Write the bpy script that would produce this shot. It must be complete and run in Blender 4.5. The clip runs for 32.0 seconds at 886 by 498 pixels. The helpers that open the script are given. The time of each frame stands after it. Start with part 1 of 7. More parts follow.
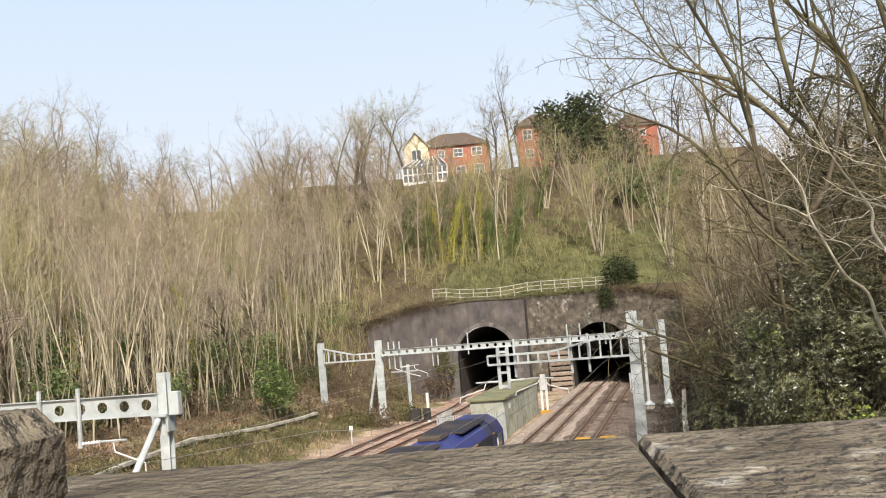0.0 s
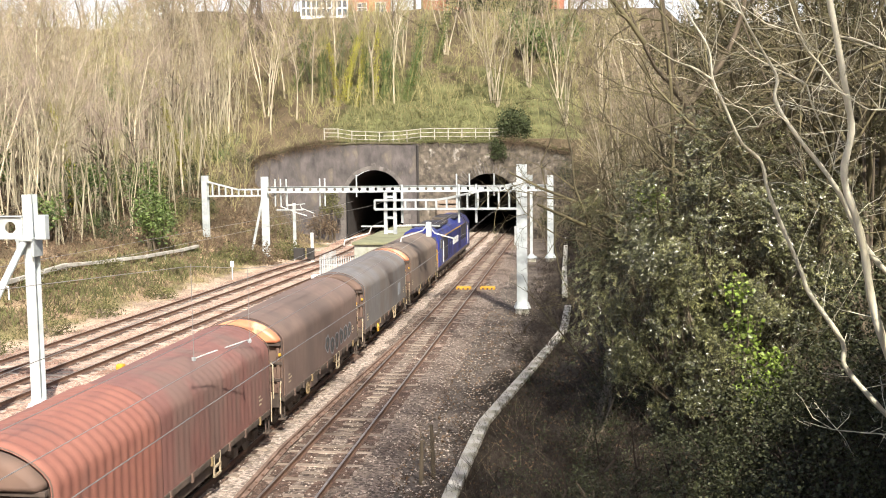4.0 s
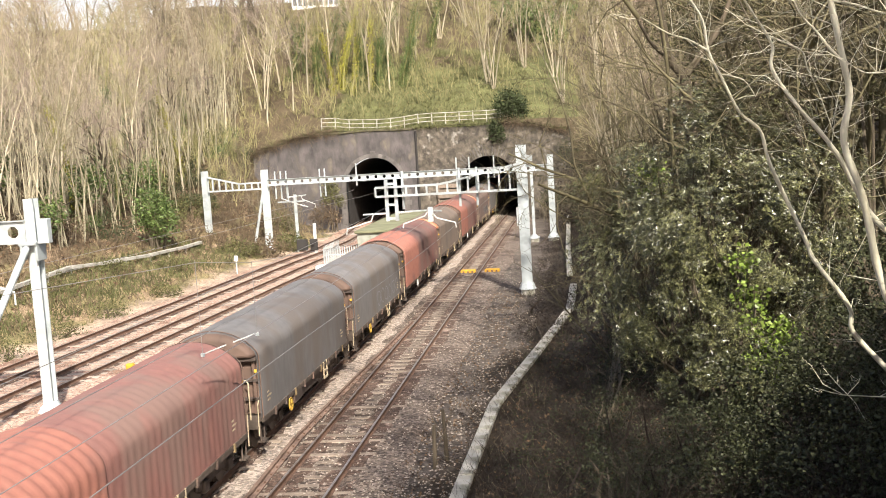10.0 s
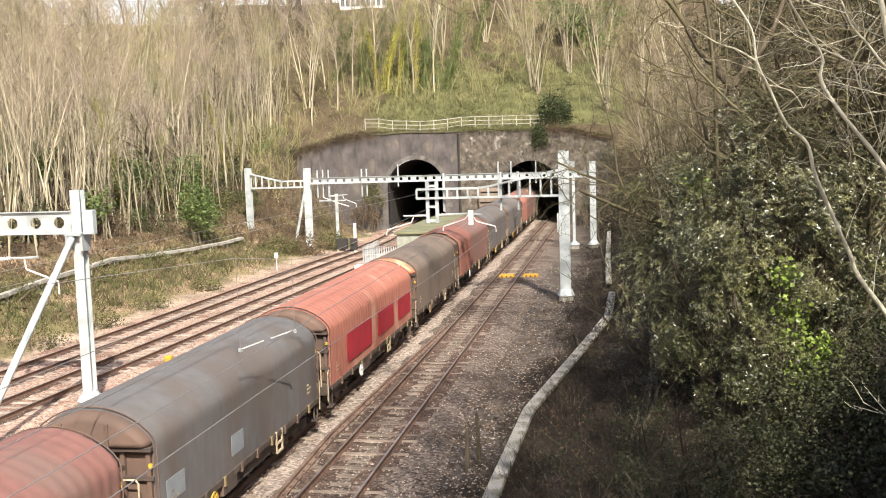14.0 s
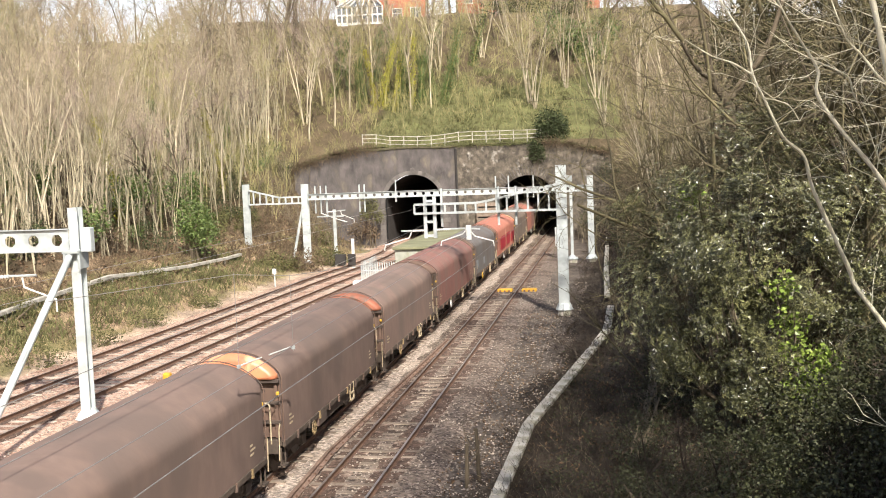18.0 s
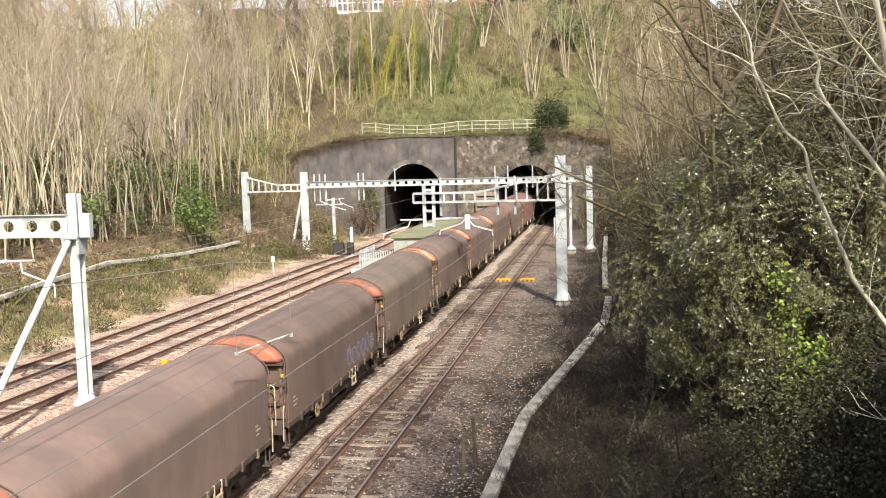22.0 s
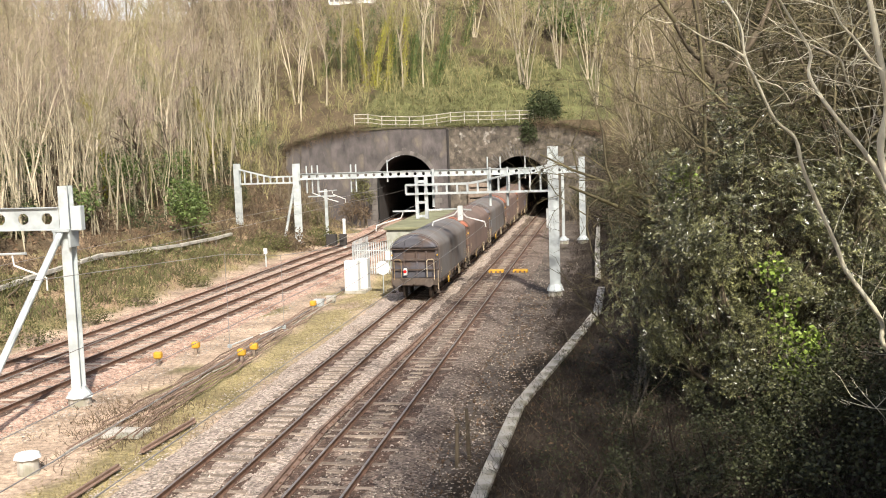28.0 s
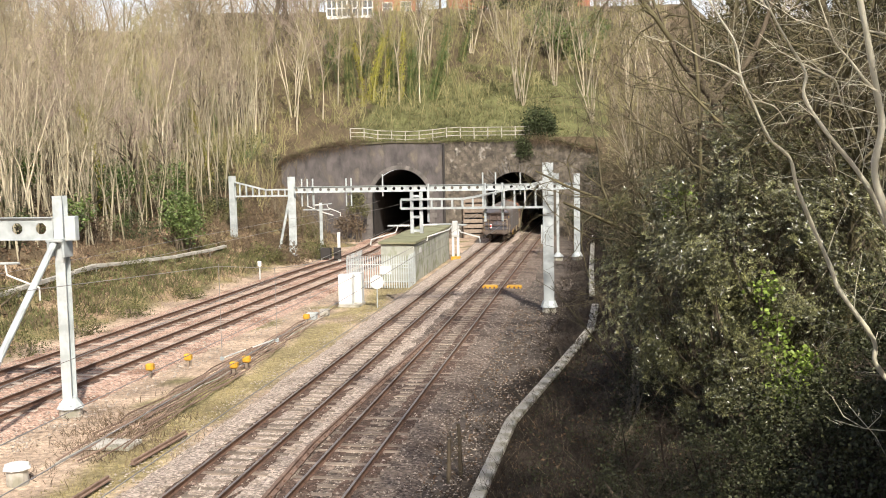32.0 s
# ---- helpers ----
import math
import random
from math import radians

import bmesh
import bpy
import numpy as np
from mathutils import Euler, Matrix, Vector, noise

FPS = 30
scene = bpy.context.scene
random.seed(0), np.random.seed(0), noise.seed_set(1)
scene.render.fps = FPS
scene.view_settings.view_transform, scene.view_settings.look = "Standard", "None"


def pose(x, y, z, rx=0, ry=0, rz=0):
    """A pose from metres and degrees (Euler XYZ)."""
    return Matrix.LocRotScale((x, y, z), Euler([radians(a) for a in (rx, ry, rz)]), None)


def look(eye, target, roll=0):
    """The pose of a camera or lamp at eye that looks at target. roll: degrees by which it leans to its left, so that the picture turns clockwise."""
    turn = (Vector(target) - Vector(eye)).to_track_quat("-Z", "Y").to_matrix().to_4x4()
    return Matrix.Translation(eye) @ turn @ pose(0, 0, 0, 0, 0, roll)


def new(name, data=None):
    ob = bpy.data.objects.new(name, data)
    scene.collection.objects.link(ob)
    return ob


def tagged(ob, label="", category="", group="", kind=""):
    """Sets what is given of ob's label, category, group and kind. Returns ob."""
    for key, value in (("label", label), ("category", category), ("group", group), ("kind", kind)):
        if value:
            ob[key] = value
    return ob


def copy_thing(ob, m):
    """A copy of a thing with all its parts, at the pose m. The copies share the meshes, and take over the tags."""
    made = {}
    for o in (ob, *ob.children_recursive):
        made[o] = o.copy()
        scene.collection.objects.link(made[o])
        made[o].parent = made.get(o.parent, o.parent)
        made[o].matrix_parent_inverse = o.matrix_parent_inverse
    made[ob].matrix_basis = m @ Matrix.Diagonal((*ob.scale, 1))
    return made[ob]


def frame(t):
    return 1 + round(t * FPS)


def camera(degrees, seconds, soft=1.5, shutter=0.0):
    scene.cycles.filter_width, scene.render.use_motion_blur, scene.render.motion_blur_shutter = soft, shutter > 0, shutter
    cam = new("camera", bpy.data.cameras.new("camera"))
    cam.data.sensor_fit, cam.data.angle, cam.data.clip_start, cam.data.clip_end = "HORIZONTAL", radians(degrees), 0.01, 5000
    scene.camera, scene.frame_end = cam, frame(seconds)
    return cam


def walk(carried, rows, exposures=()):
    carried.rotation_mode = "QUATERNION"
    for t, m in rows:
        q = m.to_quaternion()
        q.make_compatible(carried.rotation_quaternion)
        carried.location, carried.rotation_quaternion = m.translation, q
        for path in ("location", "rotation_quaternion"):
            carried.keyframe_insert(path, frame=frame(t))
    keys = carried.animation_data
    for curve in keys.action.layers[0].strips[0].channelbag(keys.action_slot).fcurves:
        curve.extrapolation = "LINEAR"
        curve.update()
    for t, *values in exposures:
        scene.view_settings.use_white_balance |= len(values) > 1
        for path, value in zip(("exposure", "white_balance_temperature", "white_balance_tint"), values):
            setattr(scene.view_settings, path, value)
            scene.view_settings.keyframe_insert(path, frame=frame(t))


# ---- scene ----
cam = camera(46.7, 32.0, soft=1.0)
PATH = [
    (0, pose(-0.066, -0.974, 9.038, 93.771, 4.743, 4.567)),
    (0.5, pose(-0.053, -0.366, 9.144, 91.851, 6.445, 3.617)),
    (1, pose(0.002, -0.170, 9.125, 88.662, 5.226, 2.651)),
    (1.5, pose(0.002, -0.028, 9.009, 85.894, 1.411, 0.430)),
    (2, pose(-0.000, -0.000, 9.000, 84.455, 0.291, 0.003)),
    (2.5, pose(0.000, 0.000, 9.000, 83.127, 0.098, -0.321)),
    (3, pose(-0.000, 0.000, 9.000, 84.278, -0.178, -0.803)),
    (3.5, pose(-0.000, 0.000, 9.000, 84.734, 0.435, -1.009)),
    (5.5, pose(0.000, 0.000, 9.000, 85.026, 0.621, -2.190)),
    (6, pose(0.000, 0.000, 9.000, 84.726, 0.556, -2.045)),
    (6.5, pose(0.000, 0.000, 9.000, 84.576, 0.586, -2.045)),
    (7, pose(0.000, 0.000, 9.000, 84.499, 0.909, -2.095)),
    (7.5, pose(0.000, 0.000, 9.000, 84.421, 1.413, -2.023)),
    (8, pose(0.000, 0.000, 9.000, 84.530, 2.580, -1.875)),
    (8.5, pose(0.000, 0.000, 9.000, 84.860, 1.453, -1.564)),
    (9, pose(0.000, 0.000, 9.000, 85.080, 0.668, -1.278)),
    (9.5, pose(0.000, 0.000, 9.000, 84.794, 4.469, -1.587)),
    (10, pose(0.000, 0.000, 9.000, 83.964, 3.444, -1.534)),
    (10.5, pose(0.000, 0.000, 9.000, 83.446, 2.248, -1.148)),
    (11, pose(0.000, 0.000, 9.000, 83.104, 3.037, -0.545)),
    (11.5, pose(0.000, 0.000, 9.000, 82.977, 3.503, 0.179)),
    (12, pose(0.000, 0.000, 9.000, 82.945, 3.152, 0.746)),
    (12.5, pose(-0.000, -0.000, 9.000, 83.108, 2.503, 0.972)),
    (13, pose(-0.000, -0.000, 9.000, 83.447, 2.280, 0.967)),
    (13.5, pose(-0.000, 0.000, 9.000, 83.851, 2.359, 0.892)),
    (14, pose(-0.000, -0.000, 9.000, 84.242, 1.816, 0.835)),
    (14.5, pose(-0.000, 0.000, 9.000, 84.617, 1.932, 0.768)),
    (16.5, pose(-0.000, 0.000, 9.000, 85.010, 1.818, 0.724)),
    (17, pose(-0.000, 0.000, 9.000, 85.032, 1.655, 0.733)),
    (17.5, pose(-0.000, 0.000, 9.000, 85.094, 1.821, 0.727)),
    (18, pose(-0.000, -0.000, 9.000, 85.073, 2.213, 0.692)),
    (18.5, pose(-0.000, 0.000, 9.000, 84.856, 2.258, 0.661)),
    (19, pose(-0.000, 0.000, 9.000, 84.549, 2.134, 0.627)),
    (19.5, pose(-0.000, -0.000, 9.000, 84.318, 2.000, 0.625)),
    (20, pose(-0.000, -0.000, 9.000, 84.205, 1.964, 0.627)),
    (20.5, pose(-0.000, -0.000, 9.000, 84.170, 1.974, 0.627)),
    (21, pose(-0.000, -0.000, 9.000, 84.218, 1.846, 0.645)),
    (21.5, pose(-0.000, 0.000, 9.000, 84.335, 1.782, 0.648)),
    (22, pose(0.000, 0.000, 9.000, 84.470, 1.663, 0.664)),
    (22.5, pose(-0.000, 0.000, 9.000, 84.526, 1.676, 0.650)),
    (23, pose(-0.000, -0.000, 9.000, 84.565, 1.664, 0.663)),
    (23.5, pose(-0.000, 0.000, 9.000, 84.608, 1.696, 0.657)),
    (24, pose(-0.000, 0.000, 9.000, 84.663, 1.686, 0.652)),
    (24.5, pose(-0.000, 0.000, 9.000, 84.721, 1.658, 0.653)),
    (26.5, pose(-0.000, -0.000, 9.000, 84.731, 2.267, 0.443)),
    (27, pose(-0.000, 0.000, 9.000, 84.452, 2.130, 0.251)),
    (27.5, pose(-0.000, 0.000, 9.000, 84.143, 2.035, 0.128)),
    (28, pose(-0.000, -0.000, 9.000, 83.972, 1.851, 0.241)),
    (28.5, pose(-0.000, 0.000, 9.000, 83.967, 1.422, 0.372)),
    (29, pose(0.000, 0.000, 9.000, 84.122, 1.025, 0.452)),
    (29.5, pose(-0.000, 0.000, 9.000, 84.279, 1.355, 0.321)),
    (30, pose(-0.000, 0.000, 9.000, 84.362, 1.034, 0.257)),
    (30.5, pose(-0.000, 0.000, 9.000, 84.431, 0.884, 0.298)),
    (31, pose(-0.000, 0.000, 9.000, 84.562, 0.750, 0.400)),
    (31.5, pose(-0.000, -0.000, 9.000, 84.700, 0.743, 0.451)),
    (32, pose(0.000, 0.000, 9.000, 84.800, 1.100, -0.000)),
]
walk(cam, PATH, exposures=[(0.0, -0.03), (1.0, 0.12), (2.5, 0.6), (6.0, 0.66), (10.0, 0.6), (13.0, 0.47), (23.0, 0.47), (28.0, 0.33), (32.0, 0.24)])

# ---- world and sun ----
SUN_FROM = Vector((0.25, -0.968, 0.0)).normalized()
SUN_EL = radians(41)
world = bpy.data.worlds.new("sky")
scene.world = world
world.use_nodes = True
wn = world.node_tree.nodes
sky = wn.new("ShaderNodeTexSky")
sky.sky_type, sky.sun_disc = "NISHITA", False
sky.sun_elevation, sky.sun_rotation = SUN_EL, radians(165.5)
sky.dust_density, sky.air_density, sky.ozone_density = 4.5, 1.0, 1.0
wn["Background"].inputs["Strength"].default_value = 0.13
world.node_tree.links.new(sky.outputs[0], wn["Background"].inputs["Color"])
sun = new("sun", bpy.data.lights.new("sun", "SUN"))
sun.data.energy, sun.data.angle, sun.data.color = 5.7, radians(0.6), (1.0, 0.93, 0.82)
sun_way = Vector((SUN_FROM.x * math.cos(SUN_EL), SUN_FROM.y * math.cos(SUN_EL), math.sin(SUN_EL)))
sun.matrix_world = look(sun_way * 200, (0, 0, 0))


def far_sky():
    """Pale haze low in the northern sky, far beyond the hill."""
    m = bpy.data.materials.new("sky_haze")
    m.use_nodes = True
    n, l = m.node_tree.nodes, m.node_tree.links
    n.remove(n["Principled BSDF"])
    em, tc, sp, ra = n.new("ShaderNodeEmission"), n.new("ShaderNodeTexCoord"), n.new("ShaderNodeSeparateXYZ"), n.new("ShaderNodeValToRGB")
    l.new(tc.outputs["Generated"], sp.inputs[0])
    l.new(sp.outputs[2], ra.inputs[0])
    ra.color_ramp.elements[0].position, ra.color_ramp.elements[0].color = 0.05, (0.90, 0.92, 0.97, 1)
    ra.color_ramp.elements[1].position, ra.color_ramp.elements[1].color = 0.95, (0.55, 0.74, 0.98, 1)
    l.new(ra.outputs[0], em.inputs["Color"])
    em.inputs["Strength"].default_value = 1.06
    l.new(em.outputs[0], n["Material Output"].inputs["Surface"])
    vs, fs = [], []
    for i in range(41):
        a = radians(-60 + 3 * i)
        vs += [(2700 * math.sin(a), 2700 * math.cos(a), z) for z in (-40, 300, 700, 1400)]
    for i in range(40):
        fs += [(4 * i + j, 4 * i + 4 + j, 4 * i + 5 + j, 4 * i + 1 + j) for j in range(3)]
    me = bpy.data.meshes.new("backdrop")
    me.from_pydata(vs, [], fs)
    me.materials.append(m)
    tagged(new("backdrop", me), "pale hazy blue sky low over the hill", "sky", kind="structure")


far_sky()


# ---- materials ----
def mat(name, c1, c2=None, scale=3.0, rough=0.8, metal=0.0, bump=0.0, bscale=None, c3=None, c3scale=0.5, c3amt=0.5,
        vary=0.0, stretch=(1, 1, 1), spec=0.3, island=0.0, trans=0.0, cells=0.0, cellamt=0.35):
    """Two-scale noise colour, fine bump, optional third stain colour, and a value shift per object or per island."""
    m = bpy.data.materials.new(name)
    m.use_nodes = True
    n, l = m.node_tree.nodes, m.node_tree.links
    b = n["Principled BSDF"]
    b.inputs["Roughness"].default_value, b.inputs["Metallic"].default_value = rough, metal
    b.inputs["Specular IOR Level"].default_value = spec
    if trans:
        b.inputs["Transmission Weight"].default_value = trans
    tc, mp = n.new("ShaderNodeTexCoord"), n.new("ShaderNodeMapping")
    mp.inputs["Scale"].default_value = stretch
    l.new(tc.outputs["Object"], mp.inputs["Vector"])
    c2 = c2 or tuple(v * 0.8 for v in c1)

    def noise_ramp(sc, lo, hi, detail=5):
        t, r = n.new("ShaderNodeTexNoise"), n.new("ShaderNodeMapRange")
        t.inputs["Scale"].default_value, t.inputs["Detail"].default_value = sc, detail
        r.inputs["From Min"].default_value, r.inputs["From Max"].default_value = lo, hi
        l.new(mp.outputs[0], t.inputs["Vector"])
        l.new(t.outputs["Fac"], r.inputs["Value"])
        return r.outputs[0]

    def mix(fac, a, bcol):
        x = n.new("ShaderNodeMix")
        x.data_type = "RGBA"
        for s, v in ((x.inputs[0], fac), (x.inputs[6], a), (x.inputs[7], bcol)):
            if isinstance(v, tuple):
                s.default_value = (*v, 1)
            elif isinstance(v, (int, float)):
                s.default_value = v
            else:
                l.new(v, s)
        return x.outputs[2]

    col = mix(noise_ramp(scale, 0.3, 0.7), c1, c2)
    if c3:
        f = noise_ramp(c3scale, 0.5 + 0.18 * (0.5 - c3amt), 0.62 + 0.18 * (0.5 - c3amt), 4)
        col = mix(f, col, c3)
    if vary or island:
        src = n.new("ShaderNodeObjectInfo").outputs["Random"] if vary else n.new("ShaderNodeNewGeometry").outputs["Random Per Island"]
        amt = vary or island
        r = n.new("ShaderNodeMapRange")
        r.inputs["To Min"].default_value, r.inputs["To Max"].default_value = 1 - amt, 1 + amt
        l.new(src, r.inputs["Value"])
        hs = n.new("ShaderNodeHueSaturation")
        l.new(col, hs.inputs["Color"])
        l.new(r.outputs[0], hs.inputs["Value"])
        col = hs.outputs[0]
    if cells:
        vo, r, hs = n.new("ShaderNodeTexVoronoi"), n.new("ShaderNodeMapRange"), n.new("ShaderNodeHueSaturation")
        sp = n.new("ShaderNodeSeparateColor")
        vo.inputs["Scale"].default_value, vo.inputs["Randomness"].default_value = cells, 0.7
        r.inputs["To Min"].default_value, r.inputs["To Max"].default_value = 1 - cellamt, 1 + cellamt
        l.new(mp.outputs[0], vo.inputs["Vector"])
        l.new(vo.outputs["Color"], sp.inputs[0])
        l.new(sp.outputs[0], r.inputs["Value"])
        l.new(col, hs.inputs["Color"])
        l.new(r.outputs[0], hs.inputs["Value"])
        col = hs.outputs[0]
    l.new(col, b.inputs["Base Color"])
    if bump:
        t, bp = n.new("ShaderNodeTexNoise"), n.new("ShaderNodeBump")
        t.inputs["Scale"].default_value, t.inputs["Detail"].default_value = bscale or scale * 4, 6
        bp.inputs["Strength"].default_value, bp.inputs["Distance"].default_value = bump, 0.05
        l.new(mp.outputs[0], t.inputs["Vector"])
        l.new(t.outputs["Fac"], bp.inputs["Height"])
        l.new(bp.outputs[0], b.inputs["Normal"])
    return m


M_BALLAST = mat("ballast", (0.50, 0.42, 0.36), (0.27, 0.215, 0.18), 6, 0.95, bump=1.0, bscale=14, c3=(0.33, 0.265, 0.215), c3scale=0.5, c3amt=0.3, cells=13, cellamt=0.5)
# Oily stone, darkened further for tree shade over the outer line.
M_BALLAST_OIL_SHADE = mat("oily_shaded_ballast", (0.245, 0.195, 0.162), (0.105, 0.08, 0.066), 6, 0.95, bump=1.0, bscale=14, c3=(0.11, 0.082, 0.065), c3scale=0.4, c3amt=0.5, cells=13, cellamt=0.5)
M_BALLAST_RED = mat("rusty_ballast", (0.52, 0.365, 0.29), (0.32, 0.205, 0.155), 6, 0.95, bump=1.0, bscale=14, c3=(0.25, 0.15, 0.11), c3scale=0.4, cells=12, cellamt=0.45)
M_STONE = mat("ballast_stone", (0.38, 0.33, 0.28), (0.25, 0.21, 0.175), 3, 0.9, island=0.4)
M_RAIL = mat("rusty_rail", (0.20, 0.12, 0.085), (0.13, 0.08, 0.058), 6, 0.7, 0.3, bump=0.2)
M_RAILTOP = mat("polished_railhead", (0.40, 0.36, 0.33), (0.26, 0.21, 0.18), 4, 0.45, 0.7)
M_SLEEPER = mat("sleeper_concrete", (0.40, 0.34, 0.29), (0.27, 0.22, 0.185), 5, 0.9, bump=0.3, vary=0.35)
M_TIMBER = mat("old_timber", (0.29, 0.235, 0.19), (0.17, 0.135, 0.105), 5, 0.9, bump=0.4, vary=0.3)
M_GALV = mat("galvanised_steel", (0.50, 0.54, 0.55), (0.40, 0.44, 0.45), 2.6, 0.55, 0.2, bump=0.05, c3=(0.34, 0.37, 0.38), c3scale=1.1, vary=0.12)
M_CONC = mat("concrete", (0.47, 0.45, 0.41), (0.36, 0.34, 0.30), 3, 0.9, bump=0.3, c3=(0.25, 0.24, 0.19), c3scale=1.2)
M_WHITE = mat("white_plastic", (0.66, 0.67, 0.66), (0.54, 0.55, 0.54), 2, 0.5)
M_WIRE = mat("copper_wire", (0.27, 0.26, 0.25), (0.20, 0.19, 0.185), 2, 0.45, 0.2)
M_INSUL = mat("white_insulator", (0.72, 0.73, 0.72), (0.6, 0.62, 0.62), 2, 0.4)
M_YELLOW = mat("yellow_paint", (0.62, 0.36, 0.035), (0.40, 0.22, 0.03), 5, 0.6)
M_MASON = mat("blackened_masonry", (0.125, 0.112, 0.108), (0.055, 0.05, 0.052), 1.1, 0.95, bump=0.7, bscale=5.0, c3=(0.165, 0.145, 0.115), c3scale=0.55, c3amt=0.1, cells=1.6, cellamt=0.1, stretch=(1, 1, 0.55))
M_MASON2 = mat("weathered_rubble", (0.145, 0.125, 0.10), (0.05, 0.044, 0.038), 1.8, 0.95, bump=1.0, bscale=5.0, c3=(0.33, 0.31, 0.28), c3scale=1.1, c3amt=-0.15, cells=3.0, cellamt=0.3, stretch=(1, 1, 0.9))
M_VOUSS = mat("arch_stone", (0.15, 0.138, 0.13), (0.085, 0.078, 0.074), 1.5, 0.9, bump=0.4, vary=0.2)
M_SOOT = mat("sooty_brick", (0.05, 0.047, 0.045), (0.03, 0.028, 0.027), 1.0, 0.97, bump=0.4)
M_BARK = mat("pale_bark", (0.60, 0.53, 0.41), (0.33, 0.28, 0.19), 2.5, 0.9, bump=0.3, vary=0.35, stretch=(1, 1, 0.3))
M_BARKG = mat("mossy_bark", (0.30, 0.28, 0.13), (0.20, 0.18, 0.08), 2.0, 0.9, bump=0.3, vary=0.25, stretch=(1, 1, 0.3))
M_RUSTBAL = mat("rust_stained_ballast", (0.145, 0.095, 0.072), (0.068, 0.046, 0.036), 5, 0.95, bump=0.8, bscale=14, c3=(0.30, 0.225, 0.18), c3scale=1.6, c3amt=0.1, cells=13, cellamt=0.4)
M_RUSTY = mat("bright_rust", (0.25, 0.17, 0.132), (0.16, 0.108, 0.084), 4, 0.85, bump=0.2)
M_ROD = mat("brown_point_rodding", (0.27, 0.19, 0.145), (0.16, 0.11, 0.085), 4, 0.8, vary=0.3)
M_COPE = mat("mossy_wall_top", (0.13, 0.115, 0.075), (0.07, 0.065, 0.042), 1.4, 0.95, bump=0.5)
M_BARKD = mat("dark_bark", (0.13, 0.105, 0.075), (0.08, 0.065, 0.045), 2.5, 0.9, bump=0.4, vary=0.2, stretch=(1, 1, 0.3))
M_TWIG = mat("bare_twigs", (0.40, 0.335, 0.24), (0.20, 0.165, 0.11), 0.7, 0.9, vary=0.4)
M_TWIGO = mat("olive_twigs", (0.40, 0.365, 0.185), (0.20, 0.185, 0.085), 0.7, 0.9, vary=0.3)
M_TWIGR = mat("reddish_twigs", (0.37, 0.295, 0.245), (0.22, 0.17, 0.14), 0.7, 0.9, vary=0.3)
M_LEAFD = mat("evergreen_leaf", (0.17, 0.17, 0.072), (0.05, 0.054, 0.022), 0.9, 0.31, island=0.85, spec=0.8)
# Darkened copy of the ivy leaf; tree shade sits in its colour.
M_IVY_SHADE = mat("ivy_leaf_shade_tone", (0.055, 0.06, 0.026), (0.03, 0.034, 0.015), 1.2, 0.55, island=0.6, spec=0.3)
# Olive twigs toned down to carry the shade of the right slope.
M_TWIGD = mat("shade_toned_olive_twigs", (0.17, 0.145, 0.085), (0.075, 0.064, 0.04), 0.5, 0.9, vary=0.3)
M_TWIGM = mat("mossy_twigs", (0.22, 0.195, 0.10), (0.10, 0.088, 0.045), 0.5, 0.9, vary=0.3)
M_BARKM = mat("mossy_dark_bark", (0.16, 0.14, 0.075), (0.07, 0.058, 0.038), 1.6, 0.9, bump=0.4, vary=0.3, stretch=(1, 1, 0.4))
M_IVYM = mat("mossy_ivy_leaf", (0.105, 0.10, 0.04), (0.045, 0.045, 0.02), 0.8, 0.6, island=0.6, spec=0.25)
M_LEAFO = mat("olive_scrub_leaf", (0.135, 0.135, 0.055), (0.075, 0.075, 0.03), 0.9, 0.7, island=0.5, spec=0.2)
M_LEAFB = mat("ivy_leaf", (0.12, 0.17, 0.045), (0.065, 0.10, 0.025), 1.0, 0.45, island=0.45, spec=0.5)
M_IVYY = mat("yellow_ivy", (0.40, 0.36, 0.05), (0.26, 0.27, 0.04), 0.6, 0.6, island=0.4)
M_CONIFER = mat("dark_conifer", (0.055, 0.07, 0.028), (0.035, 0.045, 0.018), 0.6, 0.8, island=0.4)
M_BRAMBLE = mat("bramble", (0.18, 0.13, 0.085), (0.10, 0.075, 0.05), 0.5, 0.9, island=0.4)
# Bramble stems darkened past their own brown for the tree shade.
M_BRAMBLE_SHADE = mat("bramble_shade_tone", (0.066, 0.049, 0.038), (0.034, 0.027, 0.02), 0.5, 0.9, island=0.5)
M_BRICK = mat("red_brick", (0.40, 0.155, 0.105), (0.33, 0.12, 0.08), 1.0, 0.9, bump=0.2)
M_CREAM = mat("cream_render", (0.74, 0.66, 0.50), (0.66, 0.58, 0.43), 1.0, 0.9)
M_ROOF = mat("brown_tiles", (0.14, 0.105, 0.085), (0.10, 0.075, 0.06), 2.0, 0.85, bump=0.3, stretch=(1, 1, 5))
M_UPVC = mat("white_frame", (0.80, 0.80, 0.79), (0.74, 0.74, 0.73), 1, 0.5)
M_PANE = mat("window_glass", (0.10, 0.12, 0.14), (0.07, 0.08, 0.10), 1, 0.08, spec=0.8)
M_SLATE = mat("mossy_felt_roof", (0.25, 0.255, 0.16), (0.15, 0.15, 0.09), 0.8, 0.95, bump=0.3)
M_PANEL = mat("grey_clad_panel", (0.40, 0.41, 0.36), (0.30, 0.31, 0.27), 2, 0.75, c3=(0.24, 0.26, 0.18), c3scale=1.2, vary=0.12)
M_PARAPET = mat("mossy_coping", (0.26, 0.225, 0.17), (0.10, 0.083, 0.06), 9, 0.95, bump=1.0, bscale=45, c3=(0.52, 0.49, 0.42), c3scale=11, c3amt=-0.1, stretch=(1, 0.75, 1))


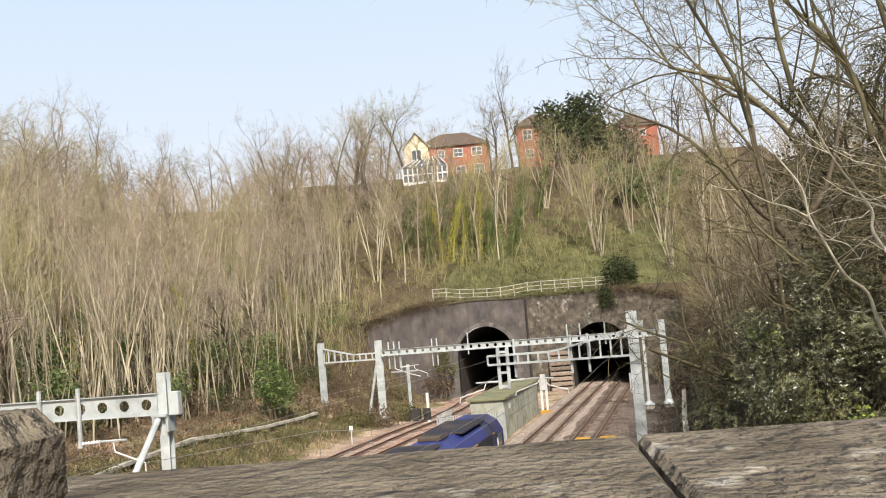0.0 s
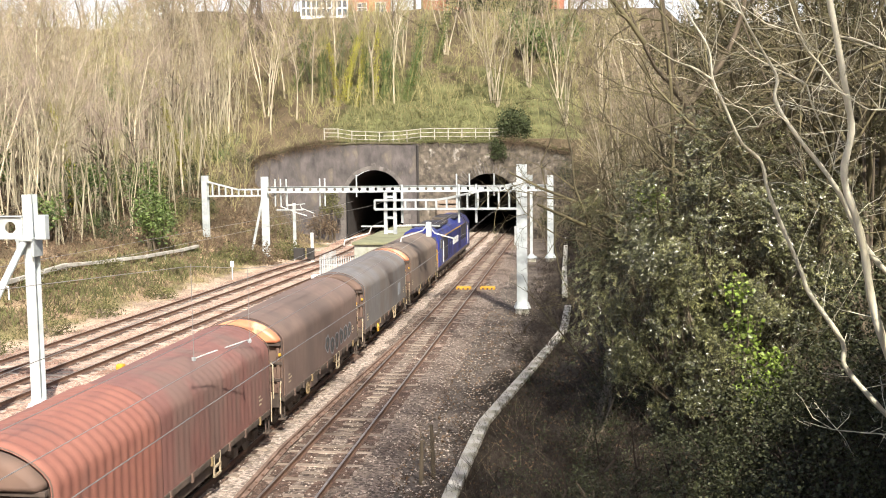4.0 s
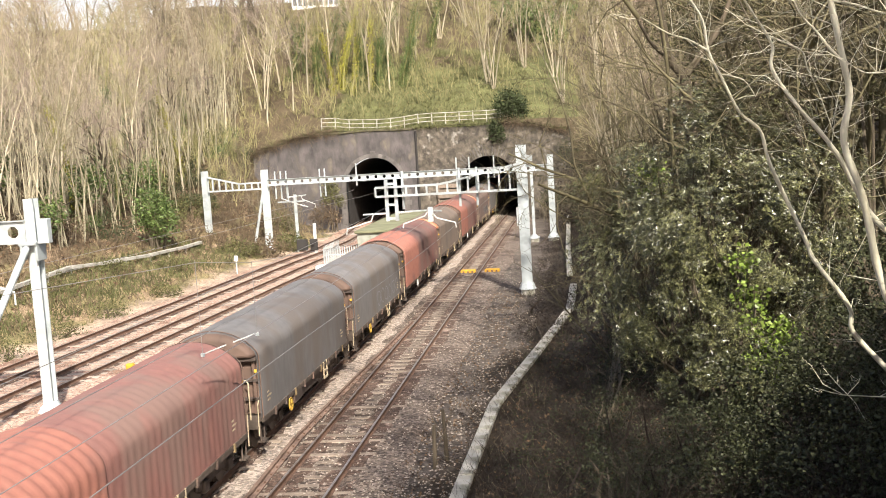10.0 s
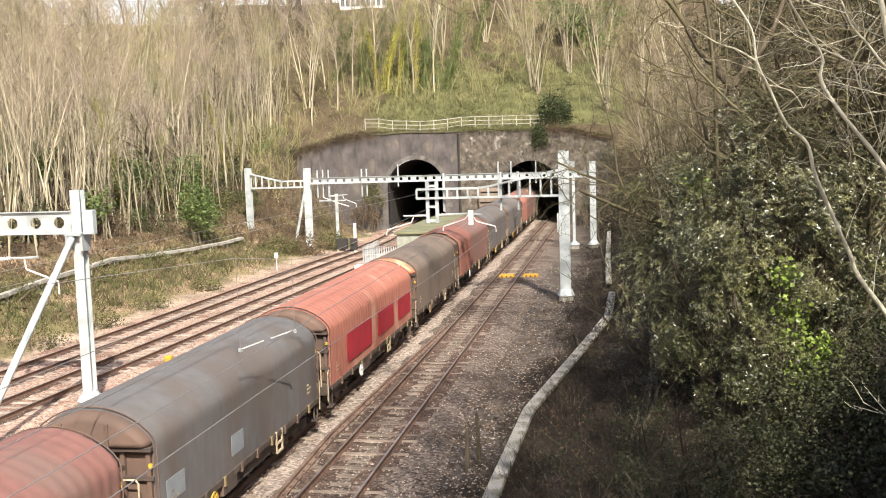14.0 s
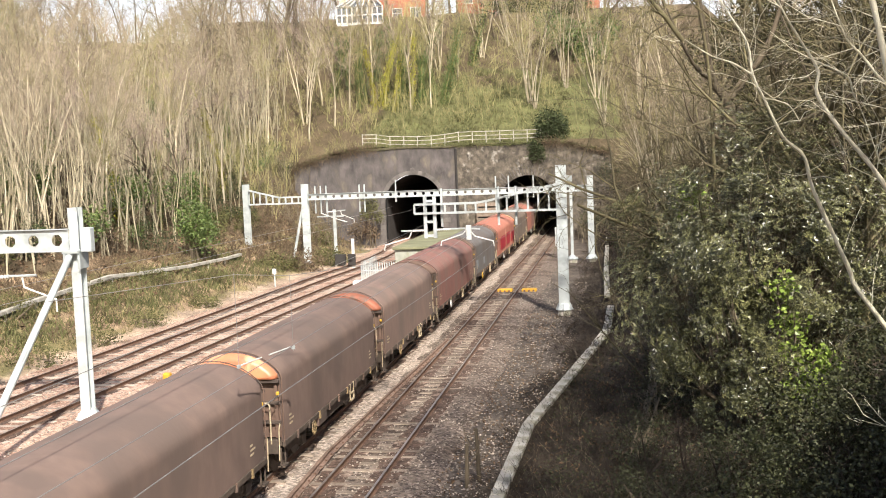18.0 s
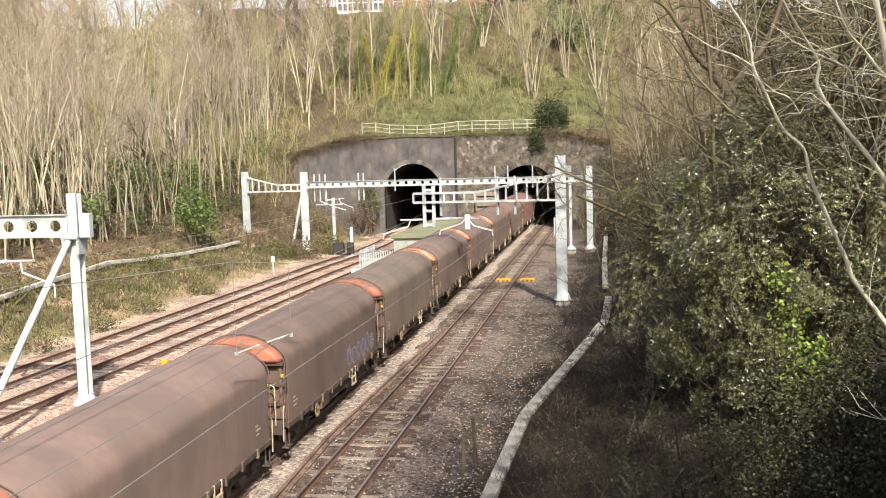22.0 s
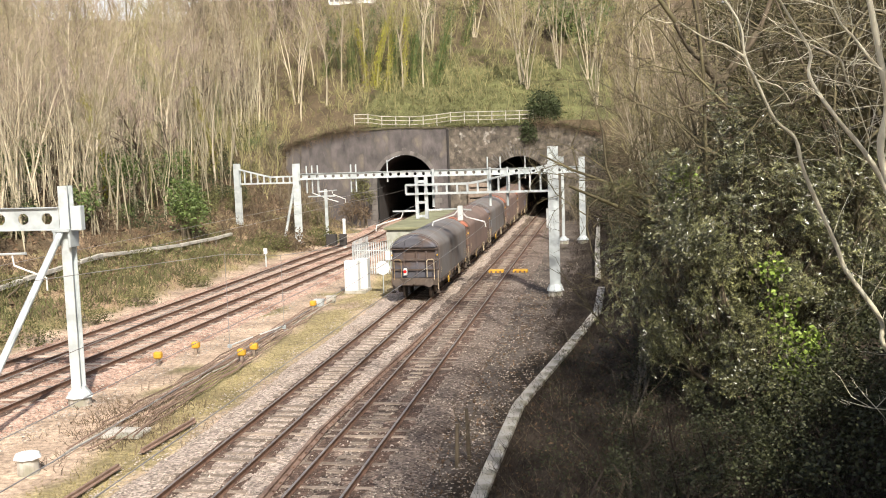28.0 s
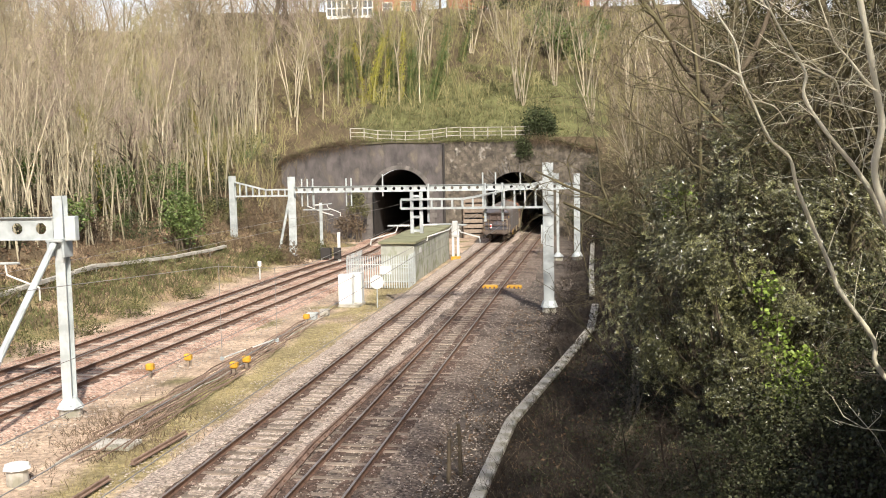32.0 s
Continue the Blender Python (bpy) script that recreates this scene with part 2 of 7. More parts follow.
def ground_mat():
    """Soil and gravel: zone colours blended across the sheet, broken up by clumps, grains and relief."""
    m = bpy.data.materials.new("cutting_ground")
    m.use_nodes = True
    n, l = m.node_tree.nodes, m.node_tree.links
    b = n["Principled BSDF"]
    b.inputs["Roughness"].default_value, b.inputs["Specular IOR Level"].default_value = 0.95, 0.2
    tc, at = n.new("ShaderNodeTexCoord"), n.new("ShaderNodeAttribute")
    at.attribute_name = "zone"
    col = at.outputs["Color"]
    for sc, lo, hi, dt in ((0.45, 0.62, 1.3, 5), (5.0, 0.6, 1.35, 6), (22.0, 0.75, 1.25, 3)):
        t, r, x = n.new("ShaderNodeTexNoise"), n.new("ShaderNodeMapRange"), n.new("ShaderNodeHueSaturation")
        t.inputs["Scale"].default_value, t.inputs["Detail"].default_value = sc, dt
        l.new(tc.outputs["Object"], t.inputs["Vector"])
        for k, v in (("From Min", 0.3), ("From Max", 0.7), ("To Min", lo), ("To Max", hi)):
            r.inputs[k].default_value = v
        l.new(t.outputs["Fac"], r.inputs["Value"])
        l.new(col, x.inputs["Color"])
        l.new(r.outputs[0], x.inputs["Value"])
        col = x.outputs[0]
    l.new(col, b.inputs["Base Color"])
    t, bp = n.new("ShaderNodeTexNoise"), n.new("ShaderNodeBump")
    t.inputs["Scale"].default_value, t.inputs["Detail"].default_value = 10, 6
    bp.inputs["Strength"].default_value, bp.inputs["Distance"].default_value = 0.9, 0.05
    l.new(tc.outputs["Object"], t.inputs["Vector"])
    l.new(t.outputs["Fac"], bp.inputs["Height"])
    l.new(bp.outputs[0], b.inputs["Normal"])
    return m


M_SOILS = ground_mat()


# ---- mesh helpers ----
def part(name, bm, material, parent=None, label="", m=None, smooth=False):
    """Links a bmesh, a (verts, faces) pair or a mesh as one mesh object under a thing or part."""
    if isinstance(bm, bpy.types.Mesh):
        me = bm
    else:
        me = bpy.data.meshes.new(name)
        if isinstance(bm, tuple):
            me.from_pydata(bm[0], [], bm[1])
        else:
            bm.to_mesh(me)
            bm.free()
        me.materials.append(material)
        if smooth:
            me.polygons.foreach_set("use_smooth", [True] * len(me.polygons))
    ob = new(name, me)
    ob.parent = parent
    if m is not None:
        ob.matrix_basis = m
    if label:
        ob["label"] = label
    return ob


def thing(name, m, label, category, group="", kind=""):
    ob = new(name)
    ob.empty_display_size = 0.2
    ob.matrix_basis = m
    return tagged(ob, label, category, group, kind)


def box(bm, x0, y0, z0, x1, y1, z1, bevel=0.0):
    r = bmesh.ops.create_cube(bm, size=1, matrix=Matrix.LocRotScale(((x0 + x1) / 2, (y0 + y1) / 2, (z0 + z1) / 2), None, (abs(x1 - x0), abs(y1 - y0), abs(z1 - z0))))
    if bevel:
        es = list({e for v in r["verts"] for e in v.link_edges})
        bmesh.ops.bevel(bm, geom=es, offset=bevel, segments=1, affect="EDGES")
    return bm


def boxes(*specs, bevel=0.0):
    bm = bmesh.new()
    for s in specs:
        box(bm, *s, bevel=bevel)
    return bm


def tube(pts, radii, sides=6, cap=True):
    """Verts and faces of a tapered tube along points."""
    vs, fs = [], []
    pts = [Vector(p) for p in pts]
    if isinstance(radii, (int, float)):
        radii = [radii] * len(pts)
    ref = None
    for i, p in enumerate(pts):
        d = (pts[min(i + 1, len(pts) - 1)] - pts[max(i - 1, 0)])
        d = d.normalized() if d.length > 1e-9 else Vector((0, 0, 1))
        if ref is None:
            ref = d.orthogonal().normalized()
        a = (ref - d * ref.dot(d))
        a = a.normalized() if a.length > 1e-6 else d.orthogonal().normalized()
        ref = a
        b = d.cross(a)
        for k in range(sides):
            w = 2 * math.pi * k / sides
            vs.append(tuple(p + (a * math.cos(w) + b * math.sin(w)) * radii[i]))
    for i in range(len(pts) - 1):
        for k in range(sides):
            k2 = (k + 1) % sides
            fs.append((i * sides + k, i * sides + k2, (i + 1) * sides + k2, (i + 1) * sides + k))
    if cap:
        fs.append(tuple(range(sides))[::-1])
        fs.append(tuple((len(pts) - 1) * sides + k for k in range(sides)))
    return vs, fs


def join(*meshes):
    vs, fs = [], []
    for v, f in meshes:
        o = len(vs)
        vs += v
        fs += [tuple(i + o for i in q) for q in f]
    return vs, fs


def prism(profile, y0, y1):
    """A closed (x, z) profile swept from y0 to y1, with end caps."""
    n = len(profile)
    vs = [(x, y0, z) for x, z in profile] + [(x, y1, z) for x, z in profile]
    fs = [(i, (i + 1) % n, n + (i + 1) % n, n + i) for i in range(n)]
    return vs, fs + [tuple(range(n))[::-1], tuple(range(n, 2 * n))]


# ---- plan ----
TRACK_A, TRACK_B = 0.15585, -10.818            # centre line of the train's track: x = A * y + B
HEADING = -math.degrees(math.atan(TRACK_A))
WAY = Vector((TRACK_A, 1, 0)).normalized()
SIDE = Vector((WAY.y, -WAY.x, 0))
PORTAL_Y = 112.0


def smooth(a, b, v):
    t = min(1.0, max(0.0, (v - a) / (b - a)))
    return t * t * (3 - 2 * t)


def track_x(y):
    return TRACK_A * y + TRACK_B


def left_x(y):
    """Centre of the pair of tracks that runs to the left tunnel."""
    base = 0.196 * y - 24.95
    bent = -4.72 + 0.06 * (y - PORTAL_Y)
    return base + (bent - base) * smooth(78, 112, y)


def bank_left(d):
    return 0.0 if d < 0 else (0.29 * d if d < 22 else 6.4 + 0.55 * (d - 22) - 0.0062 * max(0, d - 45) ** 2 if d < 88 else 31.2)


def bank_right(d, y):
    k = 0.30 + 0.42 * smooth(30, 58, y)
    low = 1.4 * (1 - smooth(30, 46, y))
    return 0.0 if d < 0 else (0.16 * d if d < 3 else max(0.48, 0.48 + k * (d - 3) - low) if d < 30 else 0.48 + k * 27 - low + 0.15 * min(d - 30, 60))


def ground_z(x, y):
    tl = left_x(y) - 3.4 - 1.4 * smooth(30, 60, y)
    tr = track_x(y) + 7.2 + 1.2 * smooth(30, 46, y)
    z = max(bank_left(tl - x), bank_right(x - tr, y))
    if y > 60:
        k = smooth(82, 113, y)
        z = max(z, min(9.6, 1.15 * max(0.0, tl - 2.6 - x)) * k) if x < 0 else max(z, min(9.5, 1.1 * max(0.0, x - tr)) * k)
    if y > PORTAL_Y + 0.6:
        hill = 10.6 - 1.9 * min(1.0, max(0.0, (-10.3 - x) / 7.2)) ** 1.4 * (1 - smooth(113, 122, y)) + 0.1 * min(4, y - PORTAL_Y) + (0.43 * (y - 116) if 116 < y <= 165 else 21.1 + 0.1 * min(y - 165, 60) if y > 165 else 0)
        z = max(z, hill) if abs(x) < 40 else max(z, hill * 0.86 + z * 0.1)
    n = noise.noise((x * 0.13, y * 0.13, 0)) * 0.5 + noise.noise((x * 0.5, y * 0.5, 3)) * 0.18
    return z + n * smooth(0.3, 3.0, z) - 0.03


# ---- ground ----
def build_ground():
    xs = sorted({*np.arange(-60, 45, 0.8).tolist(), *np.arange(-200, -60, 10).tolist(), *np.arange(45, 200, 10).tolist(), -3000, -1200, -500, 500, 1200, 3000})
    ys = sorted({*np.arange(14, 111.5, 1.25).tolist(), 112.2, 112.7, *np.arange(114, 180, 2).tolist(), *np.arange(-80, 14, 8).tolist(), *np.arange(180, 300, 15).tolist(), -2500, -600, -200, 500, 1200, 3000})
    vs = [(x, y, ground_z(x, y)) for y in ys for x in xs]
    nx, fs = len(xs), []
    # Soil under the right-hand trees and the cess are darkened for tree shade.
    litter, grass, verge, dry, cess, shade_soil, moss, tan = (0.10, 0.076, 0.047), (0.115, 0.118, 0.05), (0.42, 0.32, 0.24), (0.19, 0.165, 0.08), (0.125, 0.103, 0.086), (0.055, 0.043, 0.032), (0.29, 0.24, 0.13), (0.31, 0.225, 0.145)
    cols = []
    for x, y, z in vs:
        wob = 2.2 * noise.noise((x * 0.25, y * 0.25, 5)) + noise.noise((x, y, 2))
        if y > 113 and -9 + wob < x < 19 + 2 * wob and z < 19 + 1.5 * wob:
            c = grass
        elif z < 0.12 and -4.7 + 0.35 * wob < x - track_x(y) < -2.5 + 0.25 * wob and 22 < y < 74 and wob > -1.5:
            c = moss
        elif z < 0.12 and x < track_x(y) and 15 < y < 113:
            c = verge if wob < 0.9 else dry
        elif z < 3.0 + wob * 0.4 and x < track_x(y) and y < 105:
            c = dry if wob < 0.05 else tan
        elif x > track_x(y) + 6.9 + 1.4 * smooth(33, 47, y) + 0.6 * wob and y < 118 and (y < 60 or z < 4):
            c = shade_soil
        elif z < 1.0 + wob * 0.3 and 15 < y < 113:
            c = cess
        else:
            c = litter
        cols += [*c, 1.0]
    for j in range(len(ys) - 1):
        for i in range(nx - 1):
            a = j * nx + i
            xm, ym = (xs[i] + xs[i + 1]) / 2, (ys[j] + ys[j + 1]) / 2
            if 112.2 < ym < 112.7 and any(abs(xm - c) < r + 0.6 for c, r in ((-4.72, 3.1), (7.76, 3.12))):
                continue
            fs.append((a, a + 1, a + nx + 1, a + nx))
    me = bpy.data.meshes.new("ground")
    me.from_pydata(vs, [], fs)
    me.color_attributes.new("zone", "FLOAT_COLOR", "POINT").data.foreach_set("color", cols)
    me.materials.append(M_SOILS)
    me.polygons.foreach_set("use_smooth", [True] * len(fs))
    return tagged(new("ground", me), "wooded cutting slopes of leaf litter and grass", "ground", kind="structure")


build_ground()


def ballast_bed(name, centre, half, material, y0, y1, label):
    """A low trapezoid of ballast along a centre line."""
    rng = random.Random(5)
    prof = [(-half - 0.7, -0.06), (-half - 0.1, 0.10), (-half * 0.5, 0.12), (0, 0.11), (half * 0.5, 0.12), (half + 0.1, 0.10), (half + 0.7, -0.06)]
    vs, fs = [], []
    ys = np.arange(y0, y1 + 0.01, 1.0)
    for y in ys:
        c = centre(y)
        vs += [(c + u + rng.uniform(-.12, .12), y, z + rng.uniform(-.02, .015)) for u, z in prof]
    n = len(prof)
    for j in range(len(ys) - 1):
        for i in range(n - 1):
            fs.append((j * n + i, j * n + i + 1, (j + 1) * n + i + 1, (j + 1) * n + i))
    ob = part(name, (vs, fs), material, smooth=True)
    return tagged(ob, label, "ballast", kind="structure")


ballast_bed("ballast", lambda y: track_x(y) - 0.02, 1.75, M_BALLAST, -40, 135, "grey-brown stone ballast under the train's line")
ballast_bed("ballast", lambda y: track_x(y) + 3.48, 1.72, M_BALLAST_OIL_SHADE, -40, 135, "dirty oil-stained ballast, darkened for tree shade, under the outer line")
ballast_bed("ballast", left_x, 3.5, M_BALLAST_RED, -40, 135, "pinkish rust-stained ballast under two tracks")


def rail_mesh(centre, off, y0, y1):
    """Flat-bottom rail: foot, web and head, along a centre line."""
    prof = [(-.07, 0), (.07, 0), (.07, .015), (.012, .03), (.012, .11), (.035, .12), (.035, .155), (-.035, .155), (-.035, .12), (-.012, .11), (-.012, .03), (-.07, .015)]
    ys = [y0 + (y1 - y0) * i / 40 for i in range(41)]
    n, vs, fs = len(prof), [], []
    for y in ys:
        c = centre(y) + off
        vs += [(c + u, y, 0.13 + z) for u, z in prof]
    for j in range(40):
        for i in range(n):
            fs.append((j * n + i, j * n + (i + 1) % n, (j + 1) * n + (i + 1) % n, (j + 1) * n + i))
    me = bpy.data.meshes.new("rail")
    me.from_pydata(vs, [], fs)
    me.materials.append(M_RAIL)
    me.materials.append(M_RAILTOP)
    me.polygons.foreach_set("material_index", [1 if f % n == 6 else 0 for f in range(len(fs))])
    return me


def build_track(centre, y0, y1, sl_y0, sl_y1, label, sleeper, stain=0.2):
    t = thing("railway_track", pose(0, 0, 0), label, "railway track", "running lines", "structure")
    for s in (-1, 1):
        part("rail", rail_mesh(centre, s * 0.7525, y0, y1), None, t)
        rng = random.Random(int(y1) + s)
        vs, fs = [], []
        for k in range(0, 263):
            y = 18 + k * 0.36
            c = centre(y) + s * 0.7525
            vs += [(c - stain + rng.gauss(0, 0.05), y, 0.127), (c + stain + rng.gauss(0, 0.05), y, 0.127)]
            if k:
                fs.append((2 * k - 2, 2 * k - 1, 2 * k + 1, 2 * k))
        part("rust_stain", (vs, fs), M_RUSTBAL, t)
    return t, (centre, sl_y0, sl_y1, sleeper)


TRACKS = [
    build_track(track_x, -60, 150, 22, 112, "rusty steel rails on worn sleepers, the train's line", 1, 0.33),
    build_track(lambda y: track_x(y) + 3.3, -60, 150, 22, 112, "rusty rails on dark sleepers with a turnout", 1, 0.47),
    build_track(lambda y: left_x(y) - 1.65, -60, 135, 36, 112, "rusty steel rails on sleepers in pinkish ballast", 0, 0.36),
    build_track(lambda y: left_x(y) + 1.65, -60, 135, 32, 112, "rusty rails on pale concrete sleepers", 0, 0.3),
]

# a closure rail on wide chairs between the lines, and short spare lengths in the verge
def laid_rail(name, pts, width, label, bolts):
    prof = [(-width, 0), (width, 0), (width, .03), (.03, .05), (.04, .13), (-.04, .13), (-.03, .05), (-width, .03)]
    vs, fs, n = [], [], len(prof)
    for p in pts:
        vs += [(p[0] + u, p[1], p[2] - 0.06 + z) for u, z in prof]
    for j in range(len(pts) - 1):
        for i in range(n):
            fs.append((j * n + i, j * n + (i + 1) % n, j * n + n + (i + 1) % n, j * n + n + i))
    fs += [tuple(range(n))[::-1], tuple(range(len(vs) - n, len(vs)))]
    t = thing(name, pose(0, 0, 0), label, "rail")
    part("rail", (vs, fs), M_RUSTY, t)
    for a, b in zip(pts, pts[1:]):
        a, b = Vector(a), Vector(b)
        k = max(1, round((b - a).length / 0.65)) if bolts else 0
        for i in range(k):
            p = a.lerp(b, (i + 0.5) / k)
            part("bolt", boxes((-0.03, -0.03, -0.04, 0.03, 0.03, 0.015)), M_RAIL, t, m=pose(p.x + width * 0.7, p.y, p.z))


laid_rail("closure_rail", [(-5.3, 22, 0.2), (-4.2, 31, 0.2), (-2.95, 38, 0.2), (-1.9, 43.5, 0.2), (-0.7, 50, 0.2)], 0.16, "rust-brown closure rail on bolted chairs between the tracks", True)
laid_rail("spare_rail", [(-10.1, 25.5, 0.14), (-9.6, 28.2, 0.14)], 0.09, "short rusty rail lying in the mossy verge", False)
laid_rail("spare_rail", [(-9.35, 29.6, 0.14), (-8.6, 32.9, 0.14)], 0.09, "short rusty rail lying in the mossy verge", False)


# ---- tunnel portal ----
ARCHES = ((-4.72, 3.1, 4.5), (7.76, 3.12, 3.95))     # centre x, radius, springing height


def wall_top(x):
    if x < -10.3:
        t = (x + 10.3) / -7.2
        return 10.35 - 1.7 * t ** 1.4
    return 10.4 + 0.05 * math.sin(x * 0.9) - 1.1 * smooth(11, 16.5, x)


def arch_z(x):
    for c, r, s in ARCHES:
        if abs(x - c) < r:
            return s + math.sqrt(max(0.0, r * r - (x - c) ** 2))
    return None


def wall_panel(name, x0, x1, yf, yb, material, label):
    xs = set(np.arange(x0, x1, 0.9).tolist()) | {x1}
    for c, r, s in ARCHES:
        if x0 < c < x1:
            xs = {x for x in xs if not abs(x - c) < r + 0.1}
            xs |= {c + r * math.cos(math.pi * k / 22) for k in range(23)} | {c - r - 0.002, c + r + 0.002}
    xs = sorted(xs)
    bm = bmesh.new()

    def lower(x):
        a = arch_z(x)
        return -0.4 if a is None else a

    for i in range(len(xs) - 1):
        a, b = xs[i], xs[i + 1]
        mid = arch_z((a + b) / 2)
        if mid is None:
            za = zb = -0.4
        else:
            za, zb = (lower(a) if arch_z(a) else min(s for c, r, s in ARCHES if abs((a + b) / 2 - c) < r)), (lower(b) if arch_z(b) else min(s for c, r, s in ARCHES if abs((a + b) / 2 - c) < r))
        ta, tb = wall_top(a), wall_top(b)
        f = [bm.verts.new(p) for p in ((a, yf, za), (b, yf, zb), (b, yf, tb), (a, yf, ta))]
        k = [bm.verts.new(p) for p in ((a, yb, za), (b, yb, zb), (b, yb, tb), (a, yb, ta))]
        bm.faces.new(f)
        bm.faces.new(k[::-1])
        bm.faces.new((f[3], f[2], k[2], k[3]))
        bm.faces.new((f[1], f[0], k[0], k[1]))
        if i == 0 or (mid is None and arch_z((xs[i - 1] + a) / 2) is not None):
            bm.faces.new((f[0], f[3], k[3], k[0]))
        if i == len(xs) - 2 or (mid is None and arch_z((b + xs[i + 2]) / 2) is not None):
            bm.faces.new((f[2], f[1], k[1], k[2]))
    bmesh.ops.remove_doubles(bm, verts=bm.verts, dist=0.001)
    return tagged(part(name, bm, material), label, "wall", kind="structure")


wall_left = wall_panel("wall_tunnel_left", -17.6, 0.08, PORTAL_Y - 0.15, PORTAL_Y + 0.9, M_MASON, "soot-blackened masonry portal wall with one arch")
wall_right = wall_panel("wall_tunnel_right", 0.08, 17.0, PORTAL_Y, PORTAL_Y + 0.9, M_MASON2, "patchy weathered rubble portal wall with one arch")


def coping(x0, x1, yf, parent):
    x = x0
    while x < x1 - 0.2:
        w = min(1.25, x1 - x)
        z = wall_top(x + w / 2)
        tilt = math.degrees(math.atan2(wall_top(x) - wall_top(x + w), w))
        part("coping_stone", boxes((-w / 2 + .015, -0.12, 0, w / 2 - .015, 1.0, 0.22), bevel=0.03), M_COPE, parent, m=pose(x + w / 2, yf, z - 0.02, 0, tilt, 0))
        x += w


coping(-17.6, 0.0, PORTAL_Y - 0.15, wall_left)


def voussoirs(c, r, s, yf, n, depth, proud, parent, ragged=False):
    rng = random.Random(3)
    a0 = 0.02
    for k in range(n):
        a, b = math.pi * k / n + a0 / n, math.pi * (k + 1) / n - a0 / n
        if ragged:
            if rng.random() < 0.12:
                continue
            a, b = a + 0.035, b - 0.035
        d = depth * (rng.uniform(0.55, 1.25) if ragged else 1.0)
        if not ragged and k == n // 2:
            d, pr = depth * 1.55, proud + 0.1
        else:
            pr = proud + rng.uniform(-.015, .02)
        pts = [(r, a), (r + d, a), (r + d, b), (r, b)]
        q = [(c + rr * math.cos(w), s + rr * math.sin(w)) for rr, w in pts]
        vs = [(x, yf - pr, z) for x, z in q] + [(x, yf + 0.1, z) for x, z in q]
        part("voussoir", (vs, [(0, 1, 2, 3), (7, 6, 5, 4), (0, 4, 5, 1), (1, 5, 6, 2), (2, 6, 7, 3), (3, 7, 4, 0)]), M_VOUSS, parent)


voussoirs(*ARCHES[0], PORTAL_Y - 0.15, 25, 0.46, 0.12, wall_left)
voussoirs(*ARCHES[1], PORTAL_Y, 34, 1.05, 0.10, wall_right, True)
for sx in (-1, 1):       # jamb quoins of the left arch
    for k in range(8):
        w = 0.62 if k % 2 else 0.85
        x = ARCHES[0][0] + sx * (ARCHES[0][1] + w / 2)
        part("quoin", boxes((-w / 2, -0.1, 0, w / 2, 0.1, 0.55), bevel=0.02), M_VOUSS, wall_left, m=pose(x, PORTAL_Y - 0.17, k * 0.565))


def tunnel_bore(c, r, s):
    prof = [(c - r, -0.3), (c - r, s)] + [(c - r * math.cos(math.pi * k / 16), s + r * math.sin(math.pi * k / 16)) for k in range(1, 16)] + [(c + r, s), (c + r, -0.3)]
    ys = [PORTAL_Y + 0.88, PORTAL_Y + 20, PORTAL_Y + 70, PORTAL_Y + 160]
    n, vs, fs = len(prof), [], []
    for i, y in enumerate(ys):
        sh = 0.10 * (y - PORTAL_Y)
        vs += [(x + sh, y, z) for x, z in prof]
    for j in range(len(ys) - 1):
        for i in range(n):
            fs.append((j * n + i, j * n + (i + 1) % n, (j + 1) * n + (i + 1) % n, (j + 1) * n + i))
    fs.append(tuple(range((len(ys) - 1) * n, len(ys) * n)))
    return tagged(part("tunnel_lining", (vs, fs), M_SOOT), "dark soot-lined brick tunnel bore", "tunnel", kind="structure")


for a in ARCHES:
    tunnel_bore(*a)
tagged(part("drain_pipe", tube([(0.05, PORTAL_Y - 0.24, 0), (0.05, PORTAL_Y - 0.24, 5), (0.05, PORTAL_Y - 0.24, 10.2)], 0.13, 8), M_SOOT), "black cast-iron drainpipe down the portal wall", "pipe")

crib = thing("crib_wall", pose(3.25, PORTAL_Y - 1.0, 0), "stepped dark timber crib wall beside the tunnel mouth", "retaining wall")
for k in range(8):
    part("plank", boxes((-1.15, 0.06 * k, 0.55 * k, 1.15, 0.3 + 0.06 * k, 0.55 * k + 0.4), bevel=0.03), M_TIMBER, crib)
for sx in (-1.1, 1.1):
    part("post", boxes((sx - 0.1, 0.4, 0, sx + 0.1, 0.75, 4.5), bevel=0.02), M_TIMBER, crib)


# ---- railing on top of the portal ----
def railing():
    t = thing("path_railing", pose(0, 0, 0), "weathered pale metal post-and-rail fence above the portal", "railing")
    y = PORTAL_Y + 2.2
    xs = [-10.2 + 1.52 * k for k in range(15)]
    for x in xs:
        part("post", boxes((-0.05, -0.05, 0, 0.05, 0.05, 1.35), bevel=0.01), M_CONC, t, m=pose(x, y, ground_z(x, y) - 0.05))
    for h in (1.28, 0.85, 0.42):
        part("rail", tube([(x, y - 0.07, ground_z(x, y) + h - 0.06) for x in xs], 0.042, 6), M_CONC, t)


railing()


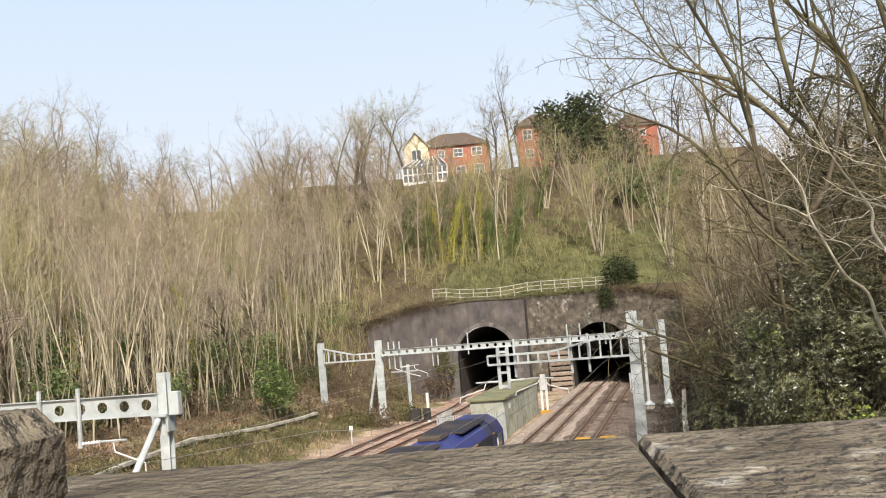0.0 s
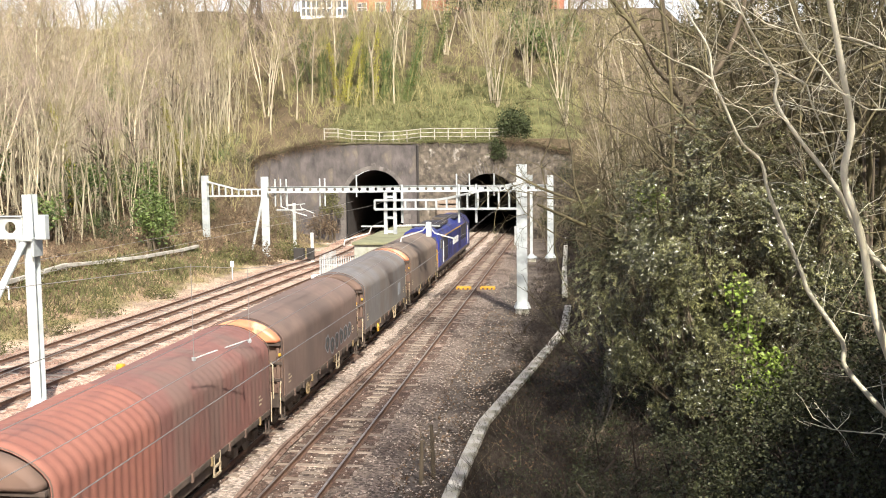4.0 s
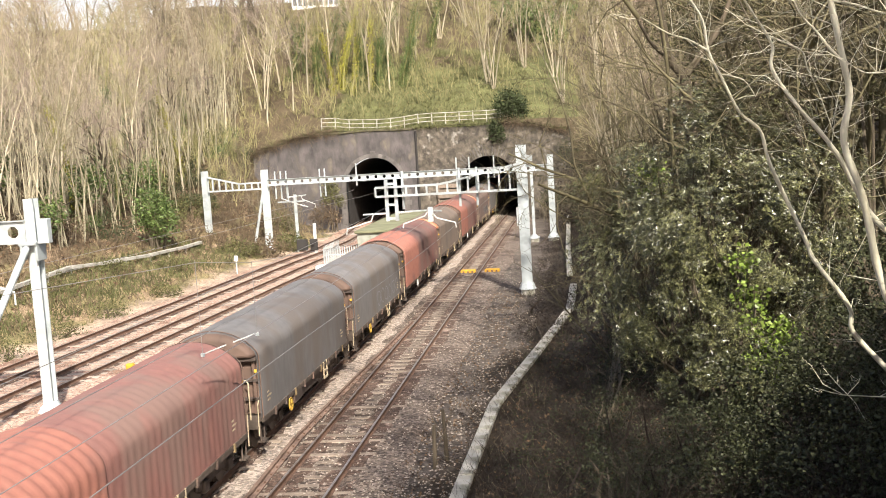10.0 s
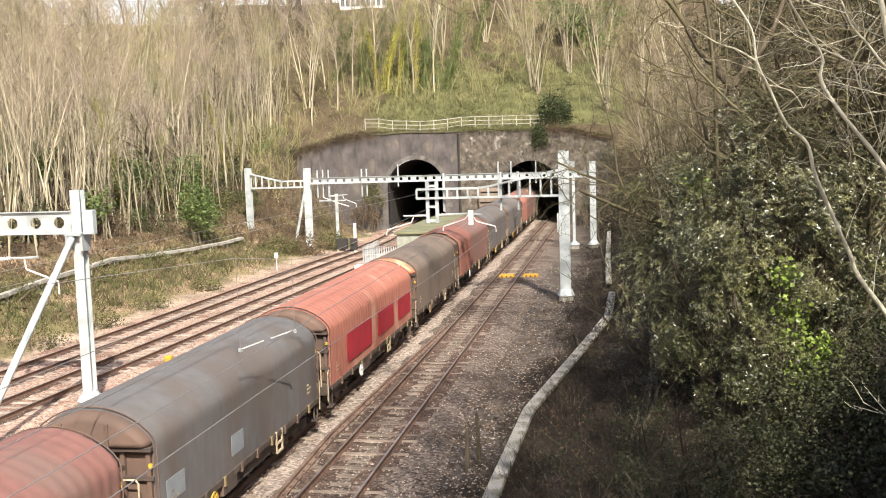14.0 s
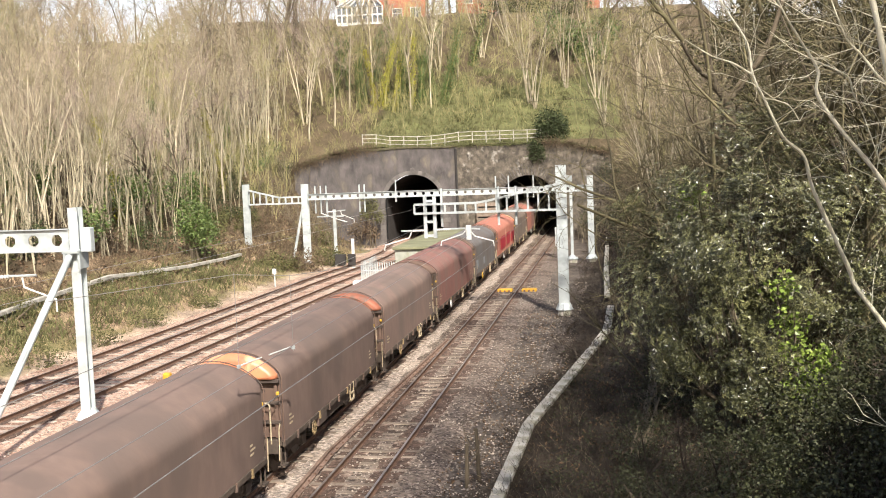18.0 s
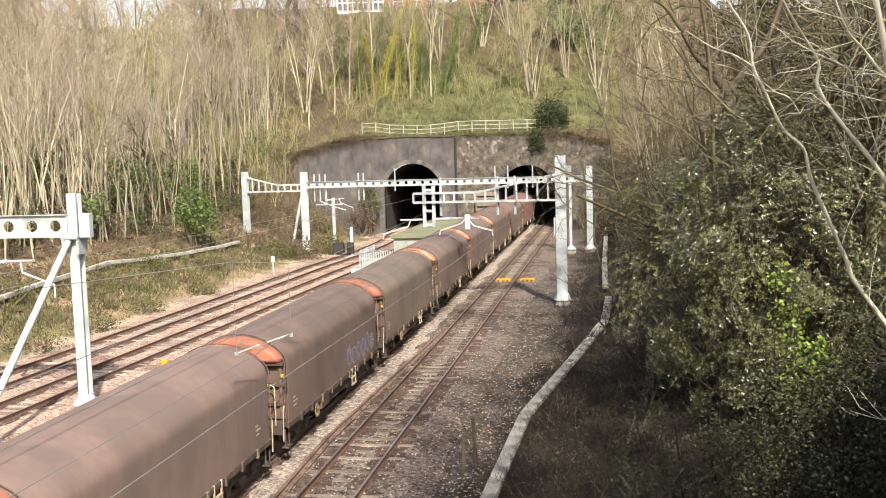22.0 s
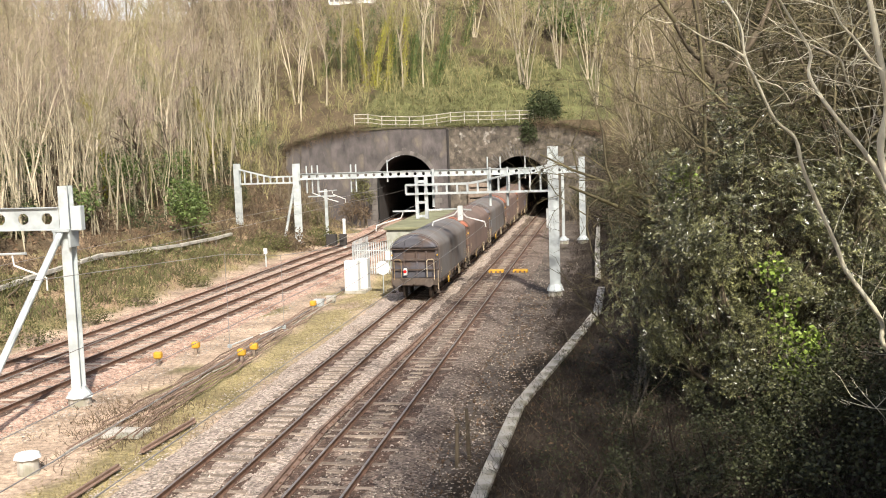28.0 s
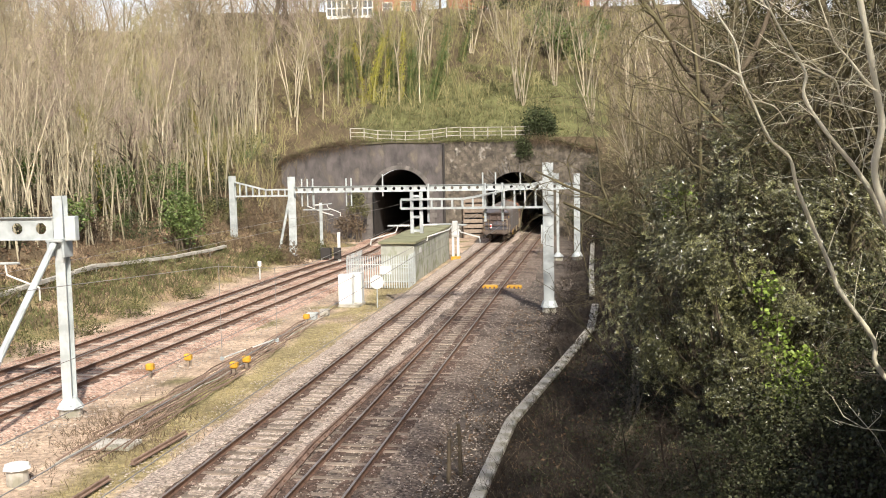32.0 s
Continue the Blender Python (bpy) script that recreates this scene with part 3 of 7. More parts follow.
# ---- overhead line structures ----
def column(x, y, h, w, d, label, foot=0.35, z0=0.0, name="gantry_mast"):
    """A galvanised H-section mast on a flared base plate and a concrete foundation."""
    t = thing(name, pose(x, y, z0, 0, 0, HEADING), label, "mast", "overhead line masts")
    f = 0.035
    prof = [(-w / 2, -d / 2), (w / 2, -d / 2), (w / 2, -d / 2 + f), (f / 2, -d / 2 + f), (f / 2, d / 2 - f), (w / 2, d / 2 - f), (w / 2, d / 2), (-w / 2, d / 2), (-w / 2, d / 2 - f), (-f / 2, d / 2 - f), (-f / 2, -d / 2 + f), (-w / 2, -d / 2 + f)]
    n = len(prof)
    part("column", ([(a, b, foot) for a, b in prof] + [(a, b, h) for a, b in prof], [(i, (i + 1) % n, n + (i + 1) % n, n + i) for i in range(n)] + [tuple(range(n))[::-1], tuple(range(n, 2 * n))]), M_GALV, t)
    bm = bmesh.new()
    bmesh.ops.create_cone(bm, cap_ends=True, segments=8, radius1=0.5, radius2=w * 0.62, depth=0.36, matrix=Matrix.Translation((0, 0, foot + 0.12)))
    part("base_plate", bm, M_GALV, t)
    bm = bmesh.new()
    bmesh.ops.create_cone(bm, cap_ends=True, segments=14, radius1=0.42, radius2=0.40, depth=foot + 0.5, matrix=Matrix.Translation((0, 0, (foot - 0.5) / 2 - 0.02)))
    part("foundation", bm, M_CONC, t)
    for k in range(6):
        w2 = math.pi * 2 * k / 6
        part("bolt", boxes((-0.025, -0.025, 0, 0.025, 0.025, 0.12)), M_GALV, t, m=pose(0.40 * math.cos(w2), 0.40 * math.sin(w2), foot - 0.03))
    return t


def holed_girder(length, depth, n, hole, thick=0.02, flange=0.22):
    """A plate girder along +x from 0, web pierced by a row of holes, with flanges."""
    bm = bmesh.new()
    step = length / n
    for k in range(n):
        cx = (k + 0.5) * step
        ring = [(cx + hole * math.cos(math.pi * j / 4 + math.pi / 8), hole * math.sin(math.pi * j / 4 + math.pi / 8)) for j in range(8)]
        outer = [(k * step + step, depth / 2 * 0.45), (k * step + step * 0.72, depth / 2), (k * step + step * 0.28, depth / 2), (k * step, depth / 2 * 0.45), (k * step, -depth / 2 * 0.45), (k * step + step * 0.28, -depth / 2), (k * step + step * 0.72, -depth / 2), (k * step + step, -depth / 2 * 0.45)]
        for y in (-thick / 2, thick / 2):
            o = [bm.verts.new((a, y, b)) for a, b in outer]
            r = [bm.verts.new((a, y, b)) for a, b in ring]
            for j in range(8):
                q = (o[j], o[(j + 1) % 8], r[(j + 1) % 8], r[j])
                bm.faces.new(q if y > 0 else q[::-1])
            for (i0, i1, cz) in ((0, 1, 1), (2, 3, 1), (4, 5, -1), (6, 7, -1)):
                cx0 = k * step + (step if i0 in (0, 6) or i1 == 7 else 0)
                v = bm.verts.new((cx0, y, cz * depth / 2))
                bm.faces.new((o[i0], o[i1], v))
    for z in (depth / 2, -depth / 2):
        box(bm, 0, -flange / 2, z - 0.015, length, flange / 2, z + 0.015)
    return bm


def lattice_boom(length, depth, n, chord=0.13, taper=0.0):
    """Twin-chord boom with uprights, along +x from 0; taper raises the top chord at the root."""
    bm = bmesh.new()
    box(bm, 0, -0.1, -chord / 2, length, 0.1, chord / 2)
    top = lambda x: depth + taper * max(0.0, 1 - x / (length * 0.55))
    for k in range(n):
        a, b = length * k / n, length * (k + 1) / n
        vs = [bm.verts.new(p) for p in ((a, -.1, top(a) - chord / 2), (b, -.1, top(b) - chord / 2), (b, -.1, top(b) + chord / 2), (a, -.1, top(a) + chord / 2), (a, .1, top(a) - chord / 2), (b, .1, top(b) - chord / 2), (b, .1, top(b) + chord / 2), (a, .1, top(a) + chord / 2))]
        for q in ((0, 1, 2, 3), (7, 6, 5, 4), (0, 4, 5, 1), (3, 2, 6, 7), (0, 3, 7, 4), (1, 5, 6, 2)):
            bm.faces.new([vs[i] for i in q])
    for k in range(n + 1):
        x = length * k / n
        box(bm, x - chord * 0.42, -0.08, 0, x + chord * 0.42, 0.08, top(x))
    return bm


def strut(a, b, r, name, parent, material=None, sides=8):
    return part(name, tube([a, b], r, sides), material or M_GALV, parent)


def insulator(a, b, parent, name="insulator"):
    a, b = Vector(a), Vector(b)
    pts, rad = [], []
    for k in range(15):
        pts.append(a.lerp(b, k / 14))
        rad.append(0.035 if k % 2 else 0.075)
    return part(name, tube(pts, rad, 8), M_INSUL, parent)


def cantilever(parent, x, z, reach, side):
    """A registration arm from a drop tube: stay tube with insulator and a bent steady arm."""
    part("drop_tube", tube([(x, 0, z + 1.15), (x, 0, z - 0.25)], 0.055, 8), M_GALV, parent)
    insulator((x, 0, z), (x + side * 0.75, 0, z + 0.04), parent)
    part("arm_tube", tube([(x + side * 0.7, 0, z + 0.04), (x + side * reach, 0, z + 0.12)], 0.04, 6), M_GALV, parent)
    part("steady_arm", tube([(x + side * reach * 0.72, 0, z + 0.1), (x + side * reach * 0.78, 0, z - 0.25), (x + side * (reach + 0.75), 0, z - 0.7), (x + side * (reach + 0.75), 0, z - 1.0)], 0.032, 6), M_WHITE, parent)


# near cantilever mast with a holed boom over the left pair of tracks
near = column(-13.5, 36.07, 7.85, 0.36, 0.40, "galvanised steel mast carrying a holed boom and a back stay")
boom = part("boom", holed_girder(9.9, 0.78, 11, 0.21), M_GALV, near, m=pose(-0.15, -0.28, 6.72, 0, 0, 180))
part("boom_cap", boxes((0.35, -0.42, 6.3, 0.75, -0.12, 7.15), bevel=0.02), M_GALV, near)
part("bracket", boxes((-0.34, -0.5, 6.25, 0.3, 0.3, 6.36), (-0.3, -0.5, 5.75, -0.2, 0.3, 6.3), (0.2, -0.42, 5.7, 0.3, 0.2, 6.3), bevel=0.015), M_GALV, near)
strut((-0.1, -0.35, 6.2), (-0.25, -6.7, 0.1), 0.12, "stay", near)
for dx, dz in ((-3.3, 6.75), (-4.95, 6.75), (-8.4, 6.7)):
    part("drop_tube", tube([(dx, -0.42, dz + 0.75), (dx, -0.42, dz - 1.45)], 0.09, 8), M_GALV, near)
for dx, side in ((-3.3, 1), (-8.4, 1)):
    insulator((dx, -0.42, 5.45), (dx + side * 0.8, -0.42, 5.5), near)
    part("arm_tube", tube([(dx + side * 0.75, -0.42, 5.5), (dx + side * 1.9, -0.42, 5.52)], 0.045, 6), M_GALV, near)
    part("steady_arm", tube([(dx + side * 1.35, -0.42, 5.45), (dx + side * 1.4, -0.42, 5.1), (dx + side * 2.6, -0.42, 4.65), (dx + side * 2.6, -0.42, 4.2)], 0.035, 6), M_WHITE, near)

# twin-track cantilever on the right
twin = column(5.9, 58.08, 8.5, 0.58, 0.56, "tall galvanised mast with an arched lattice boom")
part("boom", lattice_boom(8.35, 0.52, 14, 0.12, 0.95), M_GALV, twin, m=pose(-0.1, -0.15, 6.0, 0, 0, 180))
part("tail_bracket", boxes((0.1, -0.1, 7.55, 0.62, 0.12, 7.9), bevel=0.02), M_GALV, twin)
for dx in (-2.6, -3.6, -6.9):
    part("drop_tube", tube([(dx, 0.1, 7.4), (dx, 0.1, 5.2)], 0.075, 8), M_GALV, twin)
part("signal_box", boxes((-0.42, -0.14, 3.9, -0.28, 0.06, 5.0), bevel=0.03), M_WHITE, twin)

# full portal behind
PY = 88.0
portal = column(-18.7, PY + 3, 7.55, 0.5, 0.5, "galvanised portal leg at the foot of the wooded bank", z0=0.0)
part("haunch", lattice_boom(5.3, 0.55, 9, 0.13, 0.75), M_GALV, portal, m=pose(0.1, 0, 5.75))
leg2 = column(-13.35, PY + 2.2, 7.4, 0.55, 0.5, "galvanised portal leg with a raking strut")
strut((-0.1, 0, 6.1), (-1.35, -0.3, 0.2), 0.12, "stay", leg2)
part("boom", holed_girder(24.7, 0.52, 34, 0.14, 0.02, 0.26), M_GALV, leg2, m=pose(0.1, -0.1, 6.25, 0, 0, 0))
for dx in (0.9, 1.4, 1.9, 4.9, 5.35):
    part("drop_tube", tube([(dx, 0.1, 7.2), (dx, 0.1, 4.8)], 0.065, 8), M_GALV, leg2)
cantilever(leg2, 2.0, 4.9, 1.6, 1)
for dx in (8.2, 16.9, 18.0, 20.1):
    part("drop_tube", tube([(dx, -0.1, 7.5), (dx, -0.1, 5.6)], 0.065, 8), M_GALV, leg2)
short = column(-11.6, PY + 8.6, 4.8, 0.24, 0.24, "short pale post under the gantry's boom")
part("arm", boxes((-1.7, -0.06, 4.1, 0.9, 0.06, 4.22)), M_GALV, short)
part("arm", tube([(-1.3, 0, 4.5), (0.2, 0, 3.9), (1.2, 0, 3.6)], 0.05, 6), M_WHITE, short)
leg3 = column(11.2, PY - 1.6, 7.3, 0.5, 0.5, "galvanised portal leg beside the dark slope")
leg4 = column(9.6, PY - 1.4, 5.9, 0.22, 0.3, "slim galvanised mast near the tunnel mouth")

# drop frame and registration arms hung from the boom's free end
for lx in (-7.85, -7.3):
    part("drop_tube", boxes((lx - 0.1, -0.1, 4.55, lx + 0.1, 0.1, 6.95), bevel=0.02), M_GALV, twin)
for z in (4.7, 5.5, 6.7):
    part("tie_bar", boxes((-7.85, -0.06, z - 0.07, -7.3, 0.06, z + 0.07)), M_GALV, twin)
insulator((-7.3, 0, 5.02), (-6.4, 0, 5.05), twin)
insulator((-7.85, 0, 5.0), (-8.6, 0, 5.0), twin)
part("arm_tube", tube([(-6.4, 0, 5.05), (-5.6, 0, 5.07), (-4.7, 0, 5.0)], 0.05, 6), M_GALV, twin)
part("arm_tube", tube([(-8.6, 0, 5.0), (-9.3, 0, 5.0)], 0.05, 6), M_GALV, twin)
part("arm_box", boxes((-5.5, -0.12, 4.4, -5.2, 0.12, 5.25), bevel=0.03), M_WHITE, twin)
part("steady_arm", tube([(-5.5, 0, 5.0), (-5.7, 0, 4.75), (-6.95, 0, 4.35), (-7.0, 0, 4.1)], 0.04, 6), M_WHITE, twin)
part("steady_arm", tube([(-5.2, 0, 4.85), (-5.0, 0, 4.6), (-3.95, 0, 4.3), (-3.9, 0, 4.0)], 0.04, 6), M_WHITE, twin)
part("steady_arm", tube([(-8.7, 0, 4.95), (-8.85, 0, 4.6), (-10.3, 0, 4.2), (-10.35, 0, 3.9)], 0.04, 6), M_WHITE, twin)

reg = thing("signal_post", pose(0.95, 88.5, 0, 0, 0, HEADING), "pair of short white posts on a yellow base", "post")
for sx in (-0.22, 0.22):
    part("column", boxes((sx - 0.1, -0.1, 0, sx + 0.1, 0.1, 2.7), bevel=0.02), M_WHITE, reg)
part("head", boxes((-0.32, -0.18, 2.0, 0.32, 0.18, 2.95), bevel=0.04), M_WHITE, reg)
part("base", boxes((-0.4, -0.3, -0.05, 0.4, 0.3, 0.3), bevel=0.04), M_YELLOW, reg)


# ---- wires ----
def wire(pts, r, label):
    ob = part("overhead_wire", tube(pts, r, 5), M_WIRE)
    return tagged(ob, label, "wire", "overhead wires")


def along(u, z, y0, y1, n=14, zig=0.0, sag=0.0):
    out = []
    for k in range(n + 1):
        y = y0 + (y1 - y0) * k / n
        f = k / n
        out.append((track_x(y) + u + zig * math.sin(f * 9), y, z - sag * 4 * f * (1 - f)))
    return out


wire(along(3.6, 4.12, -30, 58, zig=0.15), 0.011, "contact wire over the second track")
wire(along(3.7, 5.6, -30, 58, sag=0.5), 0.009, "messenger wire over the second track")
wire(along(3.6, 4.12, 58, 112, zig=0.12), 0.011, "contact wire running into a tunnel")
wire(along(0.6, 4.2, -30, 58, zig=0.15), 0.011, "contact wire over the train's track")
wire(along(0.5, 5.7, -30, 58, sag=0.5), 0.009, "messenger wire over the train's track")
wire(along(0.5, 4.2, 58, 112, zig=0.12), 0.011, "contact wire running towards the tunnel")
for off in (-1.65, 1.65):
    wire([(left_x(y) + off, y, 4.5) for y in np.arange(-30, 113, 8)], 0.011, "contact wire over the outer pair of tracks")
ins = thing("section_insulator", pose(-5.35, 24.1, 4.3, 0, 0, -22), "white rod section insulator hung on thin droppers", "insulator")
part("rod", tube([(0, 0, 0), (0, 1.0, 0.02)], 0.018, 6), M_WHITE, ins)
part("rod", tube([(0, 1.35, 0.02), (0, 2.55, 0.03)], 0.018, 6), M_WHITE, ins)
for yy, top in ((0.0, 2.25), (2.5, 1.9)):
    part("dropper", tube([(0, yy, -0.1), (0, yy, top)], 0.008, 5), M_WIRE, ins)
    part("clamp", boxes((-0.04, yy - 0.03, -0.05, 0.04, yy + 0.03, 0.03)), M_GALV, ins)
part("carrier", tube([(0, -6, 2.4), (0, 0, 2.2), (0, 2.5, 1.88), (0, 9, 1.6)], 0.008, 5), M_WIRE, ins)


# ---- line-side buildings and boxes ----
hut = thing("relay_building", pose(-2.17, 73.0, 0, 0, 0, HEADING), "long grey panelled hut with a mossy flat roof", "hut")
HL, HW, HH = 16.6, 2.45, 2.75
part("wall", boxes((-HW, 0, 0, 0, 0.12, HH), (-HW, HL - 0.12, 0, 0, HL, HH), (-HW, 0.12, 0, -HW + 0.12, HL - 0.12, HH)), M_PANEL, hut)
for k in range(14):
    y0 = HL * k / 14
    part("panel", boxes((-0.12, y0 + 0.012, 0, 0.0, y0 + HL / 14 - 0.012, HH * 0.5 - 0.012), (-0.12, y0 + 0.012, HH * 0.5 + 0.012, 0.0, y0 + HL / 14 - 0.012, HH)), M_PANEL, hut)
part("roof", boxes((-HW - 0.15, -0.2, HH, 0.15, HL + 0.15, HH + 0.2), bevel=0.03), M_SLATE, hut)
part("vent", boxes((-0.02, 2.0, 1.9, 0.05, 2.6, 2.3), bevel=0.01), M_WHITE, hut)
for z in (0.7, 1.1, 1.5):
    part("step_rail", boxes((-0.95, -0.5, z, -0.1, -0.44, z + 0.06)), M_GALV, hut)

fence = thing("palisade_fence", pose(-6.75, 70.1, 0, 0, 0, HEADING), "galvanised steel palisade fence round the hut's end", "fence")
PALE = ([(-0.035, 0, 0), (0.035, 0, 0), (0.035, 0, 2.1), (0, 0, 2.25), (-0.035, 0, 2.1), (-0.035, 0.03, 0), (0.035, 0.03, 0), (0.035, 0.03, 2.1), (0, 0.03, 2.25), (-0.035, 0.03, 2.1)],
        [(0, 1, 2, 3, 4), (9, 8, 7, 6, 5), (0, 5, 6, 1), (1, 6, 7, 2), (2, 7, 8, 3), (3, 8, 9, 4), (4, 9, 5, 0)])
first = part("pale", PALE, M_GALV, fence)
for k in range(1, 27):
    part("pale", first.data, None, fence, m=pose(k * 0.165, 0, 0.05))
for k in range(1, 14):
    part("pale", first.data, None, fence, m=pose(0, k * 0.35, 0.05, 0, 0, 90))
for k in range(1, 9):
    part("pale", first.data, None, fence, m=pose(4.3, k * 0.33, 0.05, 0, 0, 90))
for z in (0.45, 1.65):
    part("rail", boxes((4.2, 0, z, 4.25, 2.7, z + 0.06)), M_GALV, fence)
    part("rail", boxes((0, 0.04, z, 4.3, 0.09, z + 0.06)), M_GALV, fence)
    part("rail", boxes((0.04, 0, z, 0.09, 4.6, z + 0.06)), M_GALV, fence)
part("notice", boxes((2.3, -0.03, 1.0, 3.1, -0.01, 1.6)), M_WHITE, fence)

kiosk = thing("equipment_cabinet", pose(-6.5, 61.6, 0, 0, 0, HEADING), "pair of white line-side equipment cabinets with doors", "cabinet")
part("body", boxes((0, 0, 0.12, 0.85, 0.7, 1.95), bevel=0.03), M_WHITE, kiosk)
part("body", boxes((0.45, 0.85, 0.12, 1.25, 1.55, 1.95), bevel=0.03), M_WHITE, kiosk)
part("door", boxes((0.05, -0.03, 0.25, 0.8, 0.0, 1.85), bevel=0.008), M_UPVC, kiosk)
part("door", boxes((0.9, 0.82, 0.25, 1.2, 0.85, 1.85), bevel=0.008), M_UPVC, kiosk)
part("plinth", boxes((-0.05, -0.05, -0.1, 1.3, 1.6, 0.12)), M_CONC, kiosk)

disc = thing("round_sign", pose(-4.1, 60.9, 0, 0, 0, HEADING), "round white sign seen from behind on a thin post", "sign")
bm = bmesh.new()
bmesh.ops.create_cone(bm, cap_ends=True, segments=28, radius1=0.42, radius2=0.42, depth=0.03, matrix=Matrix.Translation((0, 0, 1.55)) @ Matrix.Rotation(math.pi / 2, 4, "X"))
part("disc", bm, M_WHITE, disc)
part("post", tube([(0, 0.03, 0), (0, 0.03, 1.5)], 0.035, 6), M_GALV, disc)


def marker(x, y, label):
    t = thing("track_box", pose(x, y, 0.0, 0, 0, HEADING), label, "equipment box", "yellow line-side boxes")
    part("stem", boxes((-0.06, -0.06, -0.05, 0.06, 0.06, 0.32)), M_TIMBER, t)
    part("cover", boxes((-0.17, -0.14, 0.28, 0.17, 0.14, 0.56), bevel=0.05), M_YELLOW, t)
    return t


for x, y in ((-12.45, 42.4), (-11.35, 44.4), (-8.95, 42.5), (-8.65, 43.7), (-7.6, 55.3)):
    marker(x, y, "small bright yellow equipment box on a short stem")
for x, y in ((3.0, 68.2), (4.6, 68.0)):
    t = thing("point_cover", pose(x, y, 0.08, 0, 0, HEADING), "low orange-yellow cover beside the points", "equipment box", "yellow line-side boxes")
    part("cover", boxes((-0.5, -0.3, 0, 0.5, 0.3, 0.22), bevel=0.05), M_YELLOW, t)
    for sx in (-0.3, 0.0, 0.3):
        part("lug", boxes((sx - 0.06, -0.33, 0.02, sx + 0.06, -0.3, 0.16)), M_RAIL, t)

lid = thing("chamber_cover", pose(-10.6, 31.9, 0.0, 0, 0, HEADING), "flat grey concrete inspection cover in the verge", "cover")
part("slab", boxes((-0.7, -0.5, 0, 0.7, 0.5, 0.12), bevel=0.02), M_CONC, lid)
stub = thing("mast_foundation", pose(-12.2, 28.3, 0), "short white-capped round concrete footing beside the line", "foundation")
bm = bmesh.new()
bmesh.ops.create_cone(bm, cap_ends=True, segments=14, radius1=0.3, radius2=0.3, depth=0.5, matrix=Matrix.Translation((0, 0, 0.2)))
part("concrete_stub", bm, M_CONC, stub)
bm = bmesh.new()
bmesh.ops.create_cone(bm, cap_ends=True, segments=8, radius1=0.4, radius2=0.34, depth=0.12, matrix=Matrix.Translation((0, 0, 0.5)))
part("cap_plate", bm, M_WHITE, stub)


# concrete cable trough along the right cess: one slab after another
def trough(path, label, width, z_of, name):
    t = thing(name, pose(0, 0, 0), label, "cable trough")
    pts = [Vector((*p, 0)) for p in path]
    for a, b in zip(pts, pts[1:]):
        L = (b - a).length
        n = max(1, round(L / 1.0))
        for k in range(n):
            p, q = a.lerp(b, k / n), a.lerp(b, (k + 1) / n)
            m = (p + q) / 2
            ang = math.degrees(math.atan2(-(q - p).x, (q - p).y))
            tilt = math.degrees(math.atan2(z_of(q) - z_of(p), (q - p).length))
            ln = (q - p).length
            part("slab", boxes((-width / 2, -ln / 2 + 0.012, 0, width / 2, ln / 2 - 0.012, 0.16), bevel=0.02), M_CONC, t, m=pose(m.x, m.y, z_of(m), tilt, 0, ang))
    return t


trough([(0.35, 23.5), (0.95, 26.8), (2.05, 32.7), (7.0, 49.1), (8.3, 56.5)], "pale concrete trough lids in a kinked line along the track", 0.38, lambda p: ground_z(p.x, p.y) + 0.22, "cable_trough")
trough([(8.7, 60.5), (10.6, 74.0), (14.2, 98.0)], "pale concrete trough lids running to the tunnel", 0.36, lambda p: ground_z(p.x, p.y) + 0.25, "cable_trough")

# raised trough on short posts along the left bank
lt = thing("raised_trough", pose(0, 0, 0), "pale concrete trough raised on short posts along the bank", "cable trough")
lp = [(-24.4, 46.0), (-23.9, 57.0), (-22.8, 66.5), (-20.0, 75.5), (-18.0, 84.0)]
for a, b in zip(lp, lp[1:]):
    for k in range(3):
        p, q = Vector(a).lerp(Vector(b), k / 3), Vector(a).lerp(Vector(b), (k + 1) / 3 - 0.01)
        zp, zq = ground_z(*p) + 0.5, ground_z(*q) + 0.5
        ln = (q - p).length
        part("beam", boxes((-0.16, 0, -0.1, 0.16, ln, 0.12), bevel=0.02), M_CONC, lt, m=pose(p.x, p.y, zp, math.degrees(math.atan2(zq - zp, ln)), 0, math.degrees(math.atan2(-(q - p).x, (q - p).y))))
        part("post", boxes((-0.08, -0.08, -0.8, 0.08, 0.08, -0.1)), M_CONC, lt, m=pose(p.x, p.y, zp))

sig = thing("ground_signal", pose(-9.1, 88.0, 0, 0, 0, HEADING), "black line-side signal head with a white post", "signal")
part("post", boxes((-0.12, -0.1, 0, 0.12, 0.1, 2.6), bevel=0.02), M_WHITE, sig)
part("head", boxes((-0.45, -0.2, 0.3, 0.15, 0.2, 1.3), bevel=0.04), M_SOOT, sig)
part("visor", tube([(-0.15, -0.2, 0.9), (-0.15, -0.42, 0.9)], 0.13, 10), M_SOOT, sig)
case = thing("relay_case", pose(-10.4, 89.5, 0, 0, 0, HEADING), "dark grey line-side relay case on short legs", "cabinet")
part("body", boxes((-0.45, -0.25, 0.25, 0.45, 0.25, 1.15), bevel=0.02), M_SOOT, case)
for dx in (-0.38, 0.38):
    part("leg", boxes((dx - 0.05, -0.2, -0.05, dx + 0.05, 0.2, 0.25)), M_CONC, case)
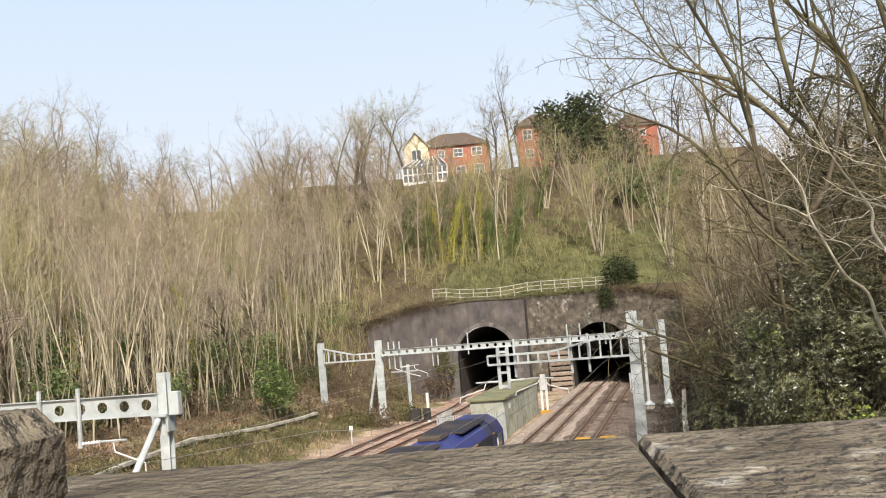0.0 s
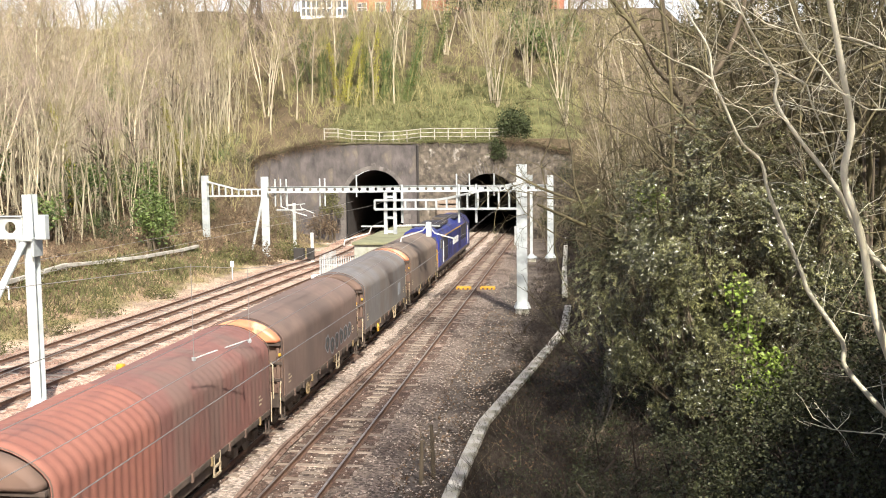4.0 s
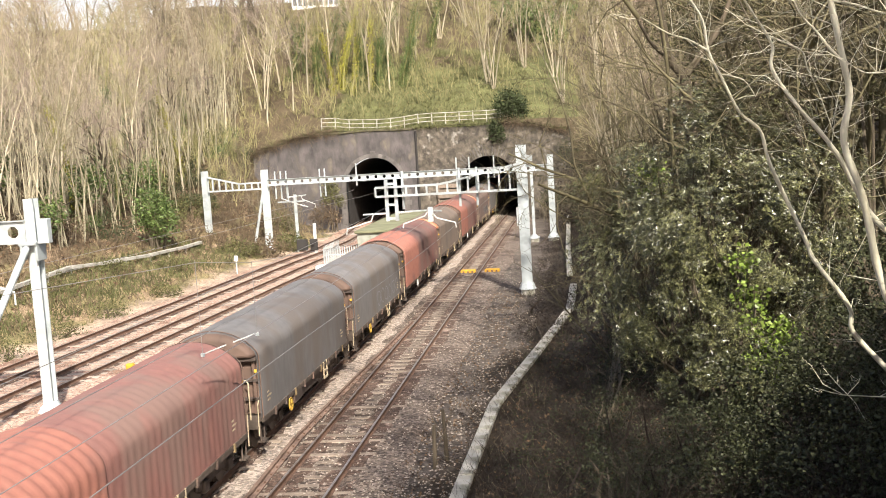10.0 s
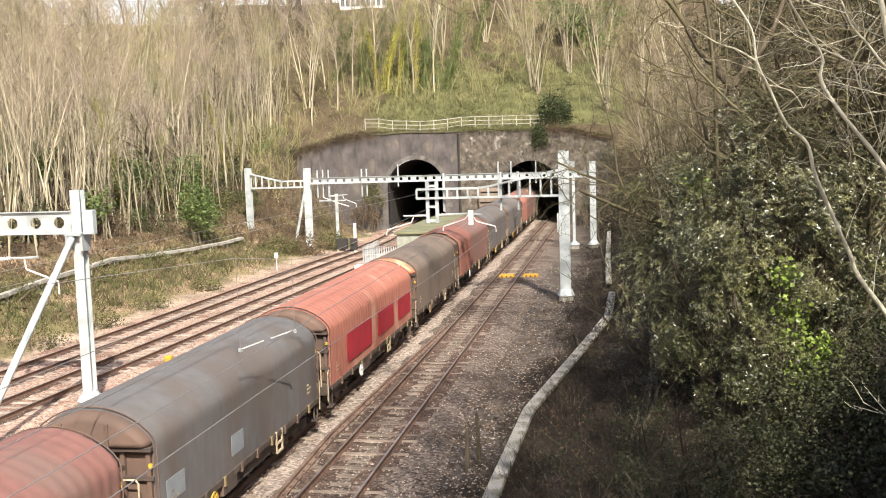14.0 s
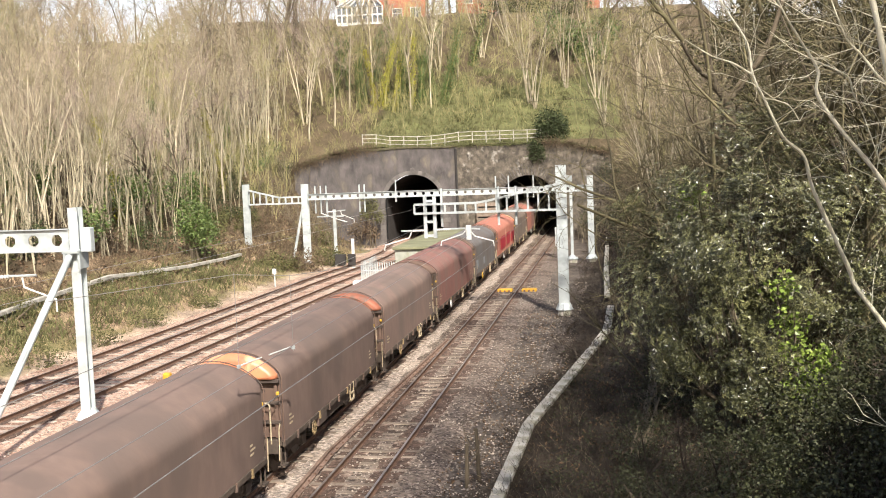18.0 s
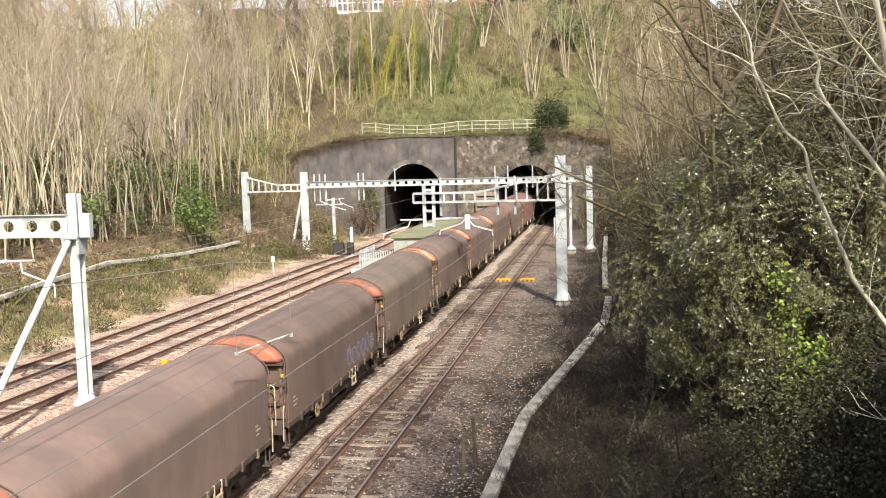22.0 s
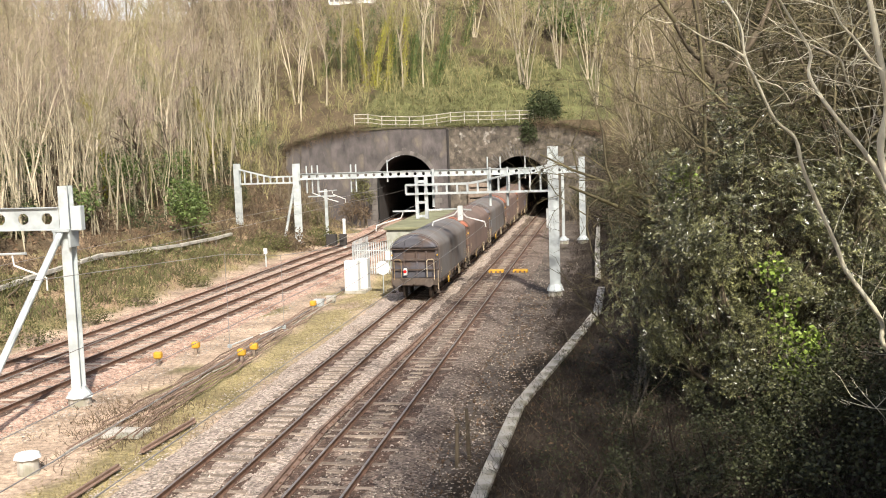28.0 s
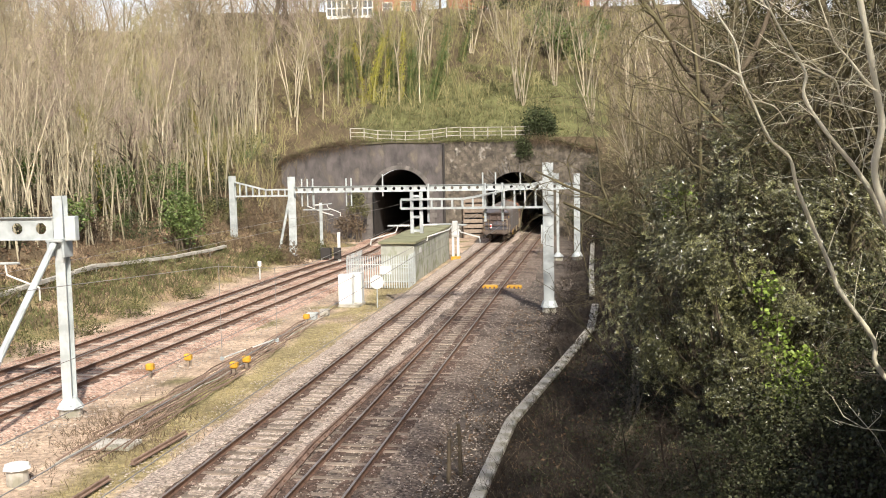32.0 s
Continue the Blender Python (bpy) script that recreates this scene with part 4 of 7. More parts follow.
for x, y, m, words in ((-6.95, 58.2, M_CONC, "pale concrete block beside the cabinets"), (-7.5, 57.0, M_GALV, "small galvanised box beside the rodding")):
    blk = thing("trackside_block", pose(x, y, 0, 0, 0, HEADING), words, "box")
    part("body", boxes((-0.25, -0.2, -0.03, 0.25, 0.2, 0.32), bevel=0.03), m, blk)
    part("lid", boxes((-0.28, -0.23, 0.32, 0.28, 0.23, 0.37), bevel=0.01), m, blk)
mk = thing("distance_marker", pose(-13.9, 76.5, 0.0), "white marker plate on a short post", "marker")
part("post", boxes((-0.04, -0.04, -0.1, 0.04, 0.04, 1.2)), M_GALV, mk)
part("plate", boxes((-0.14, -0.06, 1.0, 0.14, -0.04, 1.4)), M_WHITE, mk)

# cables and pipes lying along the six-foot
for k, (x0, r) in enumerate(((-10.95, 0.035), (-10.65, 0.022), (-10.4, 0.03), (-9.6, 0.025), (-10.8, 0.03), (-10.52, 0.035), (-10.2, 0.025), (-9.4, 0.03), (-10.05, 0.03), (-11.1, 0.03), (-10.3, 0.028), (-9.85, 0.03), (-10.75, 0.026), (-10.6, 0.03))):
    rng = random.Random(k)
    start = rng.uniform(27, 40)
    pts = [(x0 + 0.155 * (y - 36) + rng.uniform(-.14, .14), y, 0.1 + r) for y in np.arange(start, min(62, start + rng.uniform(11, 24)), 1.3)]
    tagged(part("ground_cable", tube(pts, r, 6), M_ROD if k not in (1, 6) else M_CONC), "brown point rodding along the verge" if k not in (1, 6) else "pale cable conduit along the verge", "cable")


# ---- bridge under the camera ----
bridge = thing("bridge_parapet", pose(0, 0, 0), "mossy stone bridge parapet with a raised pier", "parapet")
part("wall", boxes((-14, -0.55, 7.2, 14, 0.20, 8.66)), M_MASON2, bridge)
for k in range(-9, 10):
    if k == -1:
        continue
    part("coping_stone", boxes((-0.747, -0.62, 8.66, 0.747, 0.27, 8.88), bevel=0.008), M_PARAPET, bridge, m=pose(k * 1.5 + 0.8, 0, 0))
part("coping_stone", boxes((-0.747, -0.62, 8.66, 0.747, 0.27, 8.88), bevel=0.008), M_PARAPET, bridge, m=pose(-0.7, 0, 0))
for x1, y0, y1, z0, z1 in ((-0.50, -0.46, -0.02, 8.88, 8.985), (-0.56, -0.43, -0.04, 8.985, 9.055), (-0.60, -0.40, -0.06, 9.055, 9.11)):
    part("pier_stone", boxes((-1.7, y0, z0, x1, y1, z1), bevel=0.025), M_PARAPET, bridge, "worn stone of the raised pier cap")
tagged(part("bridge_deck", boxes((-14, -9, 6.6, 14, 0.2, 7.2), (-14, -9, 7.2, 14, -8.5, 8.6)), M_CONC), "stone road bridge deck across the cutting", "bridge", kind="structure")
for x0, x1 in ((-24, -21), (4.5, 8)):
    tagged(part("bridge_pier", boxes((x0, -9, -0.5, x1, 0.2, 6.6)), M_MASON2), "stone bridge abutment", "bridge", kind="structure")


# ---- houses on the hill ----
def window(parent, x, y, z, w, h, nx=2, ny=2):
    f = part("window", boxes((x, y - 0.05, z, x + w, y - 0.01, z + h)), M_PANE, parent)
    bars = [(x - 0.07, y - 0.12, z - 0.07, x + w + 0.07, y - 0.02, z + 0.03), (x - 0.07, y - 0.12, z + h - 0.03, x + w + 0.07, y - 0.02, z + h + 0.07), (x - 0.07, y - 0.12, z, x + 0.03, y - 0.02, z + h), (x + w - 0.03, y - 0.12, z, x + w + 0.07, y - 0.02, z + h)]
    for i in range(1, nx):
        bars.append((x + w * i / nx - 0.04, y - 0.11, z, x + w * i / nx + 0.04, y - 0.03, z + h))
    for i in range(1, ny):
        bars.append((x, y - 0.105, z + h * i / ny - 0.035, x + w, y - 0.035, z + h * i / ny + 0.035))
    part("frame", boxes(*bars), M_UPVC, f)
    return f


def hip_roof(w, d, z, h, over=0.4, gable=False):
    a, b, c, e = -over, w + over, -over, d + over
    k = 0 if gable else d / 2
    vs = [(a, c, z), (b, c, z), (b, e, z), (a, e, z), (a + k, d / 2, z + h), (b - k, d / 2, z + h), (a, c, z - .2), (b, c, z - .2), (b, e, z - .2), (a, e, z - .2)]
    fs = [(0, 1, 5, 4), (1, 2, 5), (2, 3, 4, 5), (3, 0, 4), (0, 6, 7, 1), (1, 7, 8, 2), (2, 8, 9, 3), (3, 9, 6, 0), (6, 9, 8, 7)]
    return vs, fs


def house(m, w, d, label, gable_bay, wins, conserv):
    t = thing("house", m, label, "house", "houses on the hill")
    part("wall", boxes((0, 0, -4.5, w, d, 5.2)), M_BRICK, t)
    part("roof", hip_roof(w, d, 5.2, 2.6), M_ROOF, t)
    if gable_bay:
        g = gable_bay
        part("gable_bay", ([(g[0], -1.2, -2), (g[1], -1.2, -2), (g[1], -1.2, 5.2), ((g[0] + g[1]) / 2, -1.2, 7.3), (g[0], -1.2, 5.2), (g[0], 1, -2), (g[1], 1, -2), (g[1], 1, 5.2), ((g[0] + g[1]) / 2, 1, 7.3), (g[0], 1, 5.2)],
                       [(0, 1, 2, 3, 4), (9, 8, 7, 6, 5), (0, 5, 6, 1), (1, 6, 7, 2), (2, 7, 8, 3), (3, 8, 9, 4), (4, 9, 5, 0)]), M_CREAM, t, "cream rendered gable bay")
        xm = (g[0] + g[1]) / 2
        part("bargeboard", tube([(g[0] - 0.3, -1.35, 5.0), (xm, -1.35, 7.5), (g[1] + 0.3, -1.35, 5.0)], 0.14, 4), M_UPVC, t)
        part("gable_roof", ([(g[0] - .3, -1.5, 5.05), (xm, -1.5, 7.55), (g[1] + .3, -1.5, 5.05), (g[0] - .3, 4, 5.05), (xm, 4, 7.55), (g[1] + .3, 4, 5.05), (g[0] - .3, -1.5, 4.9), (xm, -1.5, 7.4), (g[1] + .3, -1.5, 4.9)], [(0, 1, 4, 3), (1, 2, 5, 4), (0, 6, 7, 1), (1, 7, 8, 2)]), M_ROOF, t)
        window(t, xm - 0.75, -1.2, 2.7, 1.5, 2.0, 2, 1)
    for x, z, ww, hh in wins:
        window(t, x, 0, z, ww, hh)
    if conserv:
        x0, x1 = conserv
        c = part("conservatory", boxes((x0, -4.2, -1.8, x1, -0.1, -0.9)), M_UPVC, t, "white framed glass conservatory")
        part("glazing", boxes((x0 + 0.1, -4.1, -0.9, x1 - 0.1, -0.2, 1.5)), M_PANE, c)
        bars = []
        n = 9
        for i in range(n + 1):
            x = x0 + (x1 - x0) * i / n
            bars.append((x - 0.1, -4.2, -0.9, x + 0.1, -4.05, 1.6))
        for z in (-0.95, 0.3, 1.5):
            bars.append((x0, -4.22, z - 0.1, x1, -4.06, z + 0.1))
        part("frame", boxes(*bars), M_UPVC, c)
        rp = [(x0, -4.3, 1.55), (x1, -4.3, 1.55), (x1 - 1.5, -0.4, 3.5), (x0 + 2.2, -0.4, 3.5)]
        part("glass_roof", ([*rp, *[(a, b, cc - 0.08) for a, b, cc in rp]], [(0, 1, 2, 3), (7, 6, 5, 4), (0, 4, 5, 1), (1, 5, 6, 2), (2, 6, 7, 3), (3, 7, 4, 0)]), M_PANE, c)
        for i in range(8):
            f = i / 7
            p, q = Vector(rp[0]).lerp(Vector(rp[1]), f), Vector(rp[3]).lerp(Vector(rp[2]), f)
            part("roof_bar", tube([p + Vector((0, 0, .05)), q + Vector((0, 0, .05))], 0.09, 4), M_UPVC, c)
    return t


house(pose(-15.4, 165, 31.6), 11.5, 8, "red brick house with cream gable bay and white conservatory", (-1.9, 2.0), [(3.5, 3.2, 1.0, 1.2), (6.0, 3.2, 1.5, 1.3), (9.0, 3.2, 1.6, 1.3), (6.3, 0.2, 1.5, 1.4), (9.2, 0.2, 1.6, 1.5)], (-2.1, 5.0))
house(pose(1.2, 184, 37.0), 7, 7, "red brick house half hidden by a conifer", None, [(1.2, 2.6, 1.5, 1.8), (1.4, -0.6, 1.4, 1.4)], None)
house(pose(18.2, 186, 35.6), 8.5, 8, "red brick house with white casement windows", None, [(0.9, 3.1, 1.3, 1.4), (2.7, 3.1, 1.3, 1.4), (5.2, 3.2, 1.1, 1.1), (3.0, 0.1, 1.7, 2.3)], None)



# ---- vegetation ----
class Growth:
    """Collects tapered three-sided branches and twig spikes into two meshes: wood and twigs."""

    def __init__(self, seed, wild=0.09, clear=0.35):
        self.wild, self.clear = wild, clear
        self.rng = random.Random(seed)
        self.wood, self.twig, self.tips = ([], []), ([], []), []

    def stem(self, pts, radii, sides, target):
        v, f = tube(pts, radii, sides, False)
        o = len(target[0])
        target[0].extend(v)
        target[1].extend(tuple(i + o for i in q) for q in f)

    def spike(self, p, d, length, r):
        a = d.orthogonal().normalized()
        b = d.cross(a)
        o = len(self.twig[0])
        bend = p + d * length * 0.55 + a * length * self.rng.uniform(-.2, .2) + b * length * self.rng.uniform(-.2, .2)
        tip = p + d * length + Vector((0, 0, self.rng.uniform(-.05, .18) * length))
        self.twig[0].extend([tuple(p + a * r), tuple(p - a * r * .5 + b * r * .87), tuple(p - a * r * .5 - b * r * .87), tuple(bend + a * r * .6), tuple(bend - a * r * .6), tuple(tip)])
        self.twig[1].extend([(o, o + 1, o + 3), (o + 1, o + 2, o + 4, o + 3), (o + 2, o, o + 3, o + 4), (o + 3, o + 4, o + 5)])

    def grow(self, p, d, length, r, level, levels, kids, spread, up, twigs, twig_len, twig_r):
        rng = self.rng
        n = (7, 5, 4)[min(level, 2)]
        pts, rad = [p.copy()], [r]
        turn = Vector((0, 0, 0))
        for k in range(n):
            turn = turn * 0.45 + Vector((rng.gauss(0, 1), rng.gauss(0, 1), rng.gauss(0, 1))) * (self.wild if level == 0 else self.wild * 2.1)
            d = (d + turn + Vector((0, 0, up * 0.12))).normalized()
            p = p + d * (length / n)
            pts.append(p.copy())
            rad.append(max(0.006, r * (1 - 0.8 * (k + 1) / n)))
        self.stem(pts, rad, (5, 4, 3)[min(level, 2)], self.wood if level < 2 else self.twig)
        self.tips.append(p.copy())
        if level < levels:
            for k in range(kids[level]):
                f = rng.uniform(self.clear if level == 0 else 0.2, 1.0)
                i = min(n - 1, int(f * n))
                q = pts[i].lerp(pts[i + 1], f * n - i)
                base = (pts[i + 1] - pts[i]).normalized()
                ang = rng.uniform(0, 6.283)
                o = base.orthogonal().normalized()
                o = o * math.cos(ang) + base.cross(o) * math.sin(ang)
                nd = (base + o * spread * rng.uniform(0.6, 1.3) + Vector((0, 0, up))).normalized()
                self.grow(q, nd, length * (rng.uniform(0.32, 0.55) if spread > 0.8 or level else rng.uniform(0.18, 0.38)), max(0.008, rad[i] * (0.5 if spread > 0.8 else 0.36)), level + 1, levels, kids, spread, up, twigs, twig_len, twig_r)
        else:
            for k in range(twigs):
                f = rng.uniform(0.05, 1.0)
                i = min(n - 1, int(f * n))
                q = pts[i].lerp(pts[i + 1], f * n - i)
                nd = (d * 0.8 + Vector((rng.gauss(0, .75), rng.gauss(0, .75), rng.gauss(0.1, .6)))).normalized()
                self.spike(q, nd, twig_len * rng.uniform(0.5, 1.3), twig_r)


def leaves(points, size, rng, per=1, jitter=0.3, aspect=0.5):
    """Folded two-triangle leaves scattered round points."""
    vs, fs = [], []
    for p in points:
        for k in range(per):
            c = Vector(p) + Vector((rng.gauss(0, jitter), rng.gauss(0, jitter), rng.gauss(0, jitter)))
            d = Vector((rng.gauss(0, 1), rng.gauss(0, 1), rng.gauss(0, .7))).normalized()
            s = d.orthogonal().normalized()
            s = (s * math.cos(k * 2.4) + d.cross(s) * math.sin(k * 2.4)) * aspect
            L = size * rng.uniform(0.6, 1.35)
            o = len(vs)
            up = d.cross(s) * 0.25
            vs += [tuple(c - d * L * .5), tuple(c + s * L * .5 + up * L * .3), tuple(c + d * L * .5), tuple(c - s * L * .5 + up * L * .3)]
            fs += [(o, o + 1, o + 2), (o, o + 2, o + 3)]
    return vs, fs


def proto_tree(name, seed, height, r, levels, kids, spread, up, twigs, twig_len, twig_r, bark, twig, label, stems=1, ivy=None, wild=0.09, clear=0.35):
    g = Growth(seed, wild, clear)
    for s in range(stems):
        a = g.rng.uniform(0, 6.28)
        lean = 0.0 if stems == 1 else 0.13
        g.grow(Vector((math.cos(a) * 0.15 * (stems > 1), math.sin(a) * 0.15 * (stems > 1), -0.4)), Vector((math.cos(a) * lean + g.rng.gauss(0, .04), math.sin(a) * lean + g.rng.gauss(0, .04), 1)).normalized(), height * g.rng.uniform(.85, 1.05), r * (1 if stems == 1 else .7), 0, levels, kids, spread, up, twigs, twig_len, twig_r)
    t = thing(name, pose(0, 0, -500), label, "tree")
    part("trunk", g.wood, bark, t, smooth=True)
    part("crown", g.twig, twig, t)
    if ivy:
        axis = [Vector(v) for v in g.wood[0][:40]]
        rr = random.Random(seed + 1)
        pts = [axis[i].lerp(axis[i + 5], rr.random()) for i in [rr.randrange(0, 26) for _ in range(400)]]
        rng = random.Random(seed)
        part("ivy", leaves(rng.choices(pts, k=ivy[0]), ivy[3], rng, 1, ivy[4]), ivy[2], t, "ivy clothing the stems")
    return t


PROTOS = {
    "pole": [proto_tree("bare_tree", 10 + k, 13.5, 0.12, 2, (17, 5), 0.7, 0.2, 9, 0.9, 0.0095, M_BARK, (M_TWIG, M_TWIGR, M_TWIGO, M_TWIG)[k], "tall bare tree with pale stem on the wooded bank", wild=0.05, clear=0.4) for k in range(4)],
    "multi": [proto_tree("coppiced_tree", 30 + k, 12, 0.13, 2, (8, 4), 0.6, 0.22, 6, 0.85, 0.0095, M_BARK, (M_TWIG, M_TWIGO, M_TWIGR)[k], "many-stemmed bare coppiced tree with pale poles", stems=5, wild=0.05, clear=0.4) for k in range(3)],
    "round": [proto_tree("spreading_tree", 50 + k, 10.5, 0.2, 2, (12, 6), 0.95, 0.16, 9, 0.85, 0.0095, M_BARKD, (M_TWIGR, M_TWIG, M_TWIGO)[k], "spreading bare tree with a haze of fine twigs", wild=0.08, clear=0.3) for k in range(3)],
    "dark": [proto_tree("shaded_tree", 90 + k, 11, 0.17, 2, (13, 7), 1.0, 0.03, 9, 0.55, 0.0065, M_BARKM, (M_TWIGD, M_TWIGM, M_TWIGD)[k], "bare mossy tree with crooked limbs, toned dark for the shaded slope", wild=0.17, clear=0.2) for k in range(3)],
    "tall": [proto_tree("tall_ash", 110 + k, 22, 0.32, 2, (17, 7), 0.8, 0.2, 13, 1.0, 0.012, M_BARKD, M_TWIGD, "tall bare ash added beside the bridge to cast shade", clear=0.5, wild=0.07) for k in range(2)],
    "ivied": [proto_tree("ivied_tree", 70 + k, 11.5, 0.15, 2, (9, 4), 0.4, 0.4, 6, 0.8, 0.010, M_BARKG, M_TWIGO, "slender tree with ivy climbing its stem", ivy=((1100, 1000, 1400)[k], 0.6, (M_LEAFB, M_IVYY, M_LEAFB)[k], 0.2, (0.24, 0.2, 0.34)[k]), wild=0.03) for k in range(3)],
}


def plant(kind, k, x, y, s, rz, dz=0.0):
    src = PROTOS[kind][k % len(PROTOS[kind])]
    m = pose(x, y, ground_z(x, y) + dz, 5 * math.sin(x * 7 + y), 5 * math.sin(y * 5 - x), rz) @ Matrix.Diagonal((s, s, s, 1))
    c = copy_thing(src, m)
    c.matrix_basis = m
    return c


def build_wood():
    rng = random.Random(77)
    done, n = [], 0
    # left slope, densest along its lower edge
    while n < 215:
        y = rng.uniform(44, 128)
        tl = left_x(min(y, 100)) - 4.8
        d = 11 + abs(rng.gauss(0, 1)) * 20
        x = tl - d
        if x < -75 or any((x - a) ** 2 + (y - b) ** 2 < 2.4 for a, b in done):
            continue
        if x > -16 and y > 108:
            continue
        done.append((x, y))
        kind = rng.choices(("pole", "multi", "round", "ivied"), (5, 3.5, 1, 2.4) if d < 24 else (4, 2, 4, 0.2))[0]
        plant(kind, rng.randrange(4), x, y, rng.uniform(0.8, 1.15), rng.uniform(0, 360))
        n += 1
    # the slope over the portal
    spots = [("ivied", 1, -9.6, 126), ("ivied", 1, -8.4, 127), ("ivied", 0, -6.3, 127), ("ivied", 1, -5.3, 128), ("ivied", 0, -4.2, 127), ("ivied", 0, -11.4, 126), ("ivied", 2, -2.2, 130), ("ivied", 2, -0.6, 132),
             ("ivied", 2, -13.5, 134), ("ivied", 2, -10, 136), ("pole", 0, -12.8, 126), ("pole", 1, -7.4, 131), ("pole", 2, -3.2, 133), ("pole", 3, 1.0, 136), ("pole", 1, -16, 128), ("multi", 1, 9.7, 125), ("multi", 0, 9.2, 126),
             ("ivied", 1, -7.2, 126), ("ivied", 1, -9.0, 128), ("ivied", 0, -3.4, 129), ("ivied", 0, -5.8, 130), ("ivied", 2, -1.4, 128), ("ivied", 0, -10.6, 129), ("ivied", 2, -15, 131), ("round", 2, 13.5, 150), ("round", 0, 6.5, 152), ("round", 1, 28, 150), ("multi", 2, 18, 128), ("multi", 0, 22, 122), ("multi", 1, 26, 128), ("round", 1, -25, 142), ("multi", 2, -1.8, 140), ("multi", 1, 4.5, 144), ("round", 0, -19, 133), ("round", 1, 16, 140), ("round", 2, 20, 132), ("round", 0, 24, 138), ("pole", 2, -6, 140), ("pole", 3, -11, 143), ("round", 1, -21, 150), ("pole", 0, -18.5, 141), ("round", 2, 1, 176), ("multi", 1, 17.5, 119), ("multi", 0, 14.5, 131), ("round", 2, 11.5, 138), ("round", 0, 21, 146), ("multi", 1, 8, 148), ("pole", 1, -14, 122), ("pole", 2, -16.5, 119), ("multi", 2, -18, 123), ("round", 0, -15, 139), ("ivied", 2, 3, 140), ("ivied", 2, -4, 136), ("ivied", 0, -8, 139), ("pole", 3, -2.5, 127), ("pole", 0, -10.2, 127.5), ("pole", 1, -5, 126.5), ("round", 1, -3, 150), ("round", 2, -12, 150)]
    for kind, k, x, y in spots:
        plant(kind, k, x + rng.uniform(-.3, .3), y, rng.uniform(0.85, 1.1), rng.uniform(0, 360))
    # right slope towards the portal
    for k in range(52):
        y = rng.uniform(48, 118)
        x = track_x(y) + 12.5 + abs(rng.gauss(0, 1)) * 11
        plant(rng.choice(("round", "dark", "dark", "round") if y > 75 else ("dark", "dark", "multi", "round")), rng.randrange(4), x, y, rng.uniform(0.8, 1.1), rng.uniform(0, 360))
    for k in range(20):
        y = rng.uniform(33, 50)
        x = track_x(y) + 16.5 + abs(rng.gauss(0, 1)) * 8
        plant("dark", rng.randrange(4), x, y, rng.uniform(1.0, 1.25), rng.uniform(0, 360))


build_wood()


def skyline():
    """Round-crowned trees along the hilltop, tallest at the western end."""
    rng = random.Random(14)
    for k in range(80):
        x = rng.uniform(-104, -22)
        y = rng.uniform(118, 186)
        sc = rng.uniform(0.75, 1.15) * (1.25 if x / y < -0.42 else 0.8 if x / y > -0.34 and x / y < -0.26 else 1.0)
        plant("round", rng.randrange(3), x, y, sc * 1.12, rng.uniform(0, 360))
    for x, y, k, sc in ((-20, 158, 2, 1.3), (-24.5, 160, 2, 1.25), (-28, 156, 2, 1.2), (-18, 170, 2, 1.2), (0, 172, 1, 1.3), (-3, 178, 0, 1.2), (20, 190, 1, 1.2), (28, 176, 0, 1.3), (34, 170, 1, 1.3), (31, 160, 2, 1.2), (25, 168, 2, 1.1)):
        plant("round", k, x, y, sc, 50 * k + 13 * y)


skyline()
for lst in PROTOS.values():       # the patterns themselves stand far back in the wood
    for i, t in enumerate(lst):
        x, y = -62 + 5 * i, 92 + 3 * i
        t.matrix_basis = pose(x, y, ground_z(x, y))


def far_wood():
    """Distant bare wood along the skyline, one mesh."""
    rng = random.Random(9)
    vs, fs = [], []
    for k in range(230):
        if rng.random() < 0.6:
            x, y = rng.uniform(-120, -20), rng.uniform(118, 212)
        else:
            x, y = rng.uniform(-30, 75), rng.uniform(150, 230)
        if -27 < x < 45 and y < 200:
            if rng.random() < 0.75:
                continue
            y += 22
        z = ground_z(x, y)
        g = Growth(k)
        h = rng.uniform(7, 12.5)
        g.grow(Vector((x, y, z - 0.5)), Vector((rng.gauss(0, .05), rng.gauss(0, .05), 1)), h, 0.15, 1, 2, (0, 12), 1.0, 0.12, 15, 1.1, 0.014)
        for t in (g.wood, g.twig):
            o = len(vs)
            vs += t[0]
            fs += [tuple(i + o for i in q) for q in t[1]]
    tagged(part("far_woods", (vs, fs), M_TWIG), "bare brown winter wood along the hilltop", "wood", kind="stuff")


far_wood()


